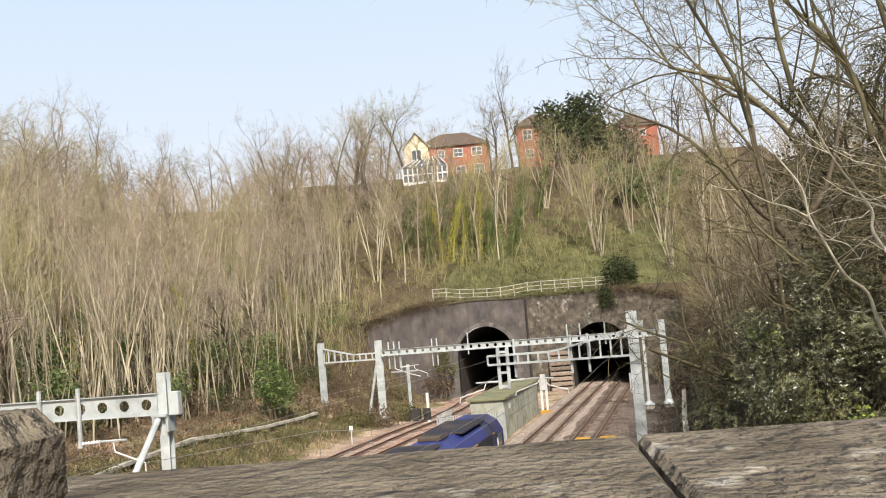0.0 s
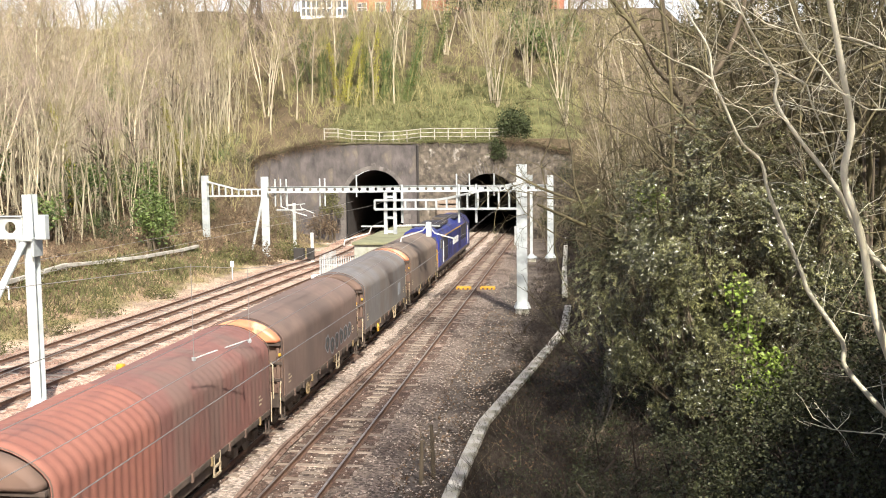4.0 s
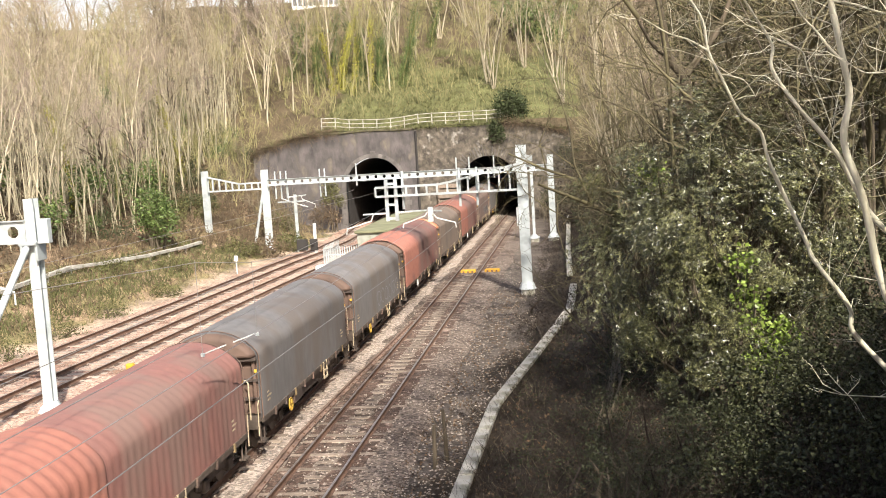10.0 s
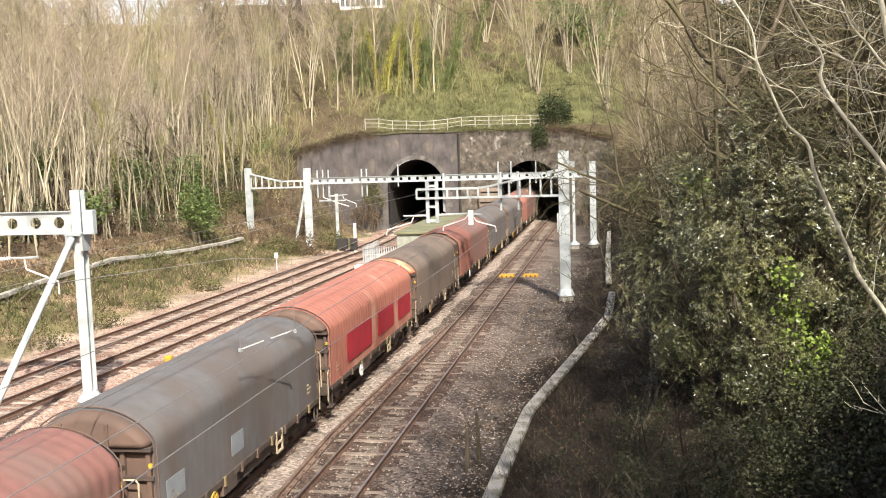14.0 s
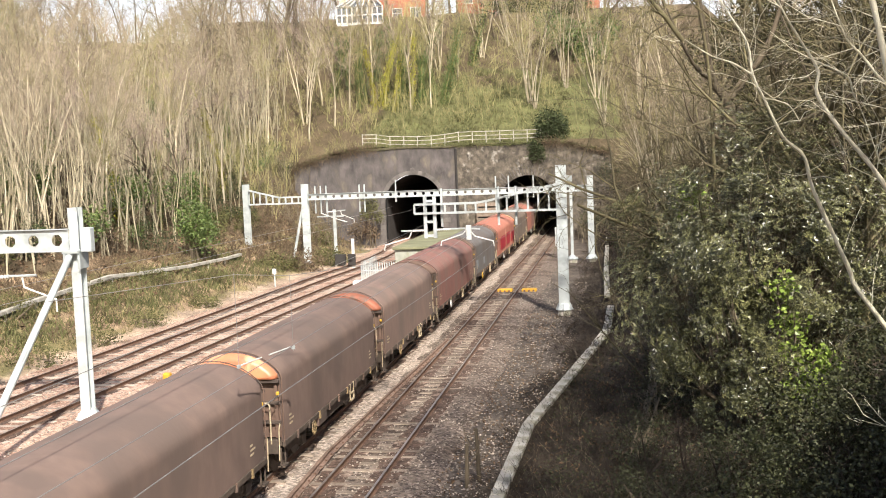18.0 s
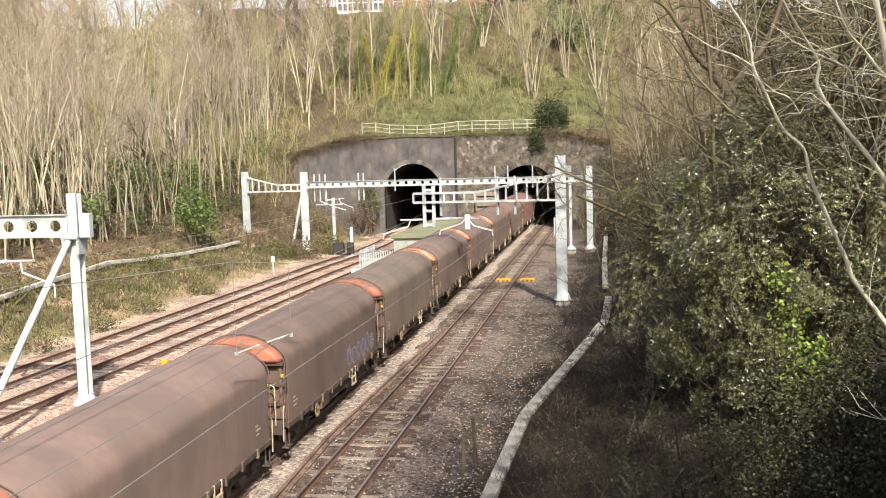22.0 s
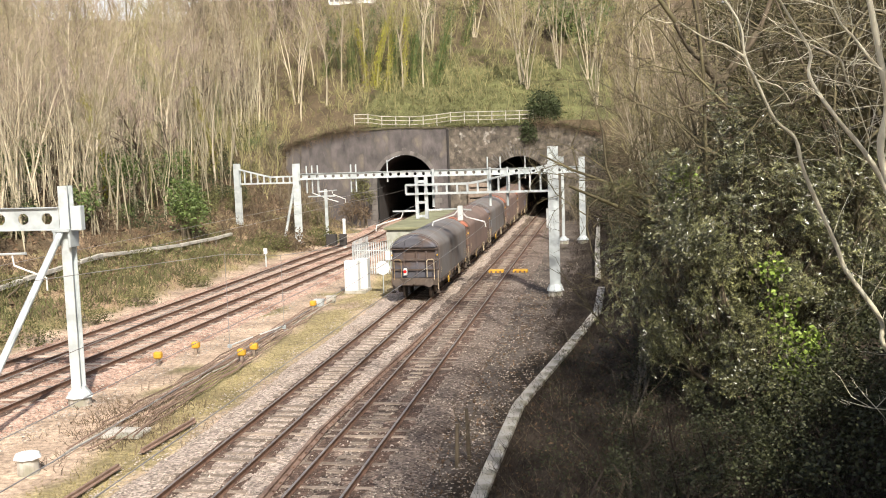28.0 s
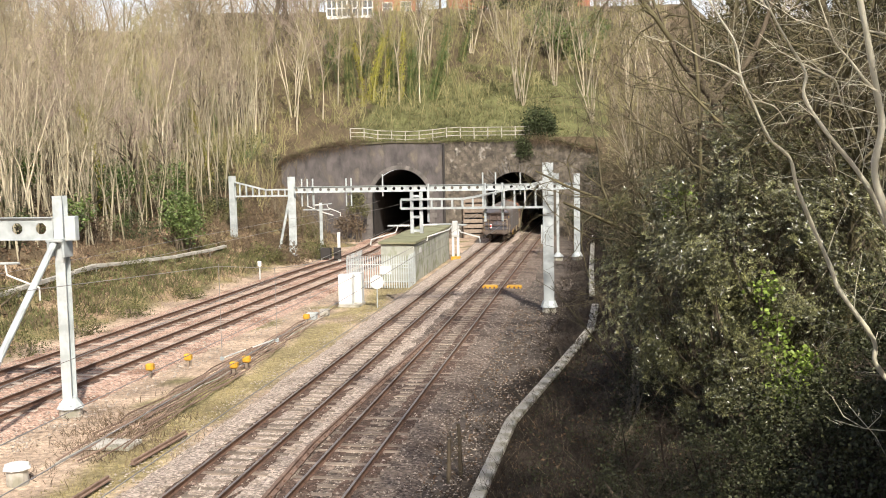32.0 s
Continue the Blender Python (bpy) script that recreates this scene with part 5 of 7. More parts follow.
# ---- evergreen bushes ----
def leafy(name, label, blobs, n, size, material, seed, stems=6, m=None, aspect=0.45, shell=0.55):
    """A bush: stems, and leaves in clumps through lumpy volumes."""
    rng = random.Random(seed)
    t = thing(name, m or pose(0, 0, 0), label, "bush")
    pts = []
    tot = sum(b[3] ** 2 for b in blobs)
    for bx, by, bz, br in blobs:
        for k in range(int(n * br * br / tot)):
            d = Vector((rng.gauss(0, 1), rng.gauss(0, 1), rng.gauss(0, 1))).normalized()
            lump = 1 + 0.28 * noise.noise(d * 2.2 + Vector((bx, by, bz)))
            pts.append(Vector((bx, by, bz)) + d * br * lump * (shell + (1 - shell) * rng.random() ** 0.5))
    part("foliage", leaves(pts, size, rng, 3, size * 0.9, aspect), material, t)
    for k in range(stems):
        b = blobs[k % len(blobs)]
        base = Vector((blobs[0][0] + rng.uniform(-.5, .5), blobs[0][1] + rng.uniform(-.5, .5), 0))
        base.z = (ground_z(base.x, base.y) if m is None else 0) - 0.3
        top = Vector((b[0] + rng.uniform(-1, 1) * b[3] * .5, b[1] + rng.uniform(-1, 1) * b[3] * .5, b[2] + b[3] * 0.4))
        mid_ = base.lerp(top, 0.5) + Vector((rng.uniform(-.3, .3), rng.uniform(-.3, .3), 0))
        part("stem", tube([base, mid_, top], [0.09, 0.06, 0.02], 5), M_BARKD, t)
    return t


def lumps(blobs, n, seed):
    """Breaks large blobs into many small uneven sprays."""
    rng = random.Random(seed)
    out = []
    for k in range(n):
        b = rng.choices(blobs, [q[3] ** 2 for q in blobs])[0]
        d = Vector((rng.gauss(0, 1), rng.gauss(0, 1), rng.gauss(0, 1))).normalized() * b[3] * rng.uniform(0.55, 1.12)
        out.append((b[0] + d.x, b[1] + d.y, b[2] + d.z, rng.uniform(0.32, 0.82)))
    return out


# Brightened copy of the ivy leaf, with sunlight put into its colour.
M_LEAFY = mat("sunlit_ivy_leaf", (0.22, 0.29, 0.06), (0.13, 0.19, 0.035), 1.0, 0.4, island=0.5)


def rosettes(points, centre, size, rng, n=7, aspect=0.34):
    """Sprays of folded leaves, each fanning out from a twig end away from the bush."""
    vs, fs = [], []
    for p in points:
        out = (p - centre(p)).normalized()
        axis = (out + Vector((rng.gauss(0, .35), rng.gauss(0, .35), 0.45 + rng.gauss(0, .3)))).normalized()
        a = axis.orthogonal().normalized()
        b = axis.cross(a)
        w0, sc = rng.uniform(0, 6.28), rng.uniform(0.7, 1.25)
        for k in range(n):
            w = w0 + 6.283 * k / n + rng.uniform(-.3, .3)
            d = (axis * rng.uniform(0.15, 1.0) + a * math.cos(w) + b * math.sin(w)).normalized()
            sd = d.cross(axis)
            sd = sd.normalized() if sd.length > 0.05 else a
            up = sd.cross(d)
            L = size * sc * rng.uniform(0.7, 1.2)
            q = p + d * L * 0.15 - axis * L * 0.25 * rng.random()
            o = len(vs)
            vs += [tuple(q), tuple(q + d * L * .5 + sd * L * aspect * .5 + up * L * .06), tuple(q + d * L - up * L * .08), tuple(q + d * L * .5 - sd * L * aspect * .5 + up * L * .06)]
            fs += [(o, o + 1, o + 2), (o, o + 2, o + 3)]
    return vs, fs


def spray_bush(label, blobs, n, size, seed, core, stems=12):
    """A large evergreen: curving stems, twigs to each lump, and leaf sprays on the lumps' outer sides."""
    rng = random.Random(seed)
    t = thing("evergreen_bush", pose(0, 0, 0), label, "bush")
    spots = lumps(blobs, 210, seed)
    pts = []
    for k in range(n):
        bx, by, bz, br = rng.choice(spots)
        d = Vector((rng.gauss(0, 1), rng.gauss(0, 1), rng.gauss(0.15, 1))).normalized()
        p = Vector((bx, by, bz)) + d * br * rng.uniform(0.35, 1.1)
        if p.z > ground_z(p.x, p.y) + 0.15:
            pts.append(p)
    part("foliage", rosettes(pts, lambda p: core, size, rng), M_LEAFD, t)
    foot = Vector((core.x, core.y + 0.6, ground_z(core.x, core.y) - 0.3))
    twig = Growth(seed)
    for bx, by, bz, br in spots:
        q = Vector((bx, by, bz))
        o = foot.lerp(q, rng.uniform(0.45, 0.7)) + Vector((rng.gauss(0, .3), rng.gauss(0, .3), 0))
        twig.stem([o, o.lerp(q, .5) + Vector((rng.gauss(0, .15), rng.gauss(0, .15), rng.gauss(.1, .1))), q], [0.022, 0.014, 0.006], 4, twig.wood)
    part("twig", twig.wood, M_BARKD, t)
    for k in range(stems):
        bx, by, bz, br = rng.choice(spots)
        q = Vector((bx, by, bz))
        part("stem", tube([foot + Vector((rng.gauss(0, .5), rng.gauss(0, .4), 0)), foot.lerp(q, .5) + Vector((rng.gauss(0, .35), rng.gauss(0, .35), .2)), q], [0.07, 0.045, 0.014], 6), M_BARKD, t, smooth=True)
    return t


spray_bush("large evergreen bush with small glossy olive leaves", [(8.2, 29.5, 6.8, 2.5), (6.9, 29.0, 4.9, 2.2), (10.2, 30, 5.2, 2.6), (8.3, 28.5, 3.4, 2.2), (9.6, 31, 8.4, 1.8), (6.1, 31, 6.8, 1.5), (7.3, 29, 8.6, 1.3), (8.6, 28, 1.8, 1.7), (11.2, 28.5, 6.6, 1.6)], 16500, 0.105, 4, Vector((8.7, 30.6, 4.5)), 14)
leafy("ivy_clump", "bright sunlit ivy climbing a thin stem", [(8.6, 27.0, 4.4, 0.4), (8.75, 26.8, 3.6, 0.5), (8.5, 27.0, 5.3, 0.35), (8.9, 26.6, 2.7, 0.55), (6.9, 30.2, 7.6, 0.5), (9.5, 26.8, 3.3, 0.5)], 420, 0.13, M_LEAFY, 5, aspect=0.8, shell=0.1)
leafy("dark_shrub", "low ivy-leaved shrub coloured dark for tree shade", [(8.8, 25.5, 1.8, 1.8), (10.8, 25, 2.6, 2.2), (7.0, 25, 0.9, 1.3), (12.5, 27, 3.8, 2.4), (9.2, 22.5, 1.9, 1.9), (6.3, 22.5, 0.9, 1.2), (10.4, 20.5, 3.0, 2.2), (7.8, 19.5, 1.6, 1.6), (12, 23, 4.6, 2.2)], 15000, 0.085, M_IVY_SHADE, 6, aspect=0.7)
leafy("round_bush", "round dark green bush on the portal top", [(10.7, 114.3, 12.4, 1.7), (10.9, 114.2, 11.4, 1.5)], 1500, 0.3, M_CONIFER, 7)
leafy("wall_shrub", "green shrub hanging over the portal wall", [(8.9, 111.9, 9.4, 0.9), (8.7, 111.9, 10.1, 0.8)], 600, 0.22, M_CONIFER, 8, stems=0)
leafy("conifer", "dark spreading conifer beside the houses", [(9, 172, 37.5, 4.2), (12, 170, 36, 4.2), (15, 168, 34, 4.4), (7.0, 173, 41, 2.4), (12.5, 172, 41, 3.2), (17, 165, 31, 3.6), (10.5, 168, 33, 3.4), (19, 167, 33, 3)], 5200, 0.75, M_CONIFER, 9)
leafy("hill_evergreen", "dark green evergreen trees on the hillside", [(17, 141, 24.5, 2.4), (19.2, 140, 23, 2.0), (15.2, 142.5, 26, 1.9), (13.8, 145, 27.5, 1.7), (21, 143, 26, 2.0)], 2400, 0.4, M_LEAFB, 19)
leafy("laurel_shrub", "green shrub with pale new leaves on the bank", [(-20.6, 80, 5.2, 1.5), (-20.2, 79.8, 4.2, 1.4)], 900, 0.25, M_LEAFB, 11)


# ---- undergrowth ----
def brush(name, label, spots, length, r, material, seed, per=5, lean=0.5, kind="stuff", cat="undergrowth"):
    """Thin arching stems from the ground, joined."""
    rng = random.Random(seed)
    g = Growth(seed)
    for x, y in spots:
        z = ground_z(x, y)
        for k in range(per):
            d = Vector((rng.gauss(0, lean), rng.gauss(0, lean), 1)).normalized()
            g.spike(Vector((x + rng.gauss(0, .25), y + rng.gauss(0, .25), z - 0.05)), d, length * rng.uniform(0.4, 1.3), r)
    return tagged(part(name, g.twig, material), label, cat, kind=kind)


def spots_in(seed, n, fn):
    rng = random.Random(seed)
    out = []
    while len(out) < n:
        p = fn(rng)
        if p:
            out.append(p)
    return out


def left_bank(lo, hi, y0=36, y1=110):
    def f(rng):
        y = rng.uniform(y0, y1)
        d = rng.uniform(lo, hi)
        return (left_x(y) - 4.8 - d, y)
    return f


def right_bank(lo, hi, y0=20, y1=110):
    def f(rng):
        y = y0 + (y1 - y0) * rng.random() ** 1.6
        return (track_x(y) + 8.0 + rng.uniform(lo, hi), y)
    return f


def hill(x0, x1, y0, y1):
    return lambda rng: (rng.uniform(x0, x1), rng.uniform(y0, y1))


M_GRASSB = mat("dry_grass_blades", (0.33, 0.265, 0.15), (0.18, 0.155, 0.075), 0.6, 0.9, island=0.35)
M_GREENB = mat("green_grass_blades", (0.135, 0.138, 0.058), (0.08, 0.084, 0.034), 0.5, 0.9, island=0.4)
brush("bank_grass", "tussocky dry grass on the lower bank", spots_in(1, 1900, left_bank(0.3, 9)), 0.34, 0.028, M_GRASSB, 1, per=6)
brush("green_tussocks", "green grass and weeds on the lower bank", spots_in(2, 900, left_bank(1.5, 7, 45, 85)), 0.5, 0.045, M_GREENB, 2, per=6)
brush("brown_brambles", "brown bramble stems along the foot of the wood", spots_in(3, 2300, left_bank(7, 22)), 1.1, 0.02, M_BRAMBLE, 3, per=5, lean=0.8)
brush("bank_bracken", "brown dead bracken on the lower bank", spots_in(13, 1500, left_bank(1.0, 10)), 0.65, 0.025, M_BRAMBLE, 13, per=6, lean=0.9)
brush("cess_brambles", "bramble tangle beside the trough, coloured dark for shade", spots_in(4, 3000, right_bank(-0.3, 9, 20, 108)), 0.9, 0.011, M_BRAMBLE_SHADE, 4, per=5, lean=0.9)
brush("portal_scrub", "tawny scrub and bracken over the portal slope", spots_in(5, 2200, hill(-30, 26, 113.2, 160)), 1.0, 0.035, M_TWIGO, 5, per=5, lean=0.7)
brush("hill_tussocks", "rough green grass above the portal", spots_in(6, 1300, hill(-10, 14, 114, 138)), 0.5, 0.05, M_GREENB, 6, per=6)
M_MOSSB = mat("mossy_grass_tufts", (0.31, 0.26, 0.125), (0.18, 0.15, 0.075), 0.6, 0.9, island=0.4)
brush("verge_tufts", "short yellow-green tufts between the lines", spots_in(7, 1500, lambda r: (lambda y: (track_x(y) - 3.6 + r.gauss(0, .6), y))(24 + 46 * r.random() ** 1.3)), 0.14, 0.02, M_MOSSB, 7, per=6, lean=0.8)
brush("dead_weeds", "brown dead weeds in the verge", spots_in(8, 260, lambda r: (-10.8 + r.gauss(0, 1.1), 33.5 + r.gauss(0, 1.8))), 0.35, 0.015, M_BRAMBLE, 8, per=6, lean=0.8)


M_SAPL = mat("sapling_bark", (0.58, 0.52, 0.38), (0.22, 0.19, 0.12), 0.35, 0.9, island=0.3)


def saplings():
    """Close-set thin poles filling the left wood, joined."""
    rng = random.Random(12)
    g = Growth(12)
    for k in range(1500):
        y = rng.uniform(44, 126)
        x = left_x(min(y, 100)) - 4.8 - (10 + abs(rng.gauss(0, 1)) * 24)
        if x < -85 or (x > -17 and y > 107):
            continue
        p = Vector((x, y, ground_z(x, y) - 0.3))
        h = rng.uniform(6, 12)
        d = Vector((rng.gauss(0, .1), rng.gauss(0, .1), 1)).normalized()
        q = p + d * h * 0.5 + Vector((rng.gauss(0, .3), rng.gauss(0, .3), 0))
        e = p + d * h + Vector((rng.gauss(0, .4), rng.gauss(0, .4), 0))
        r = rng.uniform(0.035, 0.085)
        g.stem([p, q, e], [r, r * .7, 0.012], 3, g.twig)
        for j in range(10):
            f = rng.uniform(0.25, 1)
            o = (p.lerp(q, f * 2) if f < 0.5 else q.lerp(e, f * 2 - 1))
            g.spike(o, (d * 0.6 + Vector((rng.gauss(0, .8), rng.gauss(0, .8), 0.2))).normalized(), rng.uniform(0.5, 1.6), 0.012)
    tagged(part("sapling_thicket", g.twig, M_SAPL), "dense thicket of thin pale saplings", "thicket", kind="stuff")


saplings()


def thicket(name, label, spots, h, material, seed, twigs=14, tl=1.6, tr=0.016):
    rng = random.Random(seed)
    g = Growth(seed)
    for x, y in spots:
        p = Vector((x, y, ground_z(x, y) - 0.3))
        hh = h * rng.uniform(0.5, 1.2)
        d = Vector((rng.gauss(0, .25), rng.gauss(0, .25), 1)).normalized()
        e = p + d * hh
        g.stem([p, p.lerp(e, .5) + Vector((rng.gauss(0, .2), rng.gauss(0, .2), 0)), e], [0.05, 0.035, 0.012], 3, g.twig)
        for j in range(twigs):
            o = p.lerp(e, rng.uniform(0.15, 1))
            g.spike(o, (d * 0.6 + Vector((rng.gauss(0, .6), rng.gauss(0, .6), rng.gauss(.2, .4)))).normalized(), tl * rng.uniform(0.4, 1.2), tr)
    return tagged(part(name, g.twig, material), label, "thicket", kind="stuff")


thicket("slope_thicket", "brown twiggy scrub toned dark for the shaded slope", spots_in(21, 520, right_bank(3.5, 26, 34, 116)), 5.0, M_TWIGD, 21)
thicket("hill_thicket", "bare scrub on the hill above the portal", spots_in(22, 620, hill(-30, 34, 119, 168)), 4.0, M_TWIGO, 22)
thicket("ridge_thicket", "bare brown scrub along the hilltop", spots_in(27, 620, hill(-125, -18, 140, 235)) + spots_in(28, 160, hill(20, 70, 160, 230)), 7.5, M_TWIGR, 27, twigs=16, tl=1.9, tr=0.02)
thicket("near_thicket", "bare scrub coloured dark for shade under the near trees", spots_in(23, 110, right_bank(2.0, 16, 18, 27)), 1.8, M_BRAMBLE_SHADE, 23, tl=1.2, tr=0.01)
def wall_fringe():
    rng = random.Random(61)
    g = Growth(61)
    for k in range(900):
        x = rng.uniform(-17.4, 16.8)
        p = Vector((x, PORTAL_Y - 0.15 + rng.uniform(-.1, .7), wall_top(x) + 0.12))
        for j in range(3):
            d = Vector((rng.gauss(0, .6), rng.gauss(-.5, .5), rng.gauss(0.25, .6))).normalized()
            g.spike(p, d, rng.uniform(0.2, 0.75), 0.03)
    h = Growth(62)
    for k in range(520):
        x = rng.uniform(-18, -8.5) if k % 3 else rng.uniform(9, 17)
        p = Vector((x, PORTAL_Y - 0.2 + rng.uniform(-.1, .5), wall_top(x) + 0.1))
        for j in range(5):
            h.spike(p, Vector((rng.gauss(0, .7), rng.gauss(-.6, .5), rng.gauss(-0.1, .7))).normalized(), rng.uniform(0.4, 1.5), 0.022)
    tagged(part("wall_brambles", h.twig, M_BRAMBLE), "brown brambles trailing over the wall's end", "brambles", kind="stuff")
    tagged(part("wall_fringe", g.twig, M_GREENB), "grass and weeds hanging over the portal wall", "grass", kind="stuff")


wall_fringe()
thicket("bank_end_scrub", "olive scrub on the bank beside the portal", spots_in(24, 170, lambda r: (r.uniform(-30, -17.5), r.uniform(98, 118))), 3.6, M_TWIGO, 24)
thicket("track_shrubs", "low brown shrubs at the foot of the masts", spots_in(25, 90, lambda r: (r.uniform(-19, -13.2), r.uniform(83, 104))), 1.7, M_BRAMBLE, 25, twigs=22, tl=0.8)
leafy("ivy_ground", "ivy and laurel undergrowth in the wood", [(-30, 62, 6.5, 1.6), (-34, 70, 8.5, 1.8), (-27, 84, 7.5, 1.9), (-24.5, 92, 7.0, 2.0), (-33, 80, 8.8, 1.7), (-26, 73, 5.5, 1.2), (-38, 88, 11, 2)], 2400, 0.3, M_LEAFB, 31, stems=7, shell=0.15)


# ---- near trees on the shaded slope ----
def limb(parent, pts, r0, r1, mat_, twigs=10, seed=0, name="limb", tl=0.9):
    way, P = [Vector(p) for p in pts], []
    for i in range(len(way) - 1):        # an even curve through the joints
        a, b, c, e = way[max(i - 1, 0)], way[i], way[i + 1], way[min(i + 2, len(way) - 1)]
        for k in range(4):
            f = k / 4
            P.append(0.5 * (2 * b + (c - a) * f + (2 * a - 5 * b + 4 * c - e) * f * f + (3 * b - a - 3 * c + e) * f ** 3))
    P.append(way[-1])
    n = len(P)
    part(name, tube(P, [(r0 + (r1 - r0) * i / (n - 1)) * (1 + 0.1 * math.sin(i * 1.9 + r0 * 90)) for i in range(n)], 7), mat_, parent, smooth=True)
    rng = random.Random(seed)
    g = Growth(seed)
    for k in range(twigs):
        i = rng.randrange(n - 1)
        o = P[i].lerp(P[i + 1], rng.random())
        d = Vector((rng.gauss(0, 1), rng.gauss(0, .7), rng.gauss(0.5, .7))).normalized()
        e = o + d * tl * rng.uniform(.6, 1.6)
        g.stem([o, o.lerp(e, .5) + Vector((rng.gauss(0, .08), 0, rng.gauss(0, .08))), e], [0.009, 0.006, 0.003], 3, g.twig)
        for j in range(5):
            g.spike(o.lerp(e, rng.uniform(.3, 1)), (d + Vector((rng.gauss(0, .6), rng.gauss(0, .6), rng.gauss(.1, .6)))).normalized(), tl * 0.5 * rng.uniform(.5, 1.3), 0.0035)
    if g.twig[0]:
        tagged(part("twig_spray", g.twig, mat_, parent), kind="stuff")


M_ASH = mat("smooth_pale_limb", (0.74, 0.70, 0.57), (0.50, 0.46, 0.33), 2.5, 0.8, bump=0.2, stretch=(1, 1, 0.4))
lean = thing("leaning_tree", pose(0, 0, 0), "leaning tree with smooth pale sinuous limbs", "tree")
limb(lean, [(11.2, 18.6, 1.4), (9.95, 19, 3.05), (9.13, 19, 3.74), (8.48, 19, 4.42), (8.05, 19, 4.96), (8.0, 19, 5.42), (7.35, 19, 6.35), (7.18, 19, 6.79), (6.57, 19, 8.18), (6.4, 19, 8.82), (6.02, 19, 9.19), (5.72, 19, 9.82), (5.48, 19, 10.34), (5.39, 19, 10.91), (5.05, 19, 11.47), (4.6, 19.2, 12.3)], 0.062, 0.012, M_ASH, 22, 1)
limb(lean, [(5.48, 19, 10.34), (5.11, 19, 10.57), (4.74, 19, 10.71), (4.22, 19, 11.05)], 0.022, 0.008, M_ASH, 8, 31)
limb(lean, [(5.68, 19, 9.9), (5.91, 18.9, 9.84), (6.09, 18.8, 9.73), (6.23, 18.7, 9.45)], 0.018, 0.006, M_ASH, 4, 32)
limb(lean, [(9.6, 18.3, 3.1), (8.9, 18.5, 3.66), (8.16, 18.5, 3.79), (7.63, 18.5, 3.86), (7.09, 18.5, 4.03)], 0.016, 0.006, M_ASH, 9, 33, tl=0.6)
ash = thing("forked_ash", pose(0, 0, 0), "forked ash with smooth pale curving stems", "tree")
limb(ash, [(9.6, 16.9, 1.1), (8.9, 17, 3.0), (8.38, 17, 4.49), (8.07, 17, 5.29), (7.81, 17, 5.93), (7.63, 17, 6.56), (7.51, 17, 7.24), (7.37, 17, 7.81), (7.12, 17, 8.58), (7.23, 17, 9.33), (7.14, 17, 9.89), (6.96, 17, 10.82), (6.77, 17, 11.74), (6.6, 17, 13.2)], 0.085, 0.045, M_ASH, 20, 6, name="trunk")
limb(ash, [(9.9, 17.3, 4.9), (9.3, 17.4, 5.76), (8.35, 17.5, 6.68), (7.75, 17.5, 7.33), (7.34, 17.5, 8.13), (7.03, 17.5, 8.62), (6.48, 17.5, 9.3), (6.12, 17.5, 9.88), (6.14, 17.5, 10.27), (5.87, 17.5, 10.74), (5.52, 17.5, 11.36), (5.0, 17.5, 12.6)], 0.06, 0.012, M_ASH, 24, 2)
limb(ash, [(6.14, 17.5, 10.4), (6.54, 17.8, 10.28), (6.77, 17.8, 10.14), (6.85, 17.8, 9.84), (7.01, 17.8, 9.5), (7.3, 17.8, 8.66)], 0.02, 0.008, M_ASH, 14, 3)
limb(ash, [(7.14, 17, 9.89), (6.91, 17, 10.13), (6.7, 17, 10.41), (6.49, 17, 10.64), (6.36, 17, 10.87), (6.1, 17, 11.6)], 0.03, 0.008, M_ASH, 16, 5)
limb(ash, [(6.94, 17, 10.9), (7.36, 17, 10.81), (8.01, 17, 10.62), (8.6, 17, 10.9)], 0.022, 0.008, M_ASH, 12, 4)
side = thing("thin_ash", pose(0, 0, 0), "thin upright ash stem with pale bark", "tree")
limb(side, [(8.5, 16.4, 1.0), (8.1, 16.5, 4.4), (7.9, 16.5, 6.53), (7.77, 16.5, 7.65), (7.76, 16.5, 8.76), (7.72, 16.5, 9.76), (7.65, 16.5, 10.75), (7.49, 16.5, 11.65), (7.3, 16.5, 13.4)], 0.05, 0.022, M_ASH, 16, 7, name="trunk")
limb(side, [(7.67, 16.5, 9.67), (7.44, 16.5, 9.66), (7.21, 16.5, 9.7), (6.9, 16.4, 9.9)], 0.014, 0.005, M_ASH, 6, 8)


def crown(parent, top, lean, length, seed, kids=(10, 6)):
    """The branching head of a near tree, above its limbs."""
    g = Growth(seed, 0.1, 0.15)
    g.grow(Vector(top), Vector(lean).normalized(), length, 0.05, 0, 2, kids, 0.95, 0.12, 9, 0.6, 0.006)
    part("crown_limb", g.wood, M_BARKM, parent, smooth=True)
    tagged(part("crown_twig", g.twig, M_TWIGM, parent), kind="stuff")


crown(lean, (4.6, 19.2, 12.2), (-0.1, 0.1, 1), 7.5, 401)
crown(lean, (4.22, 19, 11.0), (-0.5, 0.2, 0.8), 3.2, 402, (7, 5))
crown(ash, (6.6, 17, 13.1), (-0.12, 0.1, 1), 8.5, 403, (13, 7))
crown(ash, (5.0, 17.5, 12.5), (-0.2, 0.15, 1), 6.5, 404)
crown(ash, (6.1, 17, 11.5), (-0.3, 0.2, 1), 5.5, 405)
crown(side, (7.3, 16.5, 13.3), (0.05, 0.2, 1), 7.5, 406, (12, 7))
oak = thing("old_oak", pose(0, 0, 0), "dark crooked oak with bare twisting limbs", "tree")
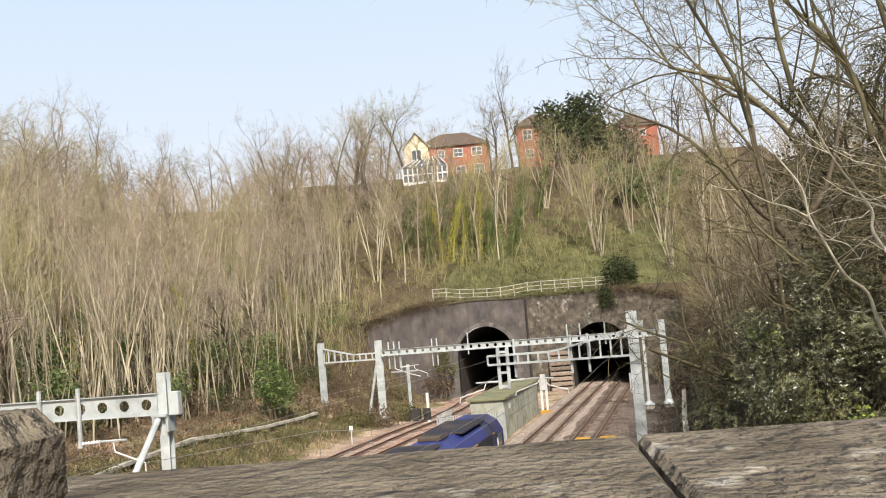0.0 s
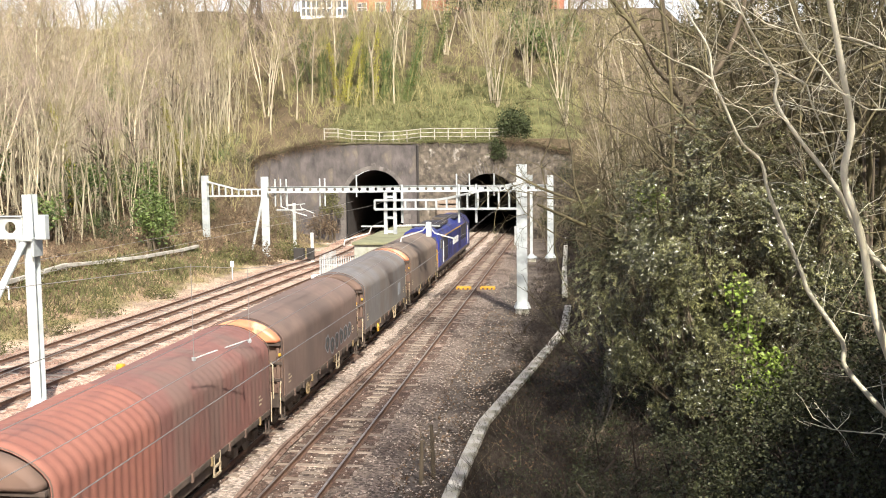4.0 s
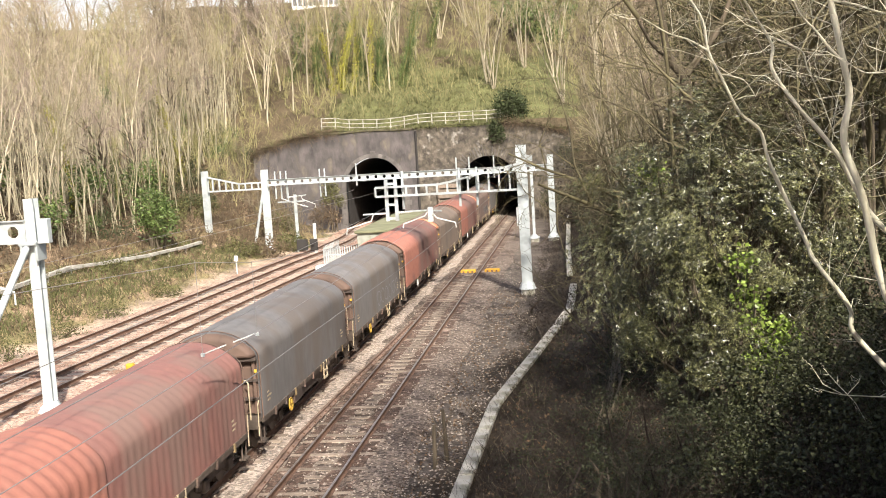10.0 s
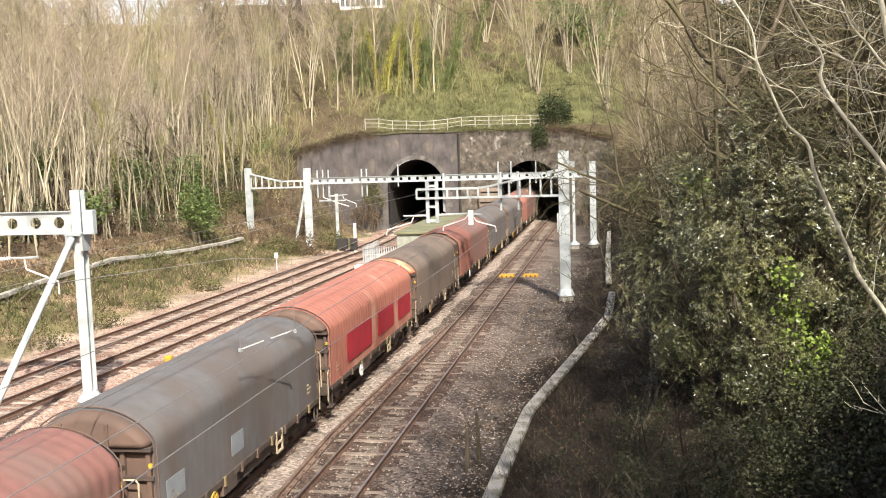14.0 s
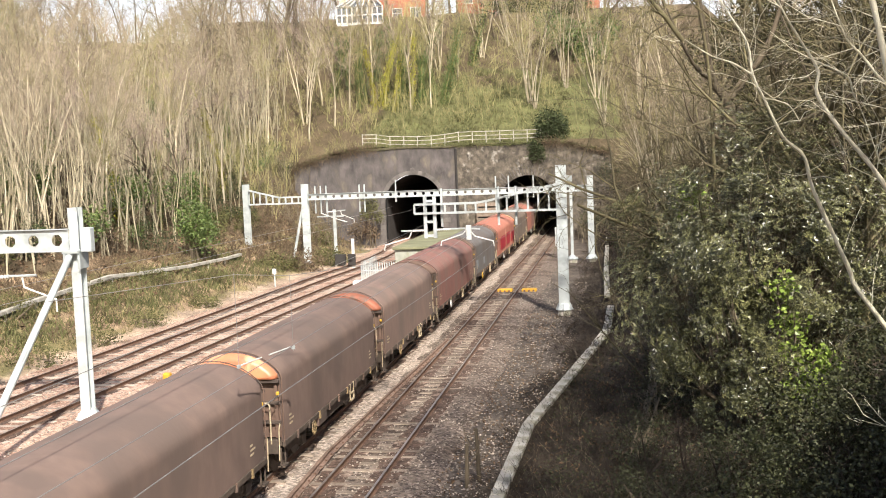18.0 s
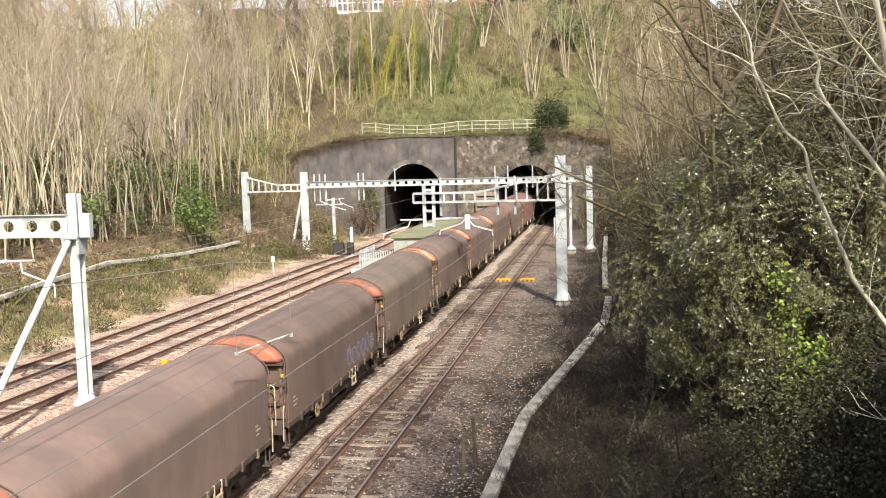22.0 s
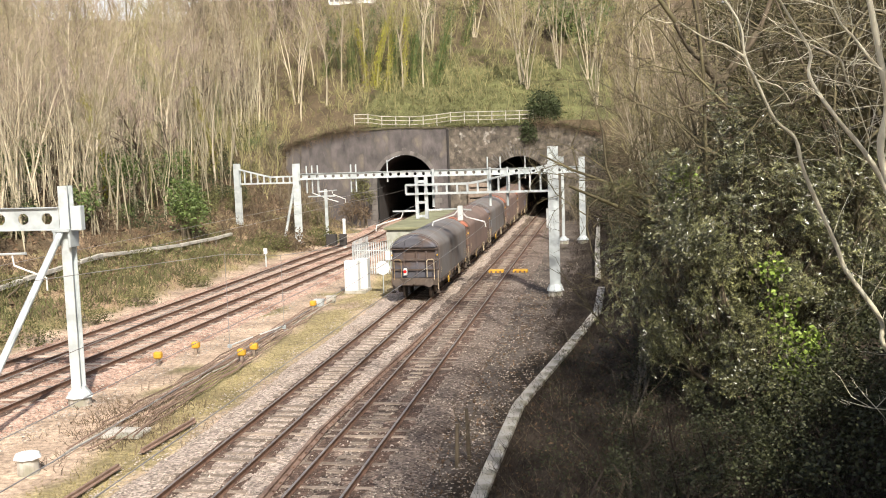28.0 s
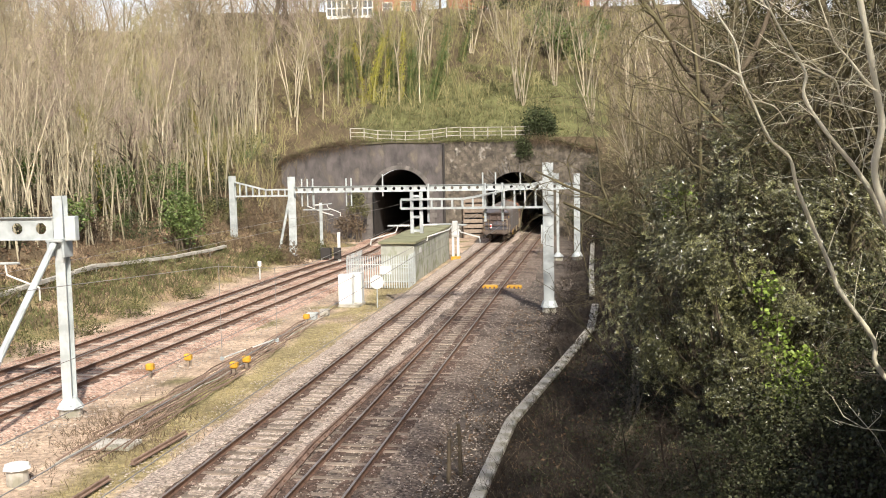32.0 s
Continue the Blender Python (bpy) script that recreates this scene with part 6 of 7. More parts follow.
limb(oak, [(9.5, 34, 2.4), (9.3, 34, 6.5), (9.07, 34, 9.84), (8.92, 34, 10.65), (8.47, 34, 11.26), (8.32, 34, 12.46), (8.13, 34, 13.65), (8.0, 34, 15.5)], 0.24, 0.06, M_BARKD, 40, 7, tl=1.6, name="trunk")
limb(oak, [(9.02, 34, 10.65), (9.42, 34, 11.13), (10.22, 34, 12.2), (10.8, 34, 13.8), (11, 34, 15.2)], 0.14, 0.03, M_BARKD, 40, 8, tl=1.6)
limb(oak, [(8.6, 34, 11.2), (7.9, 33.5, 11.6), (7.3, 33, 12.4), (6.8, 33, 13.6)], 0.08, 0.02, M_BARKD, 34, 9, tl=1.5)
limb(oak, [(9.2, 34, 8.5), (8.5, 33.5, 9.4), (7.6, 33, 9.9), (7.2, 32.6, 10.9)], 0.07, 0.015, M_BARKD, 30, 10, tl=1.1)
limb(oak, [(9.3, 34, 9.2), (11, 33, 9.8), (12.6, 32, 10.8), (13.6, 31, 12.5)], 0.1, 0.02, M_BARKD, 34, 11, tl=1.5)
# Upper heads added mostly above the view to throw shade on the tracks.
crown(oak, (8.13, 34, 13.6), (-0.55, -0.25, 0.8), 8.0, 411, (13, 7))
crown(oak, (6.8, 33, 13.5), (-0.3, -0.1, 1), 6.5, 412, (12, 7))
crown(oak, (8.0, 34, 15.4), (-0.1, 0.1, 1), 7.5, 413, (13, 7))
crown(oak, (11, 34, 15.1), (0.2, 0.0, 1), 7.0, 414, (13, 7))
crown(oak, (13.6, 31, 12.4), (0.3, -0.2, 1), 6.5, 415, (12, 7))
pale = thing("slender_tree", pose(0, 0, 0), "slender pale-barked tree rising through the thicket", "tree")
crown(pale, (7.5, 33, 17.3), (-0.2, -0.1, 1), 5.0, 416, (10, 6))
limb(pale, [(8.5, 33, 2.0), (8.3, 33, 6), (8.21, 33, 10.03), (8.12, 33, 11.58), (7.94, 33, 13.0), (7.75, 33, 14.2), (7.5, 33, 17.5)], 0.075, 0.025, M_BARKM, 40, 12, tl=1.4, name="trunk")

# unseen trees added beside and behind the bridge to shade the slope
rngs = random.Random(5)
for k in range(14):
    y = rngs.uniform(6, 30)
    x = 0.47 * y + 12.5 + abs(rngs.gauss(0, 1)) * 6
    plant("dark", rngs.randrange(3), x, y, rngs.uniform(1.0, 1.3), rngs.uniform(0, 360))
for k, (x, y, s) in enumerate(((14.5, 22.5, 1.7), (12.6, 18.0, 1.6), (10.6, 14.6, 1.5), (9.4, 11.6, 1.4), (11.6, 16.4, 1.7))):
    zz = ground_z(x, y)
    leafy("holly_tree", "dense evergreen tree added out of view to shade the slope", [(x, y, zz + 3 * s, s), (x + .8, y, zz + 1.6 * s, s), (x - .6, y + .5, zz + 2.2 * s, s * .9)], 1900, 0.24, M_LEAFD, 40 + k)


# Sun-blocking evergreens added outside the view to darken the lower slope.
for k, (x, y, z, r) in enumerate(((11.5, 14.0, 8.2, 2.4), (10.0, 11.6, 7.6, 2.1), (13.4, 15.6, 8.8, 2.5), (9.0, 9.0, 6.8, 1.9), (14.8, 19.0, 8.0, 2.4), (12.6, 11.5, 8.6, 2.2))):
    leafy("evergreen_oak", "tall dense evergreen added out of view to cast shade", [(x, y, z, r), (x + r * .7, y + .5, z + .8, r * .8), (x - r * .5, y - .6, z - 1.1, r * .8), (x + .3, y + r * .6, z - 1.8, r * .8), (x - .4, y - r * .5, z - 2.6, r * .8)], 3600, 0.32, M_LEAFO, 60 + k, stems=6, shell=0.2)


# ---- loose ballast stones ----
def stones():
    rng = random.Random(33)
    vs, fs = [], []
    def put(x, y, z, r):
        o = len(vs)
        for d in ((1, 0, 0), (0, 1, 0), (-1, 0, 0), (0, -1, 0), (0, 0, 1)):
            k = r * rng.uniform(0.6, 1.3)
            vs.append((x + d[0] * k, y + d[1] * k, z + d[2] * k * 0.8))
        fs.extend(((o, o + 1, o + 4), (o + 1, o + 2, o + 4), (o + 2, o + 3, o + 4), (o + 3, o, o + 4)))
    for k in range(15000):
        y = 23 + 50 * rng.random() ** 1.7
        u = rng.uniform(-3.4, 8.6)
        put(track_x(y) + u, y, (0.1 if -2.2 < u < 5.6 else 0.02) + rng.uniform(0, .03), rng.uniform(0.02, 0.048))
    for k in range(6000):
        y = 30 + 45 * rng.random() ** 1.5
        put(left_x(y) + rng.uniform(-4, 5.5), y, 0.1, rng.uniform(0.03, 0.065))
    tagged(part("loose_stones", (vs, fs), M_STONE), "loose pale ballast stones", "stones", kind="stuff")


stones()


# ivy added as dark backing behind the bush, and shade-coloured growth beside the trough
leafy("ivy_mass", "ivy leaves added in bare crowns as dark backing", lumps([(13, 37, 10.5, 2.2), (16, 40, 12.5, 2.6), (12, 42, 8.5, 2.0), (18, 36, 9.5, 2.6), (15, 33, 7.0, 2.2), (20, 42, 14, 2.8), (13.5, 34, 13.5, 1.6), (11.5, 38, 12, 1.8), (14.5, 39, 8.5, 2.4), (17.5, 39, 11, 2.4), (12.5, 40, 14, 1.8), (17, 37, 14.5, 2.0), (20.5, 39, 11, 2.4), (10.8, 36.5, 9.2, 1.5), (10.6, 37, 13.5, 1.5), (11.6, 36, 15.6, 1.6), (13, 37, 16.2, 1.8), (10.2, 38.5, 11.5, 1.3), (15.2, 37, 17, 1.9), (9.6, 37.5, 12.6, 1.1)], 210, 71), 14500, 0.12, M_IVYM, 71, stems=12, shell=0.1)
leafy("spilt_bramble", "bramble coloured dark for shade, spilling over the cess to the mast", lumps([(4.2, 46, .1, .9), (5.2, 49, .2, 1.1), (6.2, 52, .2, 1.2), (5.6, 45, .1, 1.0), (6.8, 48, .3, 1.2), (7.4, 55, .2, 1.2), (4.6, 42, .0, .7), (6.4, 57, .1, .9)], 70, 73), 2600, 0.09, M_BRAMBLE_SHADE, 73, stems=6, shell=0.05)
leafy("low_ivy", "low ivy and brambles beside the trough, shade in their colour", [(4.6, 27, 0.3, 1.0), (5.4, 30, 0.4, 1.1), (6.8, 33.5, 0.6, 1.4), (4.0, 24.5, 0.3, 1.0), (7.8, 37, 0.8, 1.4), (8.8, 41, 0.9, 1.5), (9.6, 46, 1.1, 1.6), (5.2, 22.5, 0.5, 1.0), (10.8, 52, 1.3, 1.6), (11.8, 60, 1.6, 1.8)], 9000, 0.075, M_IVY_SHADE, 72, stems=10, shell=0.2, aspect=0.7)

for k, (x, y, r) in enumerate(((-20.2, 47.5, 1.1), (-19.2, 53, 1.0), (-18.4, 59, 0.9), (-16.9, 66.5, 0.8), (-22.4, 61, 1.2), (-21, 69, 1.0), (-18.2, 74, 0.9), (-24.5, 54, 1.3))):
    z = ground_z(x, y)
    leafy("low_shrub", "low olive-green shrub on the grassy bank", [(x, y, z + r * .4, r), (x + r * .8, y + .4, z + r * .2, r * .7), (x - r * .6, y - .5, z + r * .2, r * .6)], 420, 0.13, M_LEAFO, 80 + k, stems=2, shell=0.3)
for k, (x, y, r, h) in enumerate(((-15.2, 84.5, 1.4, 0.9), (-13.2, 86.5, 1.3, 0.9), (-17.2, 88.5, 1.5, 1.1), (-11.6, 91, 1.1, 0.8), (-14.8, 93.5, 1.5, 1.4), (-17.6, 99, 2.0, 2.6), (-14.2, 103, 1.5, 1.6), (-18.8, 106, 2.2, 4.2), (-10.2, 108.5, 1.2, 2.2), (-9.2, 109.5, 0.9, 4.6))):
    leafy("scrub_bush", "brown-green scrub bush beside the line", [(x, y, h, r), (x + r * .8, y + .5, h * .7, r * .7), (x - r * .7, y - .4, h * .8, r * .7)], 520, 0.2, (M_LEAFO, M_BRAMBLE, M_BRAMBLE)[k % 3], 95 + k, stems=4, shell=0.25)
for k, (x, y, r, h) in enumerate(((14.2, 101, 1.6, 2.2), (15.4, 106, 1.9, 3.6), (14.0, 109.5, 1.2, 2.2), (13.2, 93, 1.3, 1.6), (16.4, 110.5, 1.6, 7.0))):
    leafy("scrub_bush", "dark tangled scrub beside the portal", [(x, y, h, r), (x + r * .8, y + .5, h * .7, r * .7)], 420, 0.2, M_BRAMBLE_SHADE if k % 2 else M_IVY_SHADE, 120 + k, stems=4, shell=0.25)
# Dark-leaved bushes stand in for scrub lying in tree shade.
for k, (x, y, r) in enumerate(((11.4, 62, 1.2), (11.9, 66, 1.4), (12.6, 70, 1.5), (13.0, 74.5, 1.6), (13.6, 79, 1.7), (14.2, 84, 1.8), (14.8, 89, 1.8), (15.4, 94, 1.9), (12.2, 58, 1.5), (13.8, 65, 2.0), (15.0, 76, 2.2), (16.2, 86, 2.3))):
    z = ground_z(x, y)
    leafy("ivied_thicket", "dark bushes standing in for shaded scrub at the slope foot", [(x, y, z + r * .7, r), (x + r * .8, y + .8, z + r * 1.5, r * .9), (x - r * .3, y - .7, z + r * .4, r * .6), (x + r * .4, y + .3, z + r * 2.3, r * .7)], 900, 0.13, (M_IVY_SHADE, M_BRAMBLE_SHADE, M_CONIFER)[k % 3], 300 + k, stems=5, shell=0.2)
for x, y, sc, k in ((12.5, 31.5, 1.1, 0), (9.3, 36.5, 1.5, 1), (11.6, 37.5, 1.6, 2), (10.6, 34.2, 1.45, 0), (14.2, 33.5, 1.5, 1), (11.4, 35.5, 1.1, 2), (13.2, 38, 1.1, 1), (16.2, 36, 1.6, 0), (15.4, 31, 1.45, 2), (13.0, 41, 0.95, 0), (18.5, 33.5, 1.6, 2)):
    plant("dark", k, x, y, sc, 40 * k + 11 * y)
for x, y, sc, k in ((14, 36.5, 1.8, 0), (17, 38.5, 1.9, 1), (20, 40, 2.0, 2), (12.5, 41, 1.6, 1), (16, 33, 1.7, 2), (21.5, 35.5, 1.9, 0), (18.8, 30.5, 1.8, 1), (15.0, 44, 1.8, 0), (18.5, 46, 1.9, 2), (23.5, 44, 2.0, 1)):
    plant("dark", k, x, y, sc, 70 * k + 23 * y)
brush("near_brambles", "tangled brambles coloured dark for shade beside the pale trough", spots_in(41, 1100, right_bank(-1.2, 6.0, 19, 38)), 0.7, 0.007, M_BRAMBLE_SHADE, 41, per=7, lean=1.1)
brush("pale_stalks", "dead pale stalks in the brambles", spots_in(42, 160, right_bank(-0.5, 7.0, 19, 36)), 1.1, 0.006, M_TWIG, 42, per=3, lean=0.7)


def litter(name, label, n, fn, size, material, seed, lift=0.03):
    """Fallen leaves and low rosettes lying on the soil."""
    rng = random.Random(seed)
    pts = [Vector((x, y, ground_z(x, y) + lift + rng.random() * lift)) for x, y in spots_in(seed, n, fn)]
    tagged(part(name, leaves(pts, size, rng, 3, lift, 0.6), material), label, "leaves", kind="stuff")


M_FALLEN = mat("fallen_leaves", (0.19, 0.125, 0.075), (0.09, 0.06, 0.04), 0.8, 0.85, island=0.6)
litter("fallen_leaves", "brown fallen leaves under the near trees", 3000, right_bank(-0.6, 8, 19, 44), 0.1, M_FALLEN, 43)
litter("creeping_ivy", "ivy coloured dark for shade, creeping over the soil", 3600, right_bank(0.4, 8, 19, 46), 0.085, M_IVY_SHADE, 44, 0.12)
litter("cess_litter", "brown leaves strewn along the cess", 1500, lambda r: (lambda y: (track_x(y) + r.uniform(5.2, 7.4), y))(20 + 40 * r.random() ** 1.5), 0.08, M_FALLEN, 45)
litter("bank_litter", "brown leaves over the wooded bank", 5000, left_bank(3, 26, 42, 112), 0.24, M_FALLEN, 46, 0.08)
# Tall trees added by the bridge so their crowns shade cess and track.
for k, (x, y, sc) in enumerate(((6.2, 5.6, 1.0), (7.6, 8.2, 0.98), (5.4, 2.2, 1.0), (8.2, 2.6, 1.05), (7.0, -1.5, 1.1), (9.6, 6.0, 1.05))):
    plant("tall", k, x, y, sc, 77 * k)
leafy("bramble_patch", "low bramble and ivy patch coloured dark for shade", lumps([(3.6, 21.5, 0.3, 1.2), (5.6, 22.5, 0.6, 1.5), (4.4, 24.5, 0.3, 1.3), (6.6, 26, 0.7, 1.5), (5.4, 28, 0.4, 1.2), (7.6, 23.5, 1.2, 1.5), (3.2, 26, 0.1, 0.9)], 60, 91), 5200, 0.075, M_IVY_SHADE, 91, shell=0.05, stems=8, aspect=0.5)
for x, y, h, dx in ((-0.02, 27.7, 1.2, 0.04), (0.34, 28.2, 1.5, -0.05)):
    st = thing("dead_stump", pose(x, y, 0.0), "grey dead stump in the cess", "stump")
    part("trunk", tube([(0, 0, -0.2), (dx * .5, 0, h * .5), (dx, 0.03, h)], [0.075, 0.06, 0.05], 7), M_BARKD, st)
    limb(st, [(dx * .4, 0, h * .4), (0.3 * (1 if dx > 0 else -1), .1, h * .75), (0.45 * (1 if dx > 0 else -1), .2, h * 1.1)], 0.02, 0.006, M_BARKD, 8, 3, tl=0.35)
thicket("portal_side_scrub", "bare twiggy scrub against the portal wall", spots_in(26, 110, lambda r: (r.choice((r.uniform(-20, -12.5), r.uniform(12.6, 17.5))), r.uniform(100, 111.3))), 3.4, M_TWIG, 26)


def understorey():
    """Ivy, laurel and holly bushes low in the wood, each its own bush."""
    rng = random.Random(55)
    for k in range(80):
        y = rng.uniform(50, 112)
        d = 8.5 + abs(rng.gauss(0, 1)) * 7
        x = left_x(min(y, 100)) - 4.8 - d
        if x > -17 and y > 105:
            continue
        r = rng.uniform(0.6, 1.4)
        z = ground_z(x, y)
        m = (M_LEAFB, M_LEAFO, M_CONIFER, M_BRAMBLE, M_LEAFO)[k % 5]
        leafy("wood_shrub", "brown leafless shrub low in the wood" if k % 5 == 3 else "green evergreen shrub low in the wood", [(x, y, z + r * .7, r), (x + r * .9, y, z + r * 1.3 * rng.uniform(.6, 1.3), r * .7), (x - r * .9, y + .4, z + r * .5, r * .7)], 300, 0.17, m, 200 + k, stems=2, shell=0.05)


understorey()


# ---- the train ----
PLAIN, RIBBED = 12.7, 14.6            # lengths over buffers of the plain and the ribbed wagons
HOODS = {
    "brown": mat("brown_hood", (0.215, 0.152, 0.127), (0.18, 0.128, 0.108), 3.0, 0.75, bump=0.1, bscale=9, c3=(0.155, 0.115, 0.098), c3scale=0.45, c3amt=0.3, vary=0.14, stretch=(1, 1, 0.5)),
    "olive": mat("olive_hood", (0.215, 0.167, 0.132), (0.18, 0.138, 0.112), 3.0, 0.75, bump=0.1, bscale=9, c3=(0.15, 0.122, 0.10), c3scale=0.45, c3amt=0.3, vary=0.1, stretch=(1, 1, 0.5)),
    "grey": mat("grey_hood", (0.19, 0.18, 0.176), (0.148, 0.14, 0.138), 3.0, 0.6, bump=0.1, bscale=9, c3=(0.155, 0.132, 0.118), c3scale=0.5, c3amt=0.4, vary=0.12, stretch=(1, 1, 0.5)),
    "red": mat("faded_red_hood", (0.255, 0.125, 0.105), (0.20, 0.10, 0.085), 3.0, 0.65, bump=0.1, bscale=9, c3=(0.20, 0.125, 0.105), c3scale=0.5, c3amt=0.4, vary=0.12, stretch=(1, 1, 0.5)),
    "bright": mat("orange_red_hood", (0.46, 0.19, 0.135), (0.37, 0.145, 0.105), 3.0, 0.6, bump=0.1, bscale=9, c3=(0.52, 0.29, 0.21), c3scale=0.7, c3amt=0.1, stretch=(1, 1, 0.5)),
}
M_ENDO = mat("orange_end", (0.62, 0.25, 0.125), (0.42, 0.145, 0.08), 2.0, 0.42, c3=(0.68, 0.42, 0.25), c3scale=1.6, c3amt=0.2, vary=0.2, spec=0.5)
M_HOODR = mat("brighter_red_hood", (0.34, 0.15, 0.112), (0.28, 0.12, 0.092), 3.0, 0.6, bump=0.1, bscale=9, c3=(0.22, 0.11, 0.09), c3scale=0.6, c3amt=0.3, vary=0.2)
M_ENDT = mat("dark_bluish_end", (0.105, 0.105, 0.125), (0.05, 0.05, 0.058), 0.9, 0.55, c3=(0.09, 0.065, 0.055), c3scale=0.8)
M_ENDR = mat("rust_red_end", (0.42, 0.155, 0.09), (0.27, 0.10, 0.065), 2.0, 0.55, c3=(0.16, 0.10, 0.08), c3scale=1.3, c3amt=0.3, vary=0.2)
M_ENDB = mat("brown_end", (0.17, 0.11, 0.085), (0.11, 0.075, 0.06), 1.0, 0.75, c3=(0.09, 0.07, 0.06), c3scale=0.7)
M_RIM = mat("dark_hood_rim", (0.10, 0.075, 0.062), (0.06, 0.048, 0.042), 3, 0.8)
M_CREAMRAIL = mat("cream_grab_rail", (0.58, 0.50, 0.36), (0.36, 0.28, 0.18), 4, 0.7)
M_BRAKEY = mat("dirty_yellow_wheel", (0.55, 0.35, 0.05), (0.34, 0.21, 0.05), 4, 0.7)
M_FADED = mat("pale_painted_patch", (0.30, 0.33, 0.35), (0.24, 0.26, 0.28), 3, 0.7)
M_ENDG = mat("bluish_end", (0.20, 0.205, 0.24), (0.11, 0.108, 0.12), 0.9, 0.5, c3=(0.09, 0.072, 0.066), c3scale=0.8)
M_FRAME = mat("wagon_underframe", (0.12, 0.092, 0.074), (0.06, 0.048, 0.04), 3, 0.85, bump=0.2)
M_WHEEL = mat("wheel_steel", (0.16, 0.13, 0.11), (0.09, 0.075, 0.065), 3, 0.6, 0.4)
M_HANDRAIL = mat("dirty_yellow_rail", (0.30, 0.22, 0.11), (0.17, 0.125, 0.075), 3, 0.7)
M_PATCH = mat("crimson_patch", (0.42, 0.03, 0.045), (0.33, 0.025, 0.04), 1.5, 0.55)
M_SPRAY = mat("spray_paint", (0.33, 0.33, 0.34), (0.22, 0.22, 0.23), 4, 0.7)
M_SPRAYP = mat("purple_spray_paint", (0.10, 0.075, 0.14), (0.30, 0.28, 0.30), 5, 0.7)
M_SPRAYD = mat("dark_spray_paint", (0.06, 0.065, 0.065), (0.10, 0.10, 0.10), 5, 0.7)


def hood_profile(grow=0.0, w=1.36, z0=1.06, sh=2.98, top=3.64):
    """Upright sides, a tight shoulder and a segmental roof."""
    w, top = w + grow, top + grow
    rise = top - sh
    r = (w * w + rise * rise) / (2 * rise)
    a0 = math.asin(w / r)
    roof = [(r * math.sin(a0 * k / 7), top - r + r * math.cos(a0 * k / 7)) for k in range(-6, 7)]
    return [(-w, z0), (-w, sh - 0.2), (-w + 0.008, sh - 0.09), (-w + 0.045, sh + 0.03)] + roof + [(w - 0.045, sh + 0.03), (w - 0.008, sh - 0.09), (w, sh - 0.2), (w, z0)]


def hood_mesh(y0, y1, rib=0.0, grow=0.0):
    """Round-topped hood; rib is the height of its hoops, grow widens it over another hood."""
    n = 4 * int((y1 - y0) / 0.34) if rib else 36
    vs, fs = [], []
    for k in range(n + 1):
        y = y0 + (y1 - y0) * k / n
        g = grow + (rib * (0, 0.5, 1, 0.5)[k % 4] if rib else 0.006 * noise.noise((y * 1.3, 4.0, 0)))
        if k == 0 or k == n:
            g = grow - 0.05
        p = hood_profile(g)
        vs += [(x, y, z) for x, z in p]
    m = len(p)
    for j in range(n):
        for i in range(m - 1):
            fs.append((j * m + i, (j + 1) * m + i, (j + 1) * m + i + 1, j * m + i + 1))
    return vs, fs


def wheel_mesh():
    bm = bmesh.new()
    rot = Matrix.Rotation(math.pi / 2, 4, "Y")
    bmesh.ops.create_cone(bm, cap_ends=True, segments=20, radius1=0.46, radius2=0.46, depth=0.13, matrix=rot)
    bmesh.ops.create_cone(bm, cap_ends=True, segments=20, radius1=0.50, radius2=0.50, depth=0.03, matrix=Matrix.Translation((-0.06, 0, 0)) @ rot)
    bmesh.ops.create_cone(bm, cap_ends=True, segments=10, radius1=0.14, radius2=0.10, depth=0.2, matrix=Matrix.Translation((0.08, 0, 0)) @ rot)
    me = bpy.data.meshes.new("wheel")
    bm.to_mesh(me)
    bm.free()
    me.materials.append(M_WHEEL)
    return me


WHEEL = wheel_mesh()
RAILTOP = 0.285


def bogie(parent, yc):
    b = part("bogie", boxes((-1.05, -1.35, 0.42, -0.93, 1.35, 0.72), (0.93, -1.35, 0.42, 1.05, 1.35, 0.72), (-0.95, -0.2, 0.5, 0.95, 0.2, 0.8), bevel=0.03), M_FRAME, parent, m=pose(0, yc, 0))
    for y in (-0.9, 0.9):
        for s in (-1, 1):
            part("wheel", WHEEL, None, b, m=pose(s * 0.75, y, 0.46, 0, 0, 0 if s > 0 else 180))
            part("axle_box", boxes((s * 1.0 - 0.13, y - 0.17, 0.3, s * 1.0 + 0.13, y + 0.17, 0.62), bevel=0.03), M_FRAME, b)
        for s in (-1, 1):
            part("spring", tube([(s * 1.02, y - 0.3, 0.42), (s * 1.02, y - 0.3, 0.7)], 0.07, 7), M_FRAME, b)
    return b


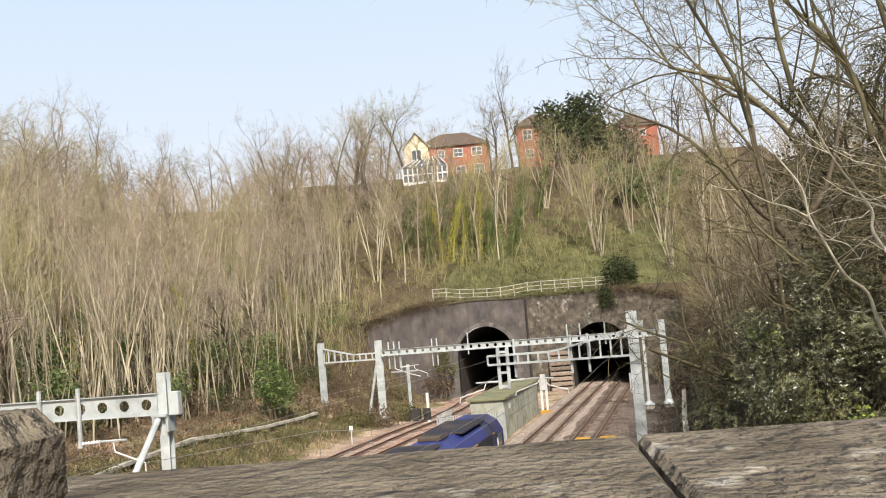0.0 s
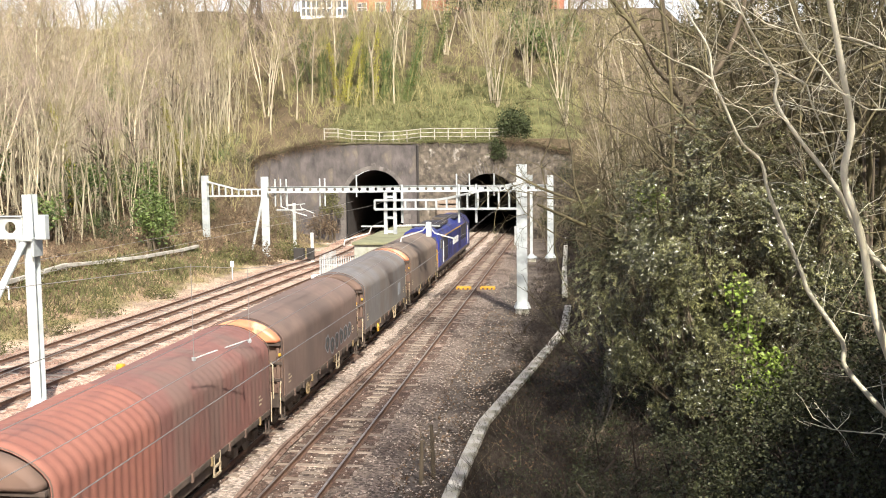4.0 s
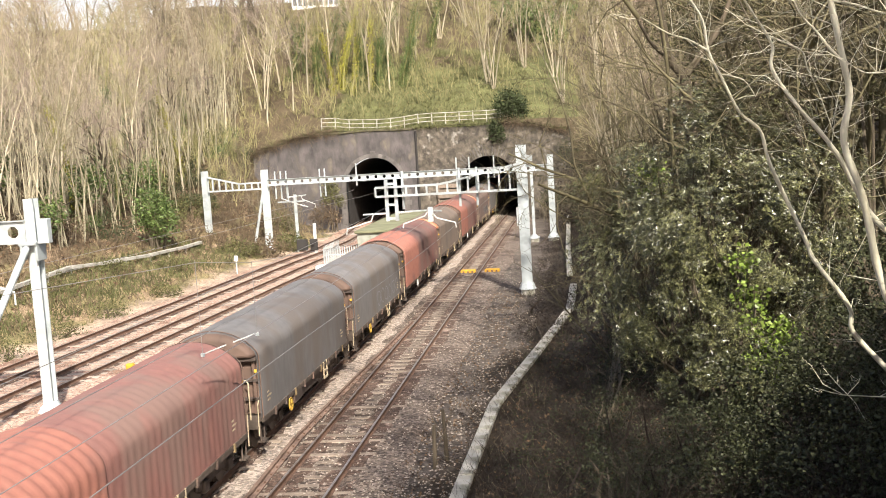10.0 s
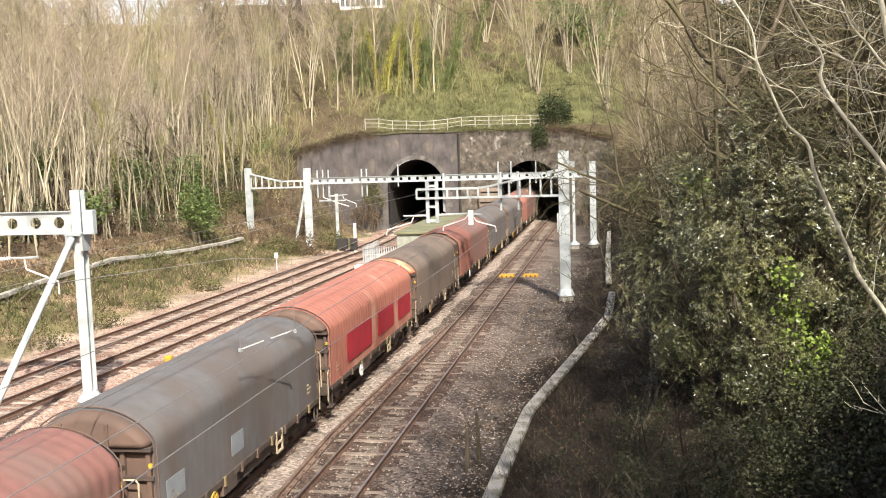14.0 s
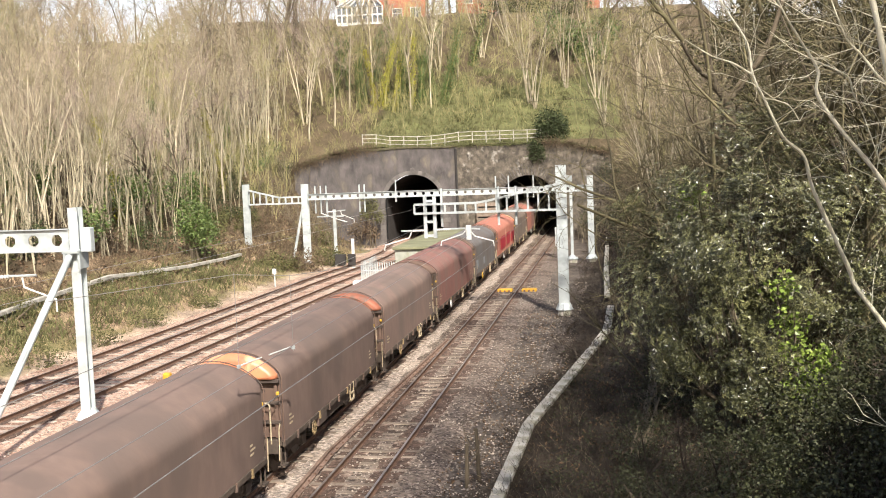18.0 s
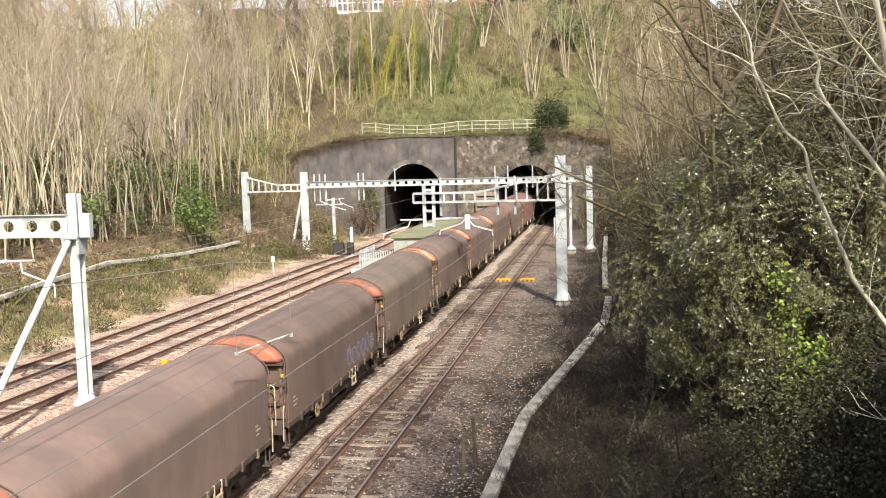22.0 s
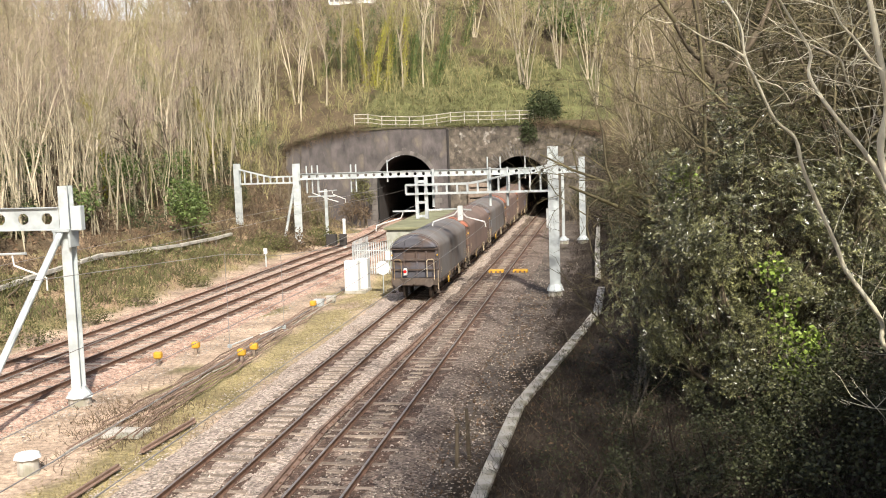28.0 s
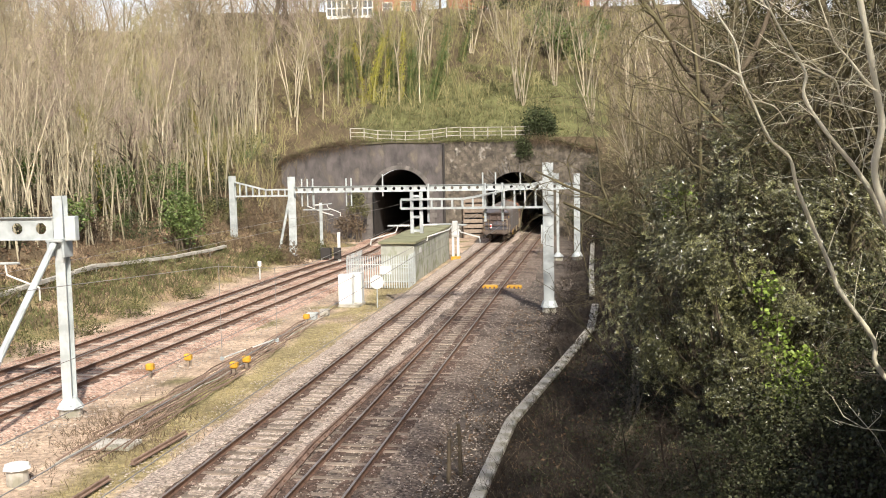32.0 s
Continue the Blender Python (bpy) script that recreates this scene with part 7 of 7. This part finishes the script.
def end_face(mats, y, facing, parent):
    """The wagon's end: a bulged upper sheet with straps, a cross beam, and a darker posted frame below."""
    lo = lambda d0, d1: (min(y + facing * d0, y + facing * d1), max(y + facing * d0, y + facing * d1))
    p = hood_profile(-0.05)
    low = mats if mats in (M_ENDG, M_ENDT) else M_ENDB
    up = [(x, z) for x, z in p if z > 2.85]
    e = part("end_sheet", prism([(-1.31, 1.2)] + [(-1.31, 2.86), (1.31, 2.86), (1.31, 1.2)], *lo(-0.12, -0.02)), low, parent)
    arch = [(x, max(z, 2.86)) for x, z in up]
    vs, fs, n = [], [], len(arch)
    for k in range(6):        # the bulged sheet: each ring stands further out and smaller
        t = math.pi / 2 * k / 5
        g = 1 - 0.3 * (1 - math.cos(t))
        vs += [(x * (1 - 0.14 * (1 - math.cos(t))), y + facing * (0.26 * math.sin(t) - 0.02), 2.86 + (z - 2.86) * g) for x, z in arch]
    for k in range(5):
        fs += [(k * n + q, k * n + (q + 1) % n, (k + 1) * n + (q + 1) % n, (k + 1) * n + q) for q in range(n)]
    part("upper_sheet", (vs, [f if facing < 0 else f[::-1] for f in fs + [tuple(range(5 * n, 6 * n))]]), mats, parent, smooth=True)
    for x in (-0.55, 0.45):
        a, b = lo(0.2, 0.275)
        part("strap", boxes((x - 0.04, a, 2.84, x + 0.04, b, 3.36), bevel=0.01), mats, e)
    for x in (-1.24, -0.6, 0.1, 0.66, 1.22):
        a, b = lo(-0.04, 0.08)
        part("end_post", boxes((x - 0.05, a, 1.2, x + 0.05, b, 2.84), bevel=0.01), low, e)
    for z in (2.82, 2.2, 1.65):
        a, b = lo(0.04, 0.18 if z > 2.7 else 0.1)
        part("end_beam", boxes((-1.34, a, z - 0.05, 1.34, b, z + 0.05), bevel=0.01), M_RIM, e)
    rim = [(x * 1.012, y - facing * 0.02, z + 0.012) for x, z in hood_profile(0.0)]
    part("hood_rim", tube(rim, 0.017, 5), M_ENDB, parent)
    # bent grab rails at the corners
    for s, m in ((1, M_CREAMRAIL), (-1, M_HANDRAIL)):
        o = y + facing * 0.34
        part("grab_rail", tube([(s * 0.72, o, 1.25), (s * 0.72, o, 2.15), (s * 0.8, o, 2.25), (s * 1.06, o, 2.25), (s * 1.12, o, 2.18), (s * 1.12, o, 1.1)], 0.022, 5), m, parent)
        part("grab_rail", tube([(s * 1.3, o - facing * 0.1, 0.6), (s * 1.32, o - facing * 0.1, 1.5), (s * 1.3, o - facing * 0.28, 1.62)], 0.02, 5), m, parent)
    return e


def ring(cx, cy, cz, r, tr):
    """A spoked hand wheel facing x."""
    vs, fs = tube([(cx, cy + r * math.cos(k * math.pi / 8), cz + r * math.sin(k * math.pi / 8)) for k in range(17)], tr, 5, False)
    for k in range(4):
        a = k * math.pi / 4
        v, f = tube([(cx, cy + r * math.cos(a), cz + r * math.sin(a)), (cx, cy - r * math.cos(a), cz - r * math.sin(a))], tr * 0.8, 4)
        o = len(vs)
        vs += v
        fs += [tuple(i + o for i in q) for q in f]
    return vs, fs


def wagon(colour, front, rear, ribs, label, extra):
    """A bogie steel-coil wagon, its front at y = 0, running back to -L."""
    t = thing("hooded_wagon", pose(0, 0, 0), label, "freight wagon", "wagons of the train")
    L = RIBBED if ribs else PLAIN
    part("underframe", boxes((-1.3, -L + 0.75, 0.95, 1.3, -0.75, 1.15), (-0.3, -L + 0.6, 0.75, 0.3, -0.6, 0.95)), M_FRAME, t)
    for s in (-1, 1):
        part("side_sill", boxes((s * 1.36 - 0.05, -L + 0.75, 0.92, s * 1.36 + 0.03, -0.75, 1.08), bevel=0.01), M_FRAME, t)
        prof = [(-L * 0.30, 0.92), (-L * 0.70, 0.92), (-L * 0.64, 0.55), (-L * 0.36, 0.55)]
        part("truss", ([(s * 1.2 - 0.04, a, b) for a, b in prof] + [(s * 1.2 + 0.04, a, b) for a, b in prof], [(0, 1, 2, 3), (7, 6, 5, 4), (0, 4, 5, 1), (1, 5, 6, 2), (2, 6, 7, 3), (3, 7, 4, 0)]), M_FRAME, t)
    if ribs == 1:
        cut = -L + 0.72 + (L - 1.44) * 0.37
        part("hood", hood_mesh(cut - 0.3, -0.72, 0.016), HOODS[colour], t, smooth=True)
        part("rear_hood", hood_mesh(-L + 0.72, cut, 0.035, 0.045), M_HOODR, t, "brighter red ribbed telescoping hood", smooth=True)
    else:
        part("hood", hood_mesh(-L + 0.72, -0.72, 0.016 if ribs else 0.0), HOODS[colour], t, smooth=True)
    end_face(front, -0.72, 1, t)
    end_face(rear, -L + 0.72, -1, t)
    for y in (-2.4, -L + 2.4):
        bogie(t, y)
    for y, f in ((-0.5, 1), (-L + 0.5, -1)):
        part("headstock", boxes((-1.3, y - 0.1, 0.8, 1.3, y + 0.1, 1.2), bevel=0.02), M_FRAME, t)
        for s in (-0.88, 0.88):
            bf = part("buffer", tube([(s, y, 1.0), (s, y + f * 0.45, 1.0)], 0.11, 10), M_FRAME, t)
            part("buffer_head", tube([(s, y + f * 0.45, 1.0), (s, y + f * 0.52, 1.0)], 0.24, 14), M_WHEEL, bf)
        part("coupling", tube([(0, y, 1.0), (0, y + f * 0.3, 0.85), (0, y + f * 0.55, 0.98)], 0.05, 6), M_FRAME, t)
        for s in (-1.28, 1.28):
            part("latch", boxes((s - 0.04, y - f * 0.12 - 0.05, 2.42, s + 0.05, y - f * 0.12 + 0.05, 2.52), bevel=0.02), M_BRAKEY, t)
            part("step", boxes((s - 0.1, y - f * 0.35 - 0.18, 0.35, s + 0.1, y - f * 0.35 + 0.18, 0.4), (s - 0.02, y - f * 0.35 - 0.18, 0.35, s + 0.02, y - f * 0.35 - 0.15, 0.9), (s - 0.02, y - f * 0.35 + 0.15, 0.35, s + 0.02, y - f * 0.35 + 0.18, 0.9)), M_FRAME, t)
    part("brake_wheel", ring(1.44, -L * 0.5 - 3.0, 0.78, 0.2, 0.022), M_WHITE if ribs else M_BRAKEY if colour == "grey" else M_HANDRAIL, t)
    # gear hung under the side: a step frame, air tank, boxes and brackets
    part("step_frame", boxes((1.36, -L * 0.5 + 1.5, 0.5, 1.40, -L * 0.5 + 1.55, 1.1), (1.36, -L * 0.5 + 1.95, 0.5, 1.40, -L * 0.5 + 2.0, 1.1), (1.35, -L * 0.5 + 1.5, 0.74, 1.41, -L * 0.5 + 2.0, 0.79), (1.35, -L * 0.5 + 1.5, 0.5, 1.41, -L * 0.5 + 2.0, 0.55)), M_CREAMRAIL, t, "pale welded step frame")
    part("air_tank", tube([(0.95, -L * 0.5 - 1.1, 0.7), (0.95, -L * 0.5 + 0.3, 0.7)], 0.2, 10), M_FRAME, t)
    part("side_box", boxes((1.15, -L * 0.5 - 2.3, 0.62, 1.38, -L * 0.5 - 1.4, 0.95), bevel=0.02), M_ENDB, t)
    for k in range(9):
        yy = -1.9 - k * (L - 3.8) / 8
        part("bracket", boxes((1.36, yy - 0.05, 0.86, 1.43, yy + 0.05, 1.1), bevel=0.01), M_ENDB if k % 3 else M_HANDRAIL, t)
    for yy in (-1.7, -L + 1.5):
        for j in range(3):
            part("data_bar", boxes((1.364, yy - 0.2, 1.42 + j * 0.12, 1.374, yy + (0.05, 0.16, -0.02)[j], 1.47 + j * 0.12)), M_CREAMRAIL, t)
    if "pale" in extra:
        for y0, y1, z0, z1 in extra["pale"]:
            part("paint_patch", boxes((1.366, y0, z0, 1.374, y1, z1)), M_FADED, t, "pale repainted rectangle")
    side = 1.375
    if "patch" in extra:
        for y0, y1, z0, z1 in extra["patch"]:
            part("paint_panel", boxes((side + 0.025, y0, z0, side + 0.04, y1, z1)), M_PATCH, t, "crimson painted panel")
    if "spray" in extra:
        m, y0, y1, z0, z1 = extra["spray"]
        rng = random.Random(len(label))
        n = 6
        wd = (y1 - y0) / n
        for k in range(n):
            c, zc, hz = y0 + wd * (k + 0.5), (z0 + z1) / 2 + rng.uniform(-.06, .06), (z1 - z0) / 2
            r = [rng.uniform(0.75, 1.15) for _ in range(14)]
            ringpts = lambda g: [(c + wd * 0.5 * g * r[i] * math.cos(i * math.pi / 7 + k), zc + hz * g * r[i] * math.sin(i * math.pi / 7 + k)) for i in range(14)]
            outer, inner, eye = ringpts(1.0), ringpts(0.84), ringpts(0.28)
            part("sprayed_outline", ([(1.372, p, q) for p, q in outer + inner], [(i, (i + 1) % 14, 14 + (i + 1) % 14, 14 + i) for i in range(14)]), M_SPRAY, t, "pale outline of illegible lettering")
            if m is not M_SPRAY:
                part("sprayed_mark", ([(1.372, p, q) for p, q in inner + eye], [(i, (i + 1) % 14, 14 + (i + 1) % 14, 14 + i) for i in range(14)]), m, t, "illegible sprayed lettering")
    return t


BUILT = {}
TRAIN = [      # colour, front end, rear end, ribbed, extras, words
    ("olive", M_ENDB, M_ENDO, 0, {}, "olive-brown hooded steel wagon with an orange end"),
    ("grey", M_ENDB, M_ENDB, 0, {"pale": [(-3.4, -2.7, 1.5, 2.1)]}, "dark grey hooded steel wagon with brown ends"),
    ("brown", M_ENDB, M_ENDO, 0, {"spray": (M_SPRAYD, -6.5, -2, 1.3, 2.0)}, "brown hooded wagon with dark graffiti and orange end"),
    ("red", M_ENDO, M_ENDB, 1, {}, "ribbed faded red hooded steel wagon"),
    ("olive", M_ENDB, M_ENDO, 0, {}, "olive-brown hooded wagon with a rusty orange end"),
    ("red", M_ENDB, M_ENDB, 1, {}, "ribbed dusty red hooded steel wagon"),
    ("grey", M_ENDB, M_ENDB, 0, {"spray": (M_SPRAY, -7.2, -1.6, 1.3, 2.0)}, "grey hooded wagon with white sprayed lettering"),
    ("grey", M_ENDB, M_ENDB, 0, {}, "plain slate-grey hooded steel wagon"),
    ("red", M_ENDB, M_ENDB, 1, {}, "ribbed brownish red hooded wagon"),
    ("olive", M_ENDB, M_ENDO, 0, {}, "olive hooded wagon with a bright orange end"),
    ("bright", M_ENDO, M_ENDB, 2, {"patch": [(-3.6, -1.2, 1.45, 2.3), (-7.3, -4.6, 1.45, 2.4), (-11.9, -8.4, 1.4, 2.4)]}, "bright orange-red ribbed wagon with crimson panels"),
    ("grey", M_ENDB, M_ENDB, 0, {"pale": [(-11.6, -10.7, 1.5, 2.0), (-8.0, -7.2, 1.4, 1.9)]}, "charcoal grey hooded steel wagon"),
    ("red", M_ENDB, M_ENDB, 2, {}, "ribbed reddish brown hooded steel wagon"),
    ("brown", M_ENDB, M_ENDR, 0, {}, "brown hooded wagon with a rust-red rear end"),
    ("brown", M_ENDB, M_ENDO, 0, {}, "brown hooded wagon with an orange rear end"),
    ("brown", M_ENDB, M_ENDO, 0, {}, "brown hooded wagon with an orange rear end"),
    ("brown", M_ENDB, M_ENDO, 0, {}, "brown hooded wagon with an orange rear end"),
    ("olive", M_ENDB, M_ENDR, 0, {}, "olive-brown hooded wagon with a rust-red rear end"),
    ("brown", M_ENDB, M_ENDR, 0, {"spray": (M_SPRAYP, -5.4, -1.4, 1.2, 1.95)}, "brown hooded wagon with purple sprayed lettering"),
    ("brown", M_ENDB, M_ENDR, 0, {"spray": (M_SPRAY, -12, -9, 1.4, 1.9)}, "brown hooded wagon with a short sprayed mark"),
    ("grey", M_ENDB, M_ENDG, 0, {"pale": [(-12.0, -11.2, 1.7, 2.3)]}, "slate-grey hooded wagon with a pale end"),
    ("brown", M_ENDB, M_ENDR, 0, {}, "brown hooded wagon with a dull rust-red rear end"),
    ("grey", M_ENDB, M_ENDT, 0, {"tail": True}, "last grey hooded wagon with bluish end and tail lamp"),
]
WAGONS = []
for colour, front, rear, ribs, extra, words in TRAIN:
    key = (colour, front.name, rear.name, ribs, words)
    if key in BUILT:
        w = copy_thing(BUILT[key], pose(0, 0, 0))
    else:
        w = BUILT[key] = wagon(colour, front, rear, ribs, words, extra)
    WAGONS.append(w)
last = WAGONS[-1]
lamp = part("tail_lamp", boxes((-0.62, -PLAIN + 0.42, 1.35, -0.42, -PLAIN + 0.58, 1.75), bevel=0.03), M_WHITE, last, "white-cased tail lamp with a red lens")
M_LENS = mat("red_lens", (0.55, 0.02, 0.02), (0.45, 0.02, 0.02), 3, 0.2)
part("lens", tube([(-0.52, -PLAIN + 0.43, 1.58), (-0.52, -PLAIN + 0.4, 1.58)], 0.09, 10), M_LENS, lamp)


# ---- the locomotive ----
def loco():
    blue = mat("loco_blue", (0.03, 0.042, 0.22), (0.022, 0.03, 0.15), 1.2, 0.4, c3=(0.03, 0.03, 0.07), c3scale=0.5)
    dark = mat("loco_roof", (0.028, 0.03, 0.055), (0.04, 0.036, 0.034), 1.5, 0.75, c3=(0.08, 0.065, 0.05), c3scale=0.7)
    navy = mat("navy_panel", (0.018, 0.024, 0.11), (0.012, 0.016, 0.07), 2, 0.45)
    t = thing("diesel_locomotive", pose(0, 0, 0), "blue diesel freight locomotive with yellow ends", "locomotive")
    L = 21.0
    w = 1.32
    prof = [(-w, 1.15), (-w, 3.0), (-w * 0.8, 3.5), (-w * 0.45, 3.78), (w * 0.45, 3.78), (w * 0.8, 3.5), (w, 3.0), (w, 1.15)]
    part("engine_body", prism([(x * 0.97, z if z < 3.4 else z - 0.06) for x, z in prof], 2.6, L - 2.6), blue, t)
    for y0, y1, f in ((0.55, 2.6, -1), (L - 2.6, L - 0.55, 1)):
        c = part("cab", prism(prof, y0, y1), blue, t)
        o = y0 if f < 0 else y1
        part("cab_front", boxes((-1.25, min(o, o + f * 0.09), 1.15, 1.25, max(o, o + f * 0.09), 2.35), bevel=0.03), M_YELLOW, c, "yellow warning panel")
        for s in (-1, 1):
            part("windscreen", boxes((s * 0.62 - 0.5, min(o, o + f * 0.06), 2.5, s * 0.62 + 0.5, max(o, o + f * 0.06), 3.2), bevel=0.02), M_PANE, c)
            part("cab_window", boxes((s * 1.33 - 0.02, (y0 + y1) / 2 - 0.45, 2.35, s * 1.33 + 0.02, (y0 + y1) / 2 + 0.4, 2.95), bevel=0.01), M_PANE, c)
            part("handrail", tube([(s * 1.38, y0 + 0.15 if f > 0 else y1 - 0.15, 1.3), (s * 1.38, y0 + 0.15 if f > 0 else y1 - 0.15, 2.8)], 0.03, 6), M_WHITE, c)
            part("headlight", tube([(s * 0.9, o + f * 0.08, 1.5), (s * 0.9, o + f * 0.13, 1.5)], 0.12, 10), M_WHITE, c)
    part("roof_panel", boxes((-0.95, 2.9, 3.68, 0.95, 6.6, 3.80), bevel=0.04), dark, t)
    part("roof_fan", boxes((-0.9, 7.2, 3.68, 0.9, 9.2, 3.83), bevel=0.05), dark, t)
    part("exhaust", boxes((-0.5, 11.0, 3.7, 0.5, 12.4, 3.92), bevel=0.05), dark, t)
    part("roof_panel", boxes((-0.95, 13.2, 3.68, 0.95, 18.0, 3.80), bevel=0.04), dark, t)
    for s in (-1, 1):
        part("side_grille", boxes((s * 1.29 - 0.03, 14.3, 1.9, s * 1.29 + 0.03, 17.8, 3.1), bevel=0.01), dark, t)
        part("side_door", boxes((s * 1.29 - 0.02, 3.0, 1.3, s * 1.29 + 0.02, 5.5, 3.0), bevel=0.01), dark, t)
        for y in (6.0, 7.2, 12.6, 13.4):
            part("side_panel", boxes((s * 1.285 - 0.012, y, 1.35, s * 1.285 + 0.012, y + 0.7, 3.0), bevel=0.005), navy, t)
        part("cant_rail", boxes((s * 1.29 - 0.02, 2.7, 3.05, s * 1.29 + 0.02, 18.3, 3.1)), M_BRAKEY, t)
        for k in range(6):
            part("letter_block", boxes((s * 1.31 - 0.01, 8.6 + k * 0.62, 2.0, s * 1.31 + 0.01, 9.0 + k * 0.62, 2.5)), M_WHITE, t, "white block of the emblem")
    part("underframe", boxes((-1.32, 0.4, 0.9, 1.32, L - 0.4, 1.15), (-1.1, 7.6, 0.35, 1.1, 13.4, 0.9), bevel=0.03), M_FRAME, t)
    for yc in (4.1, L - 4.1):
        b = part("bogie", boxes((-1.12, -2.4, 0.45, -0.98, 2.4, 0.85), (0.98, -2.4, 0.45, 1.12, 2.4, 0.85), (-1, -0.2, 0.5, 1, 0.2, 0.85), bevel=0.03), M_FRAME, t, m=pose(0, yc, 0))
        for y in (-1.8, 0, 1.8):
            for s in (-1, 1):
                part("wheel", WHEEL, None, b, m=pose(s * 0.75, y, 0.48, 0, 0, 0 if s > 0 else 180))
                part("axle_box", boxes((s * 1.08 - 0.1, y - 0.2, 0.3, s * 1.08 + 0.1, y + 0.2, 0.7), bevel=0.03), M_FRAME, b)
    for y, f in ((0.45, -1), (L - 0.45, 1)):
        for s in (-0.88, 0.88):
            part("buffer", tube([(s, y, 1.0), (s, y + f * 0.42, 1.0), (s, y + f * 0.42, 1.0), (s, y + f * 0.5, 1.0)], [0.12, 0.12, 0.25, 0.25], 12), M_FRAME, t)
    return t


LOCO = loco()

# rear end of the locomotive along the line, in metres, by seconds
RUN = [(0.0, 30.6), (1.0, 40.5), (3.0, 60.3), (6.0, 91.3), (9.0, 123.35), (11.0, 145.5), (13.0, 168.1), (14.4, 184.6), (16.6, 210.4), (17.6, 222.75), (19.0, 240.7), (23.0, 292.3), (26.5, 338.8), (28.0, 358.1), (30.0, 382.5), (32.0, 405.0)]


def on_line(s):
    return (s * WAY.x + TRACK_B, s * WAY.y, RAILTOP)


# ---- sleepers ----
def sleepers():
    meshes = []
    for m in (M_SLEEPER, M_TIMBER):
        bm = boxes((-1.28, -0.125, 0, 1.28, 0.125, 0.12), bevel=0.02)
        me = bpy.data.meshes.new("sleeper")
        bm.to_mesh(me)
        bm.free()
        me.materials.append(m)
        meshes.append(me)
    rng = random.Random(21)
    for t, (centre, y0, y1, kind) in TRACKS:
        y = y0
        while y < y1:
            part("sleeper", meshes[kind], None, t, m=pose(centre(y) + rng.uniform(-.03, .03), y, 0.006 + rng.uniform(-.012, .013), 0, 0, HEADING + rng.uniform(-.8, .8)))
            y += 0.65


sleepers()


def motions():
    walk(LOCO, [(sec, pose(*on_line(s), 0, 0, HEADING)) for sec, s in RUN])
    back = 0.0
    for w, spec in zip(WAGONS, TRAIN):
        walk(w, [(sec, pose(*on_line(s - back), 0, 0, HEADING)) for sec, s in RUN])
        back += RIBBED if spec[3] else PLAIN


motions()
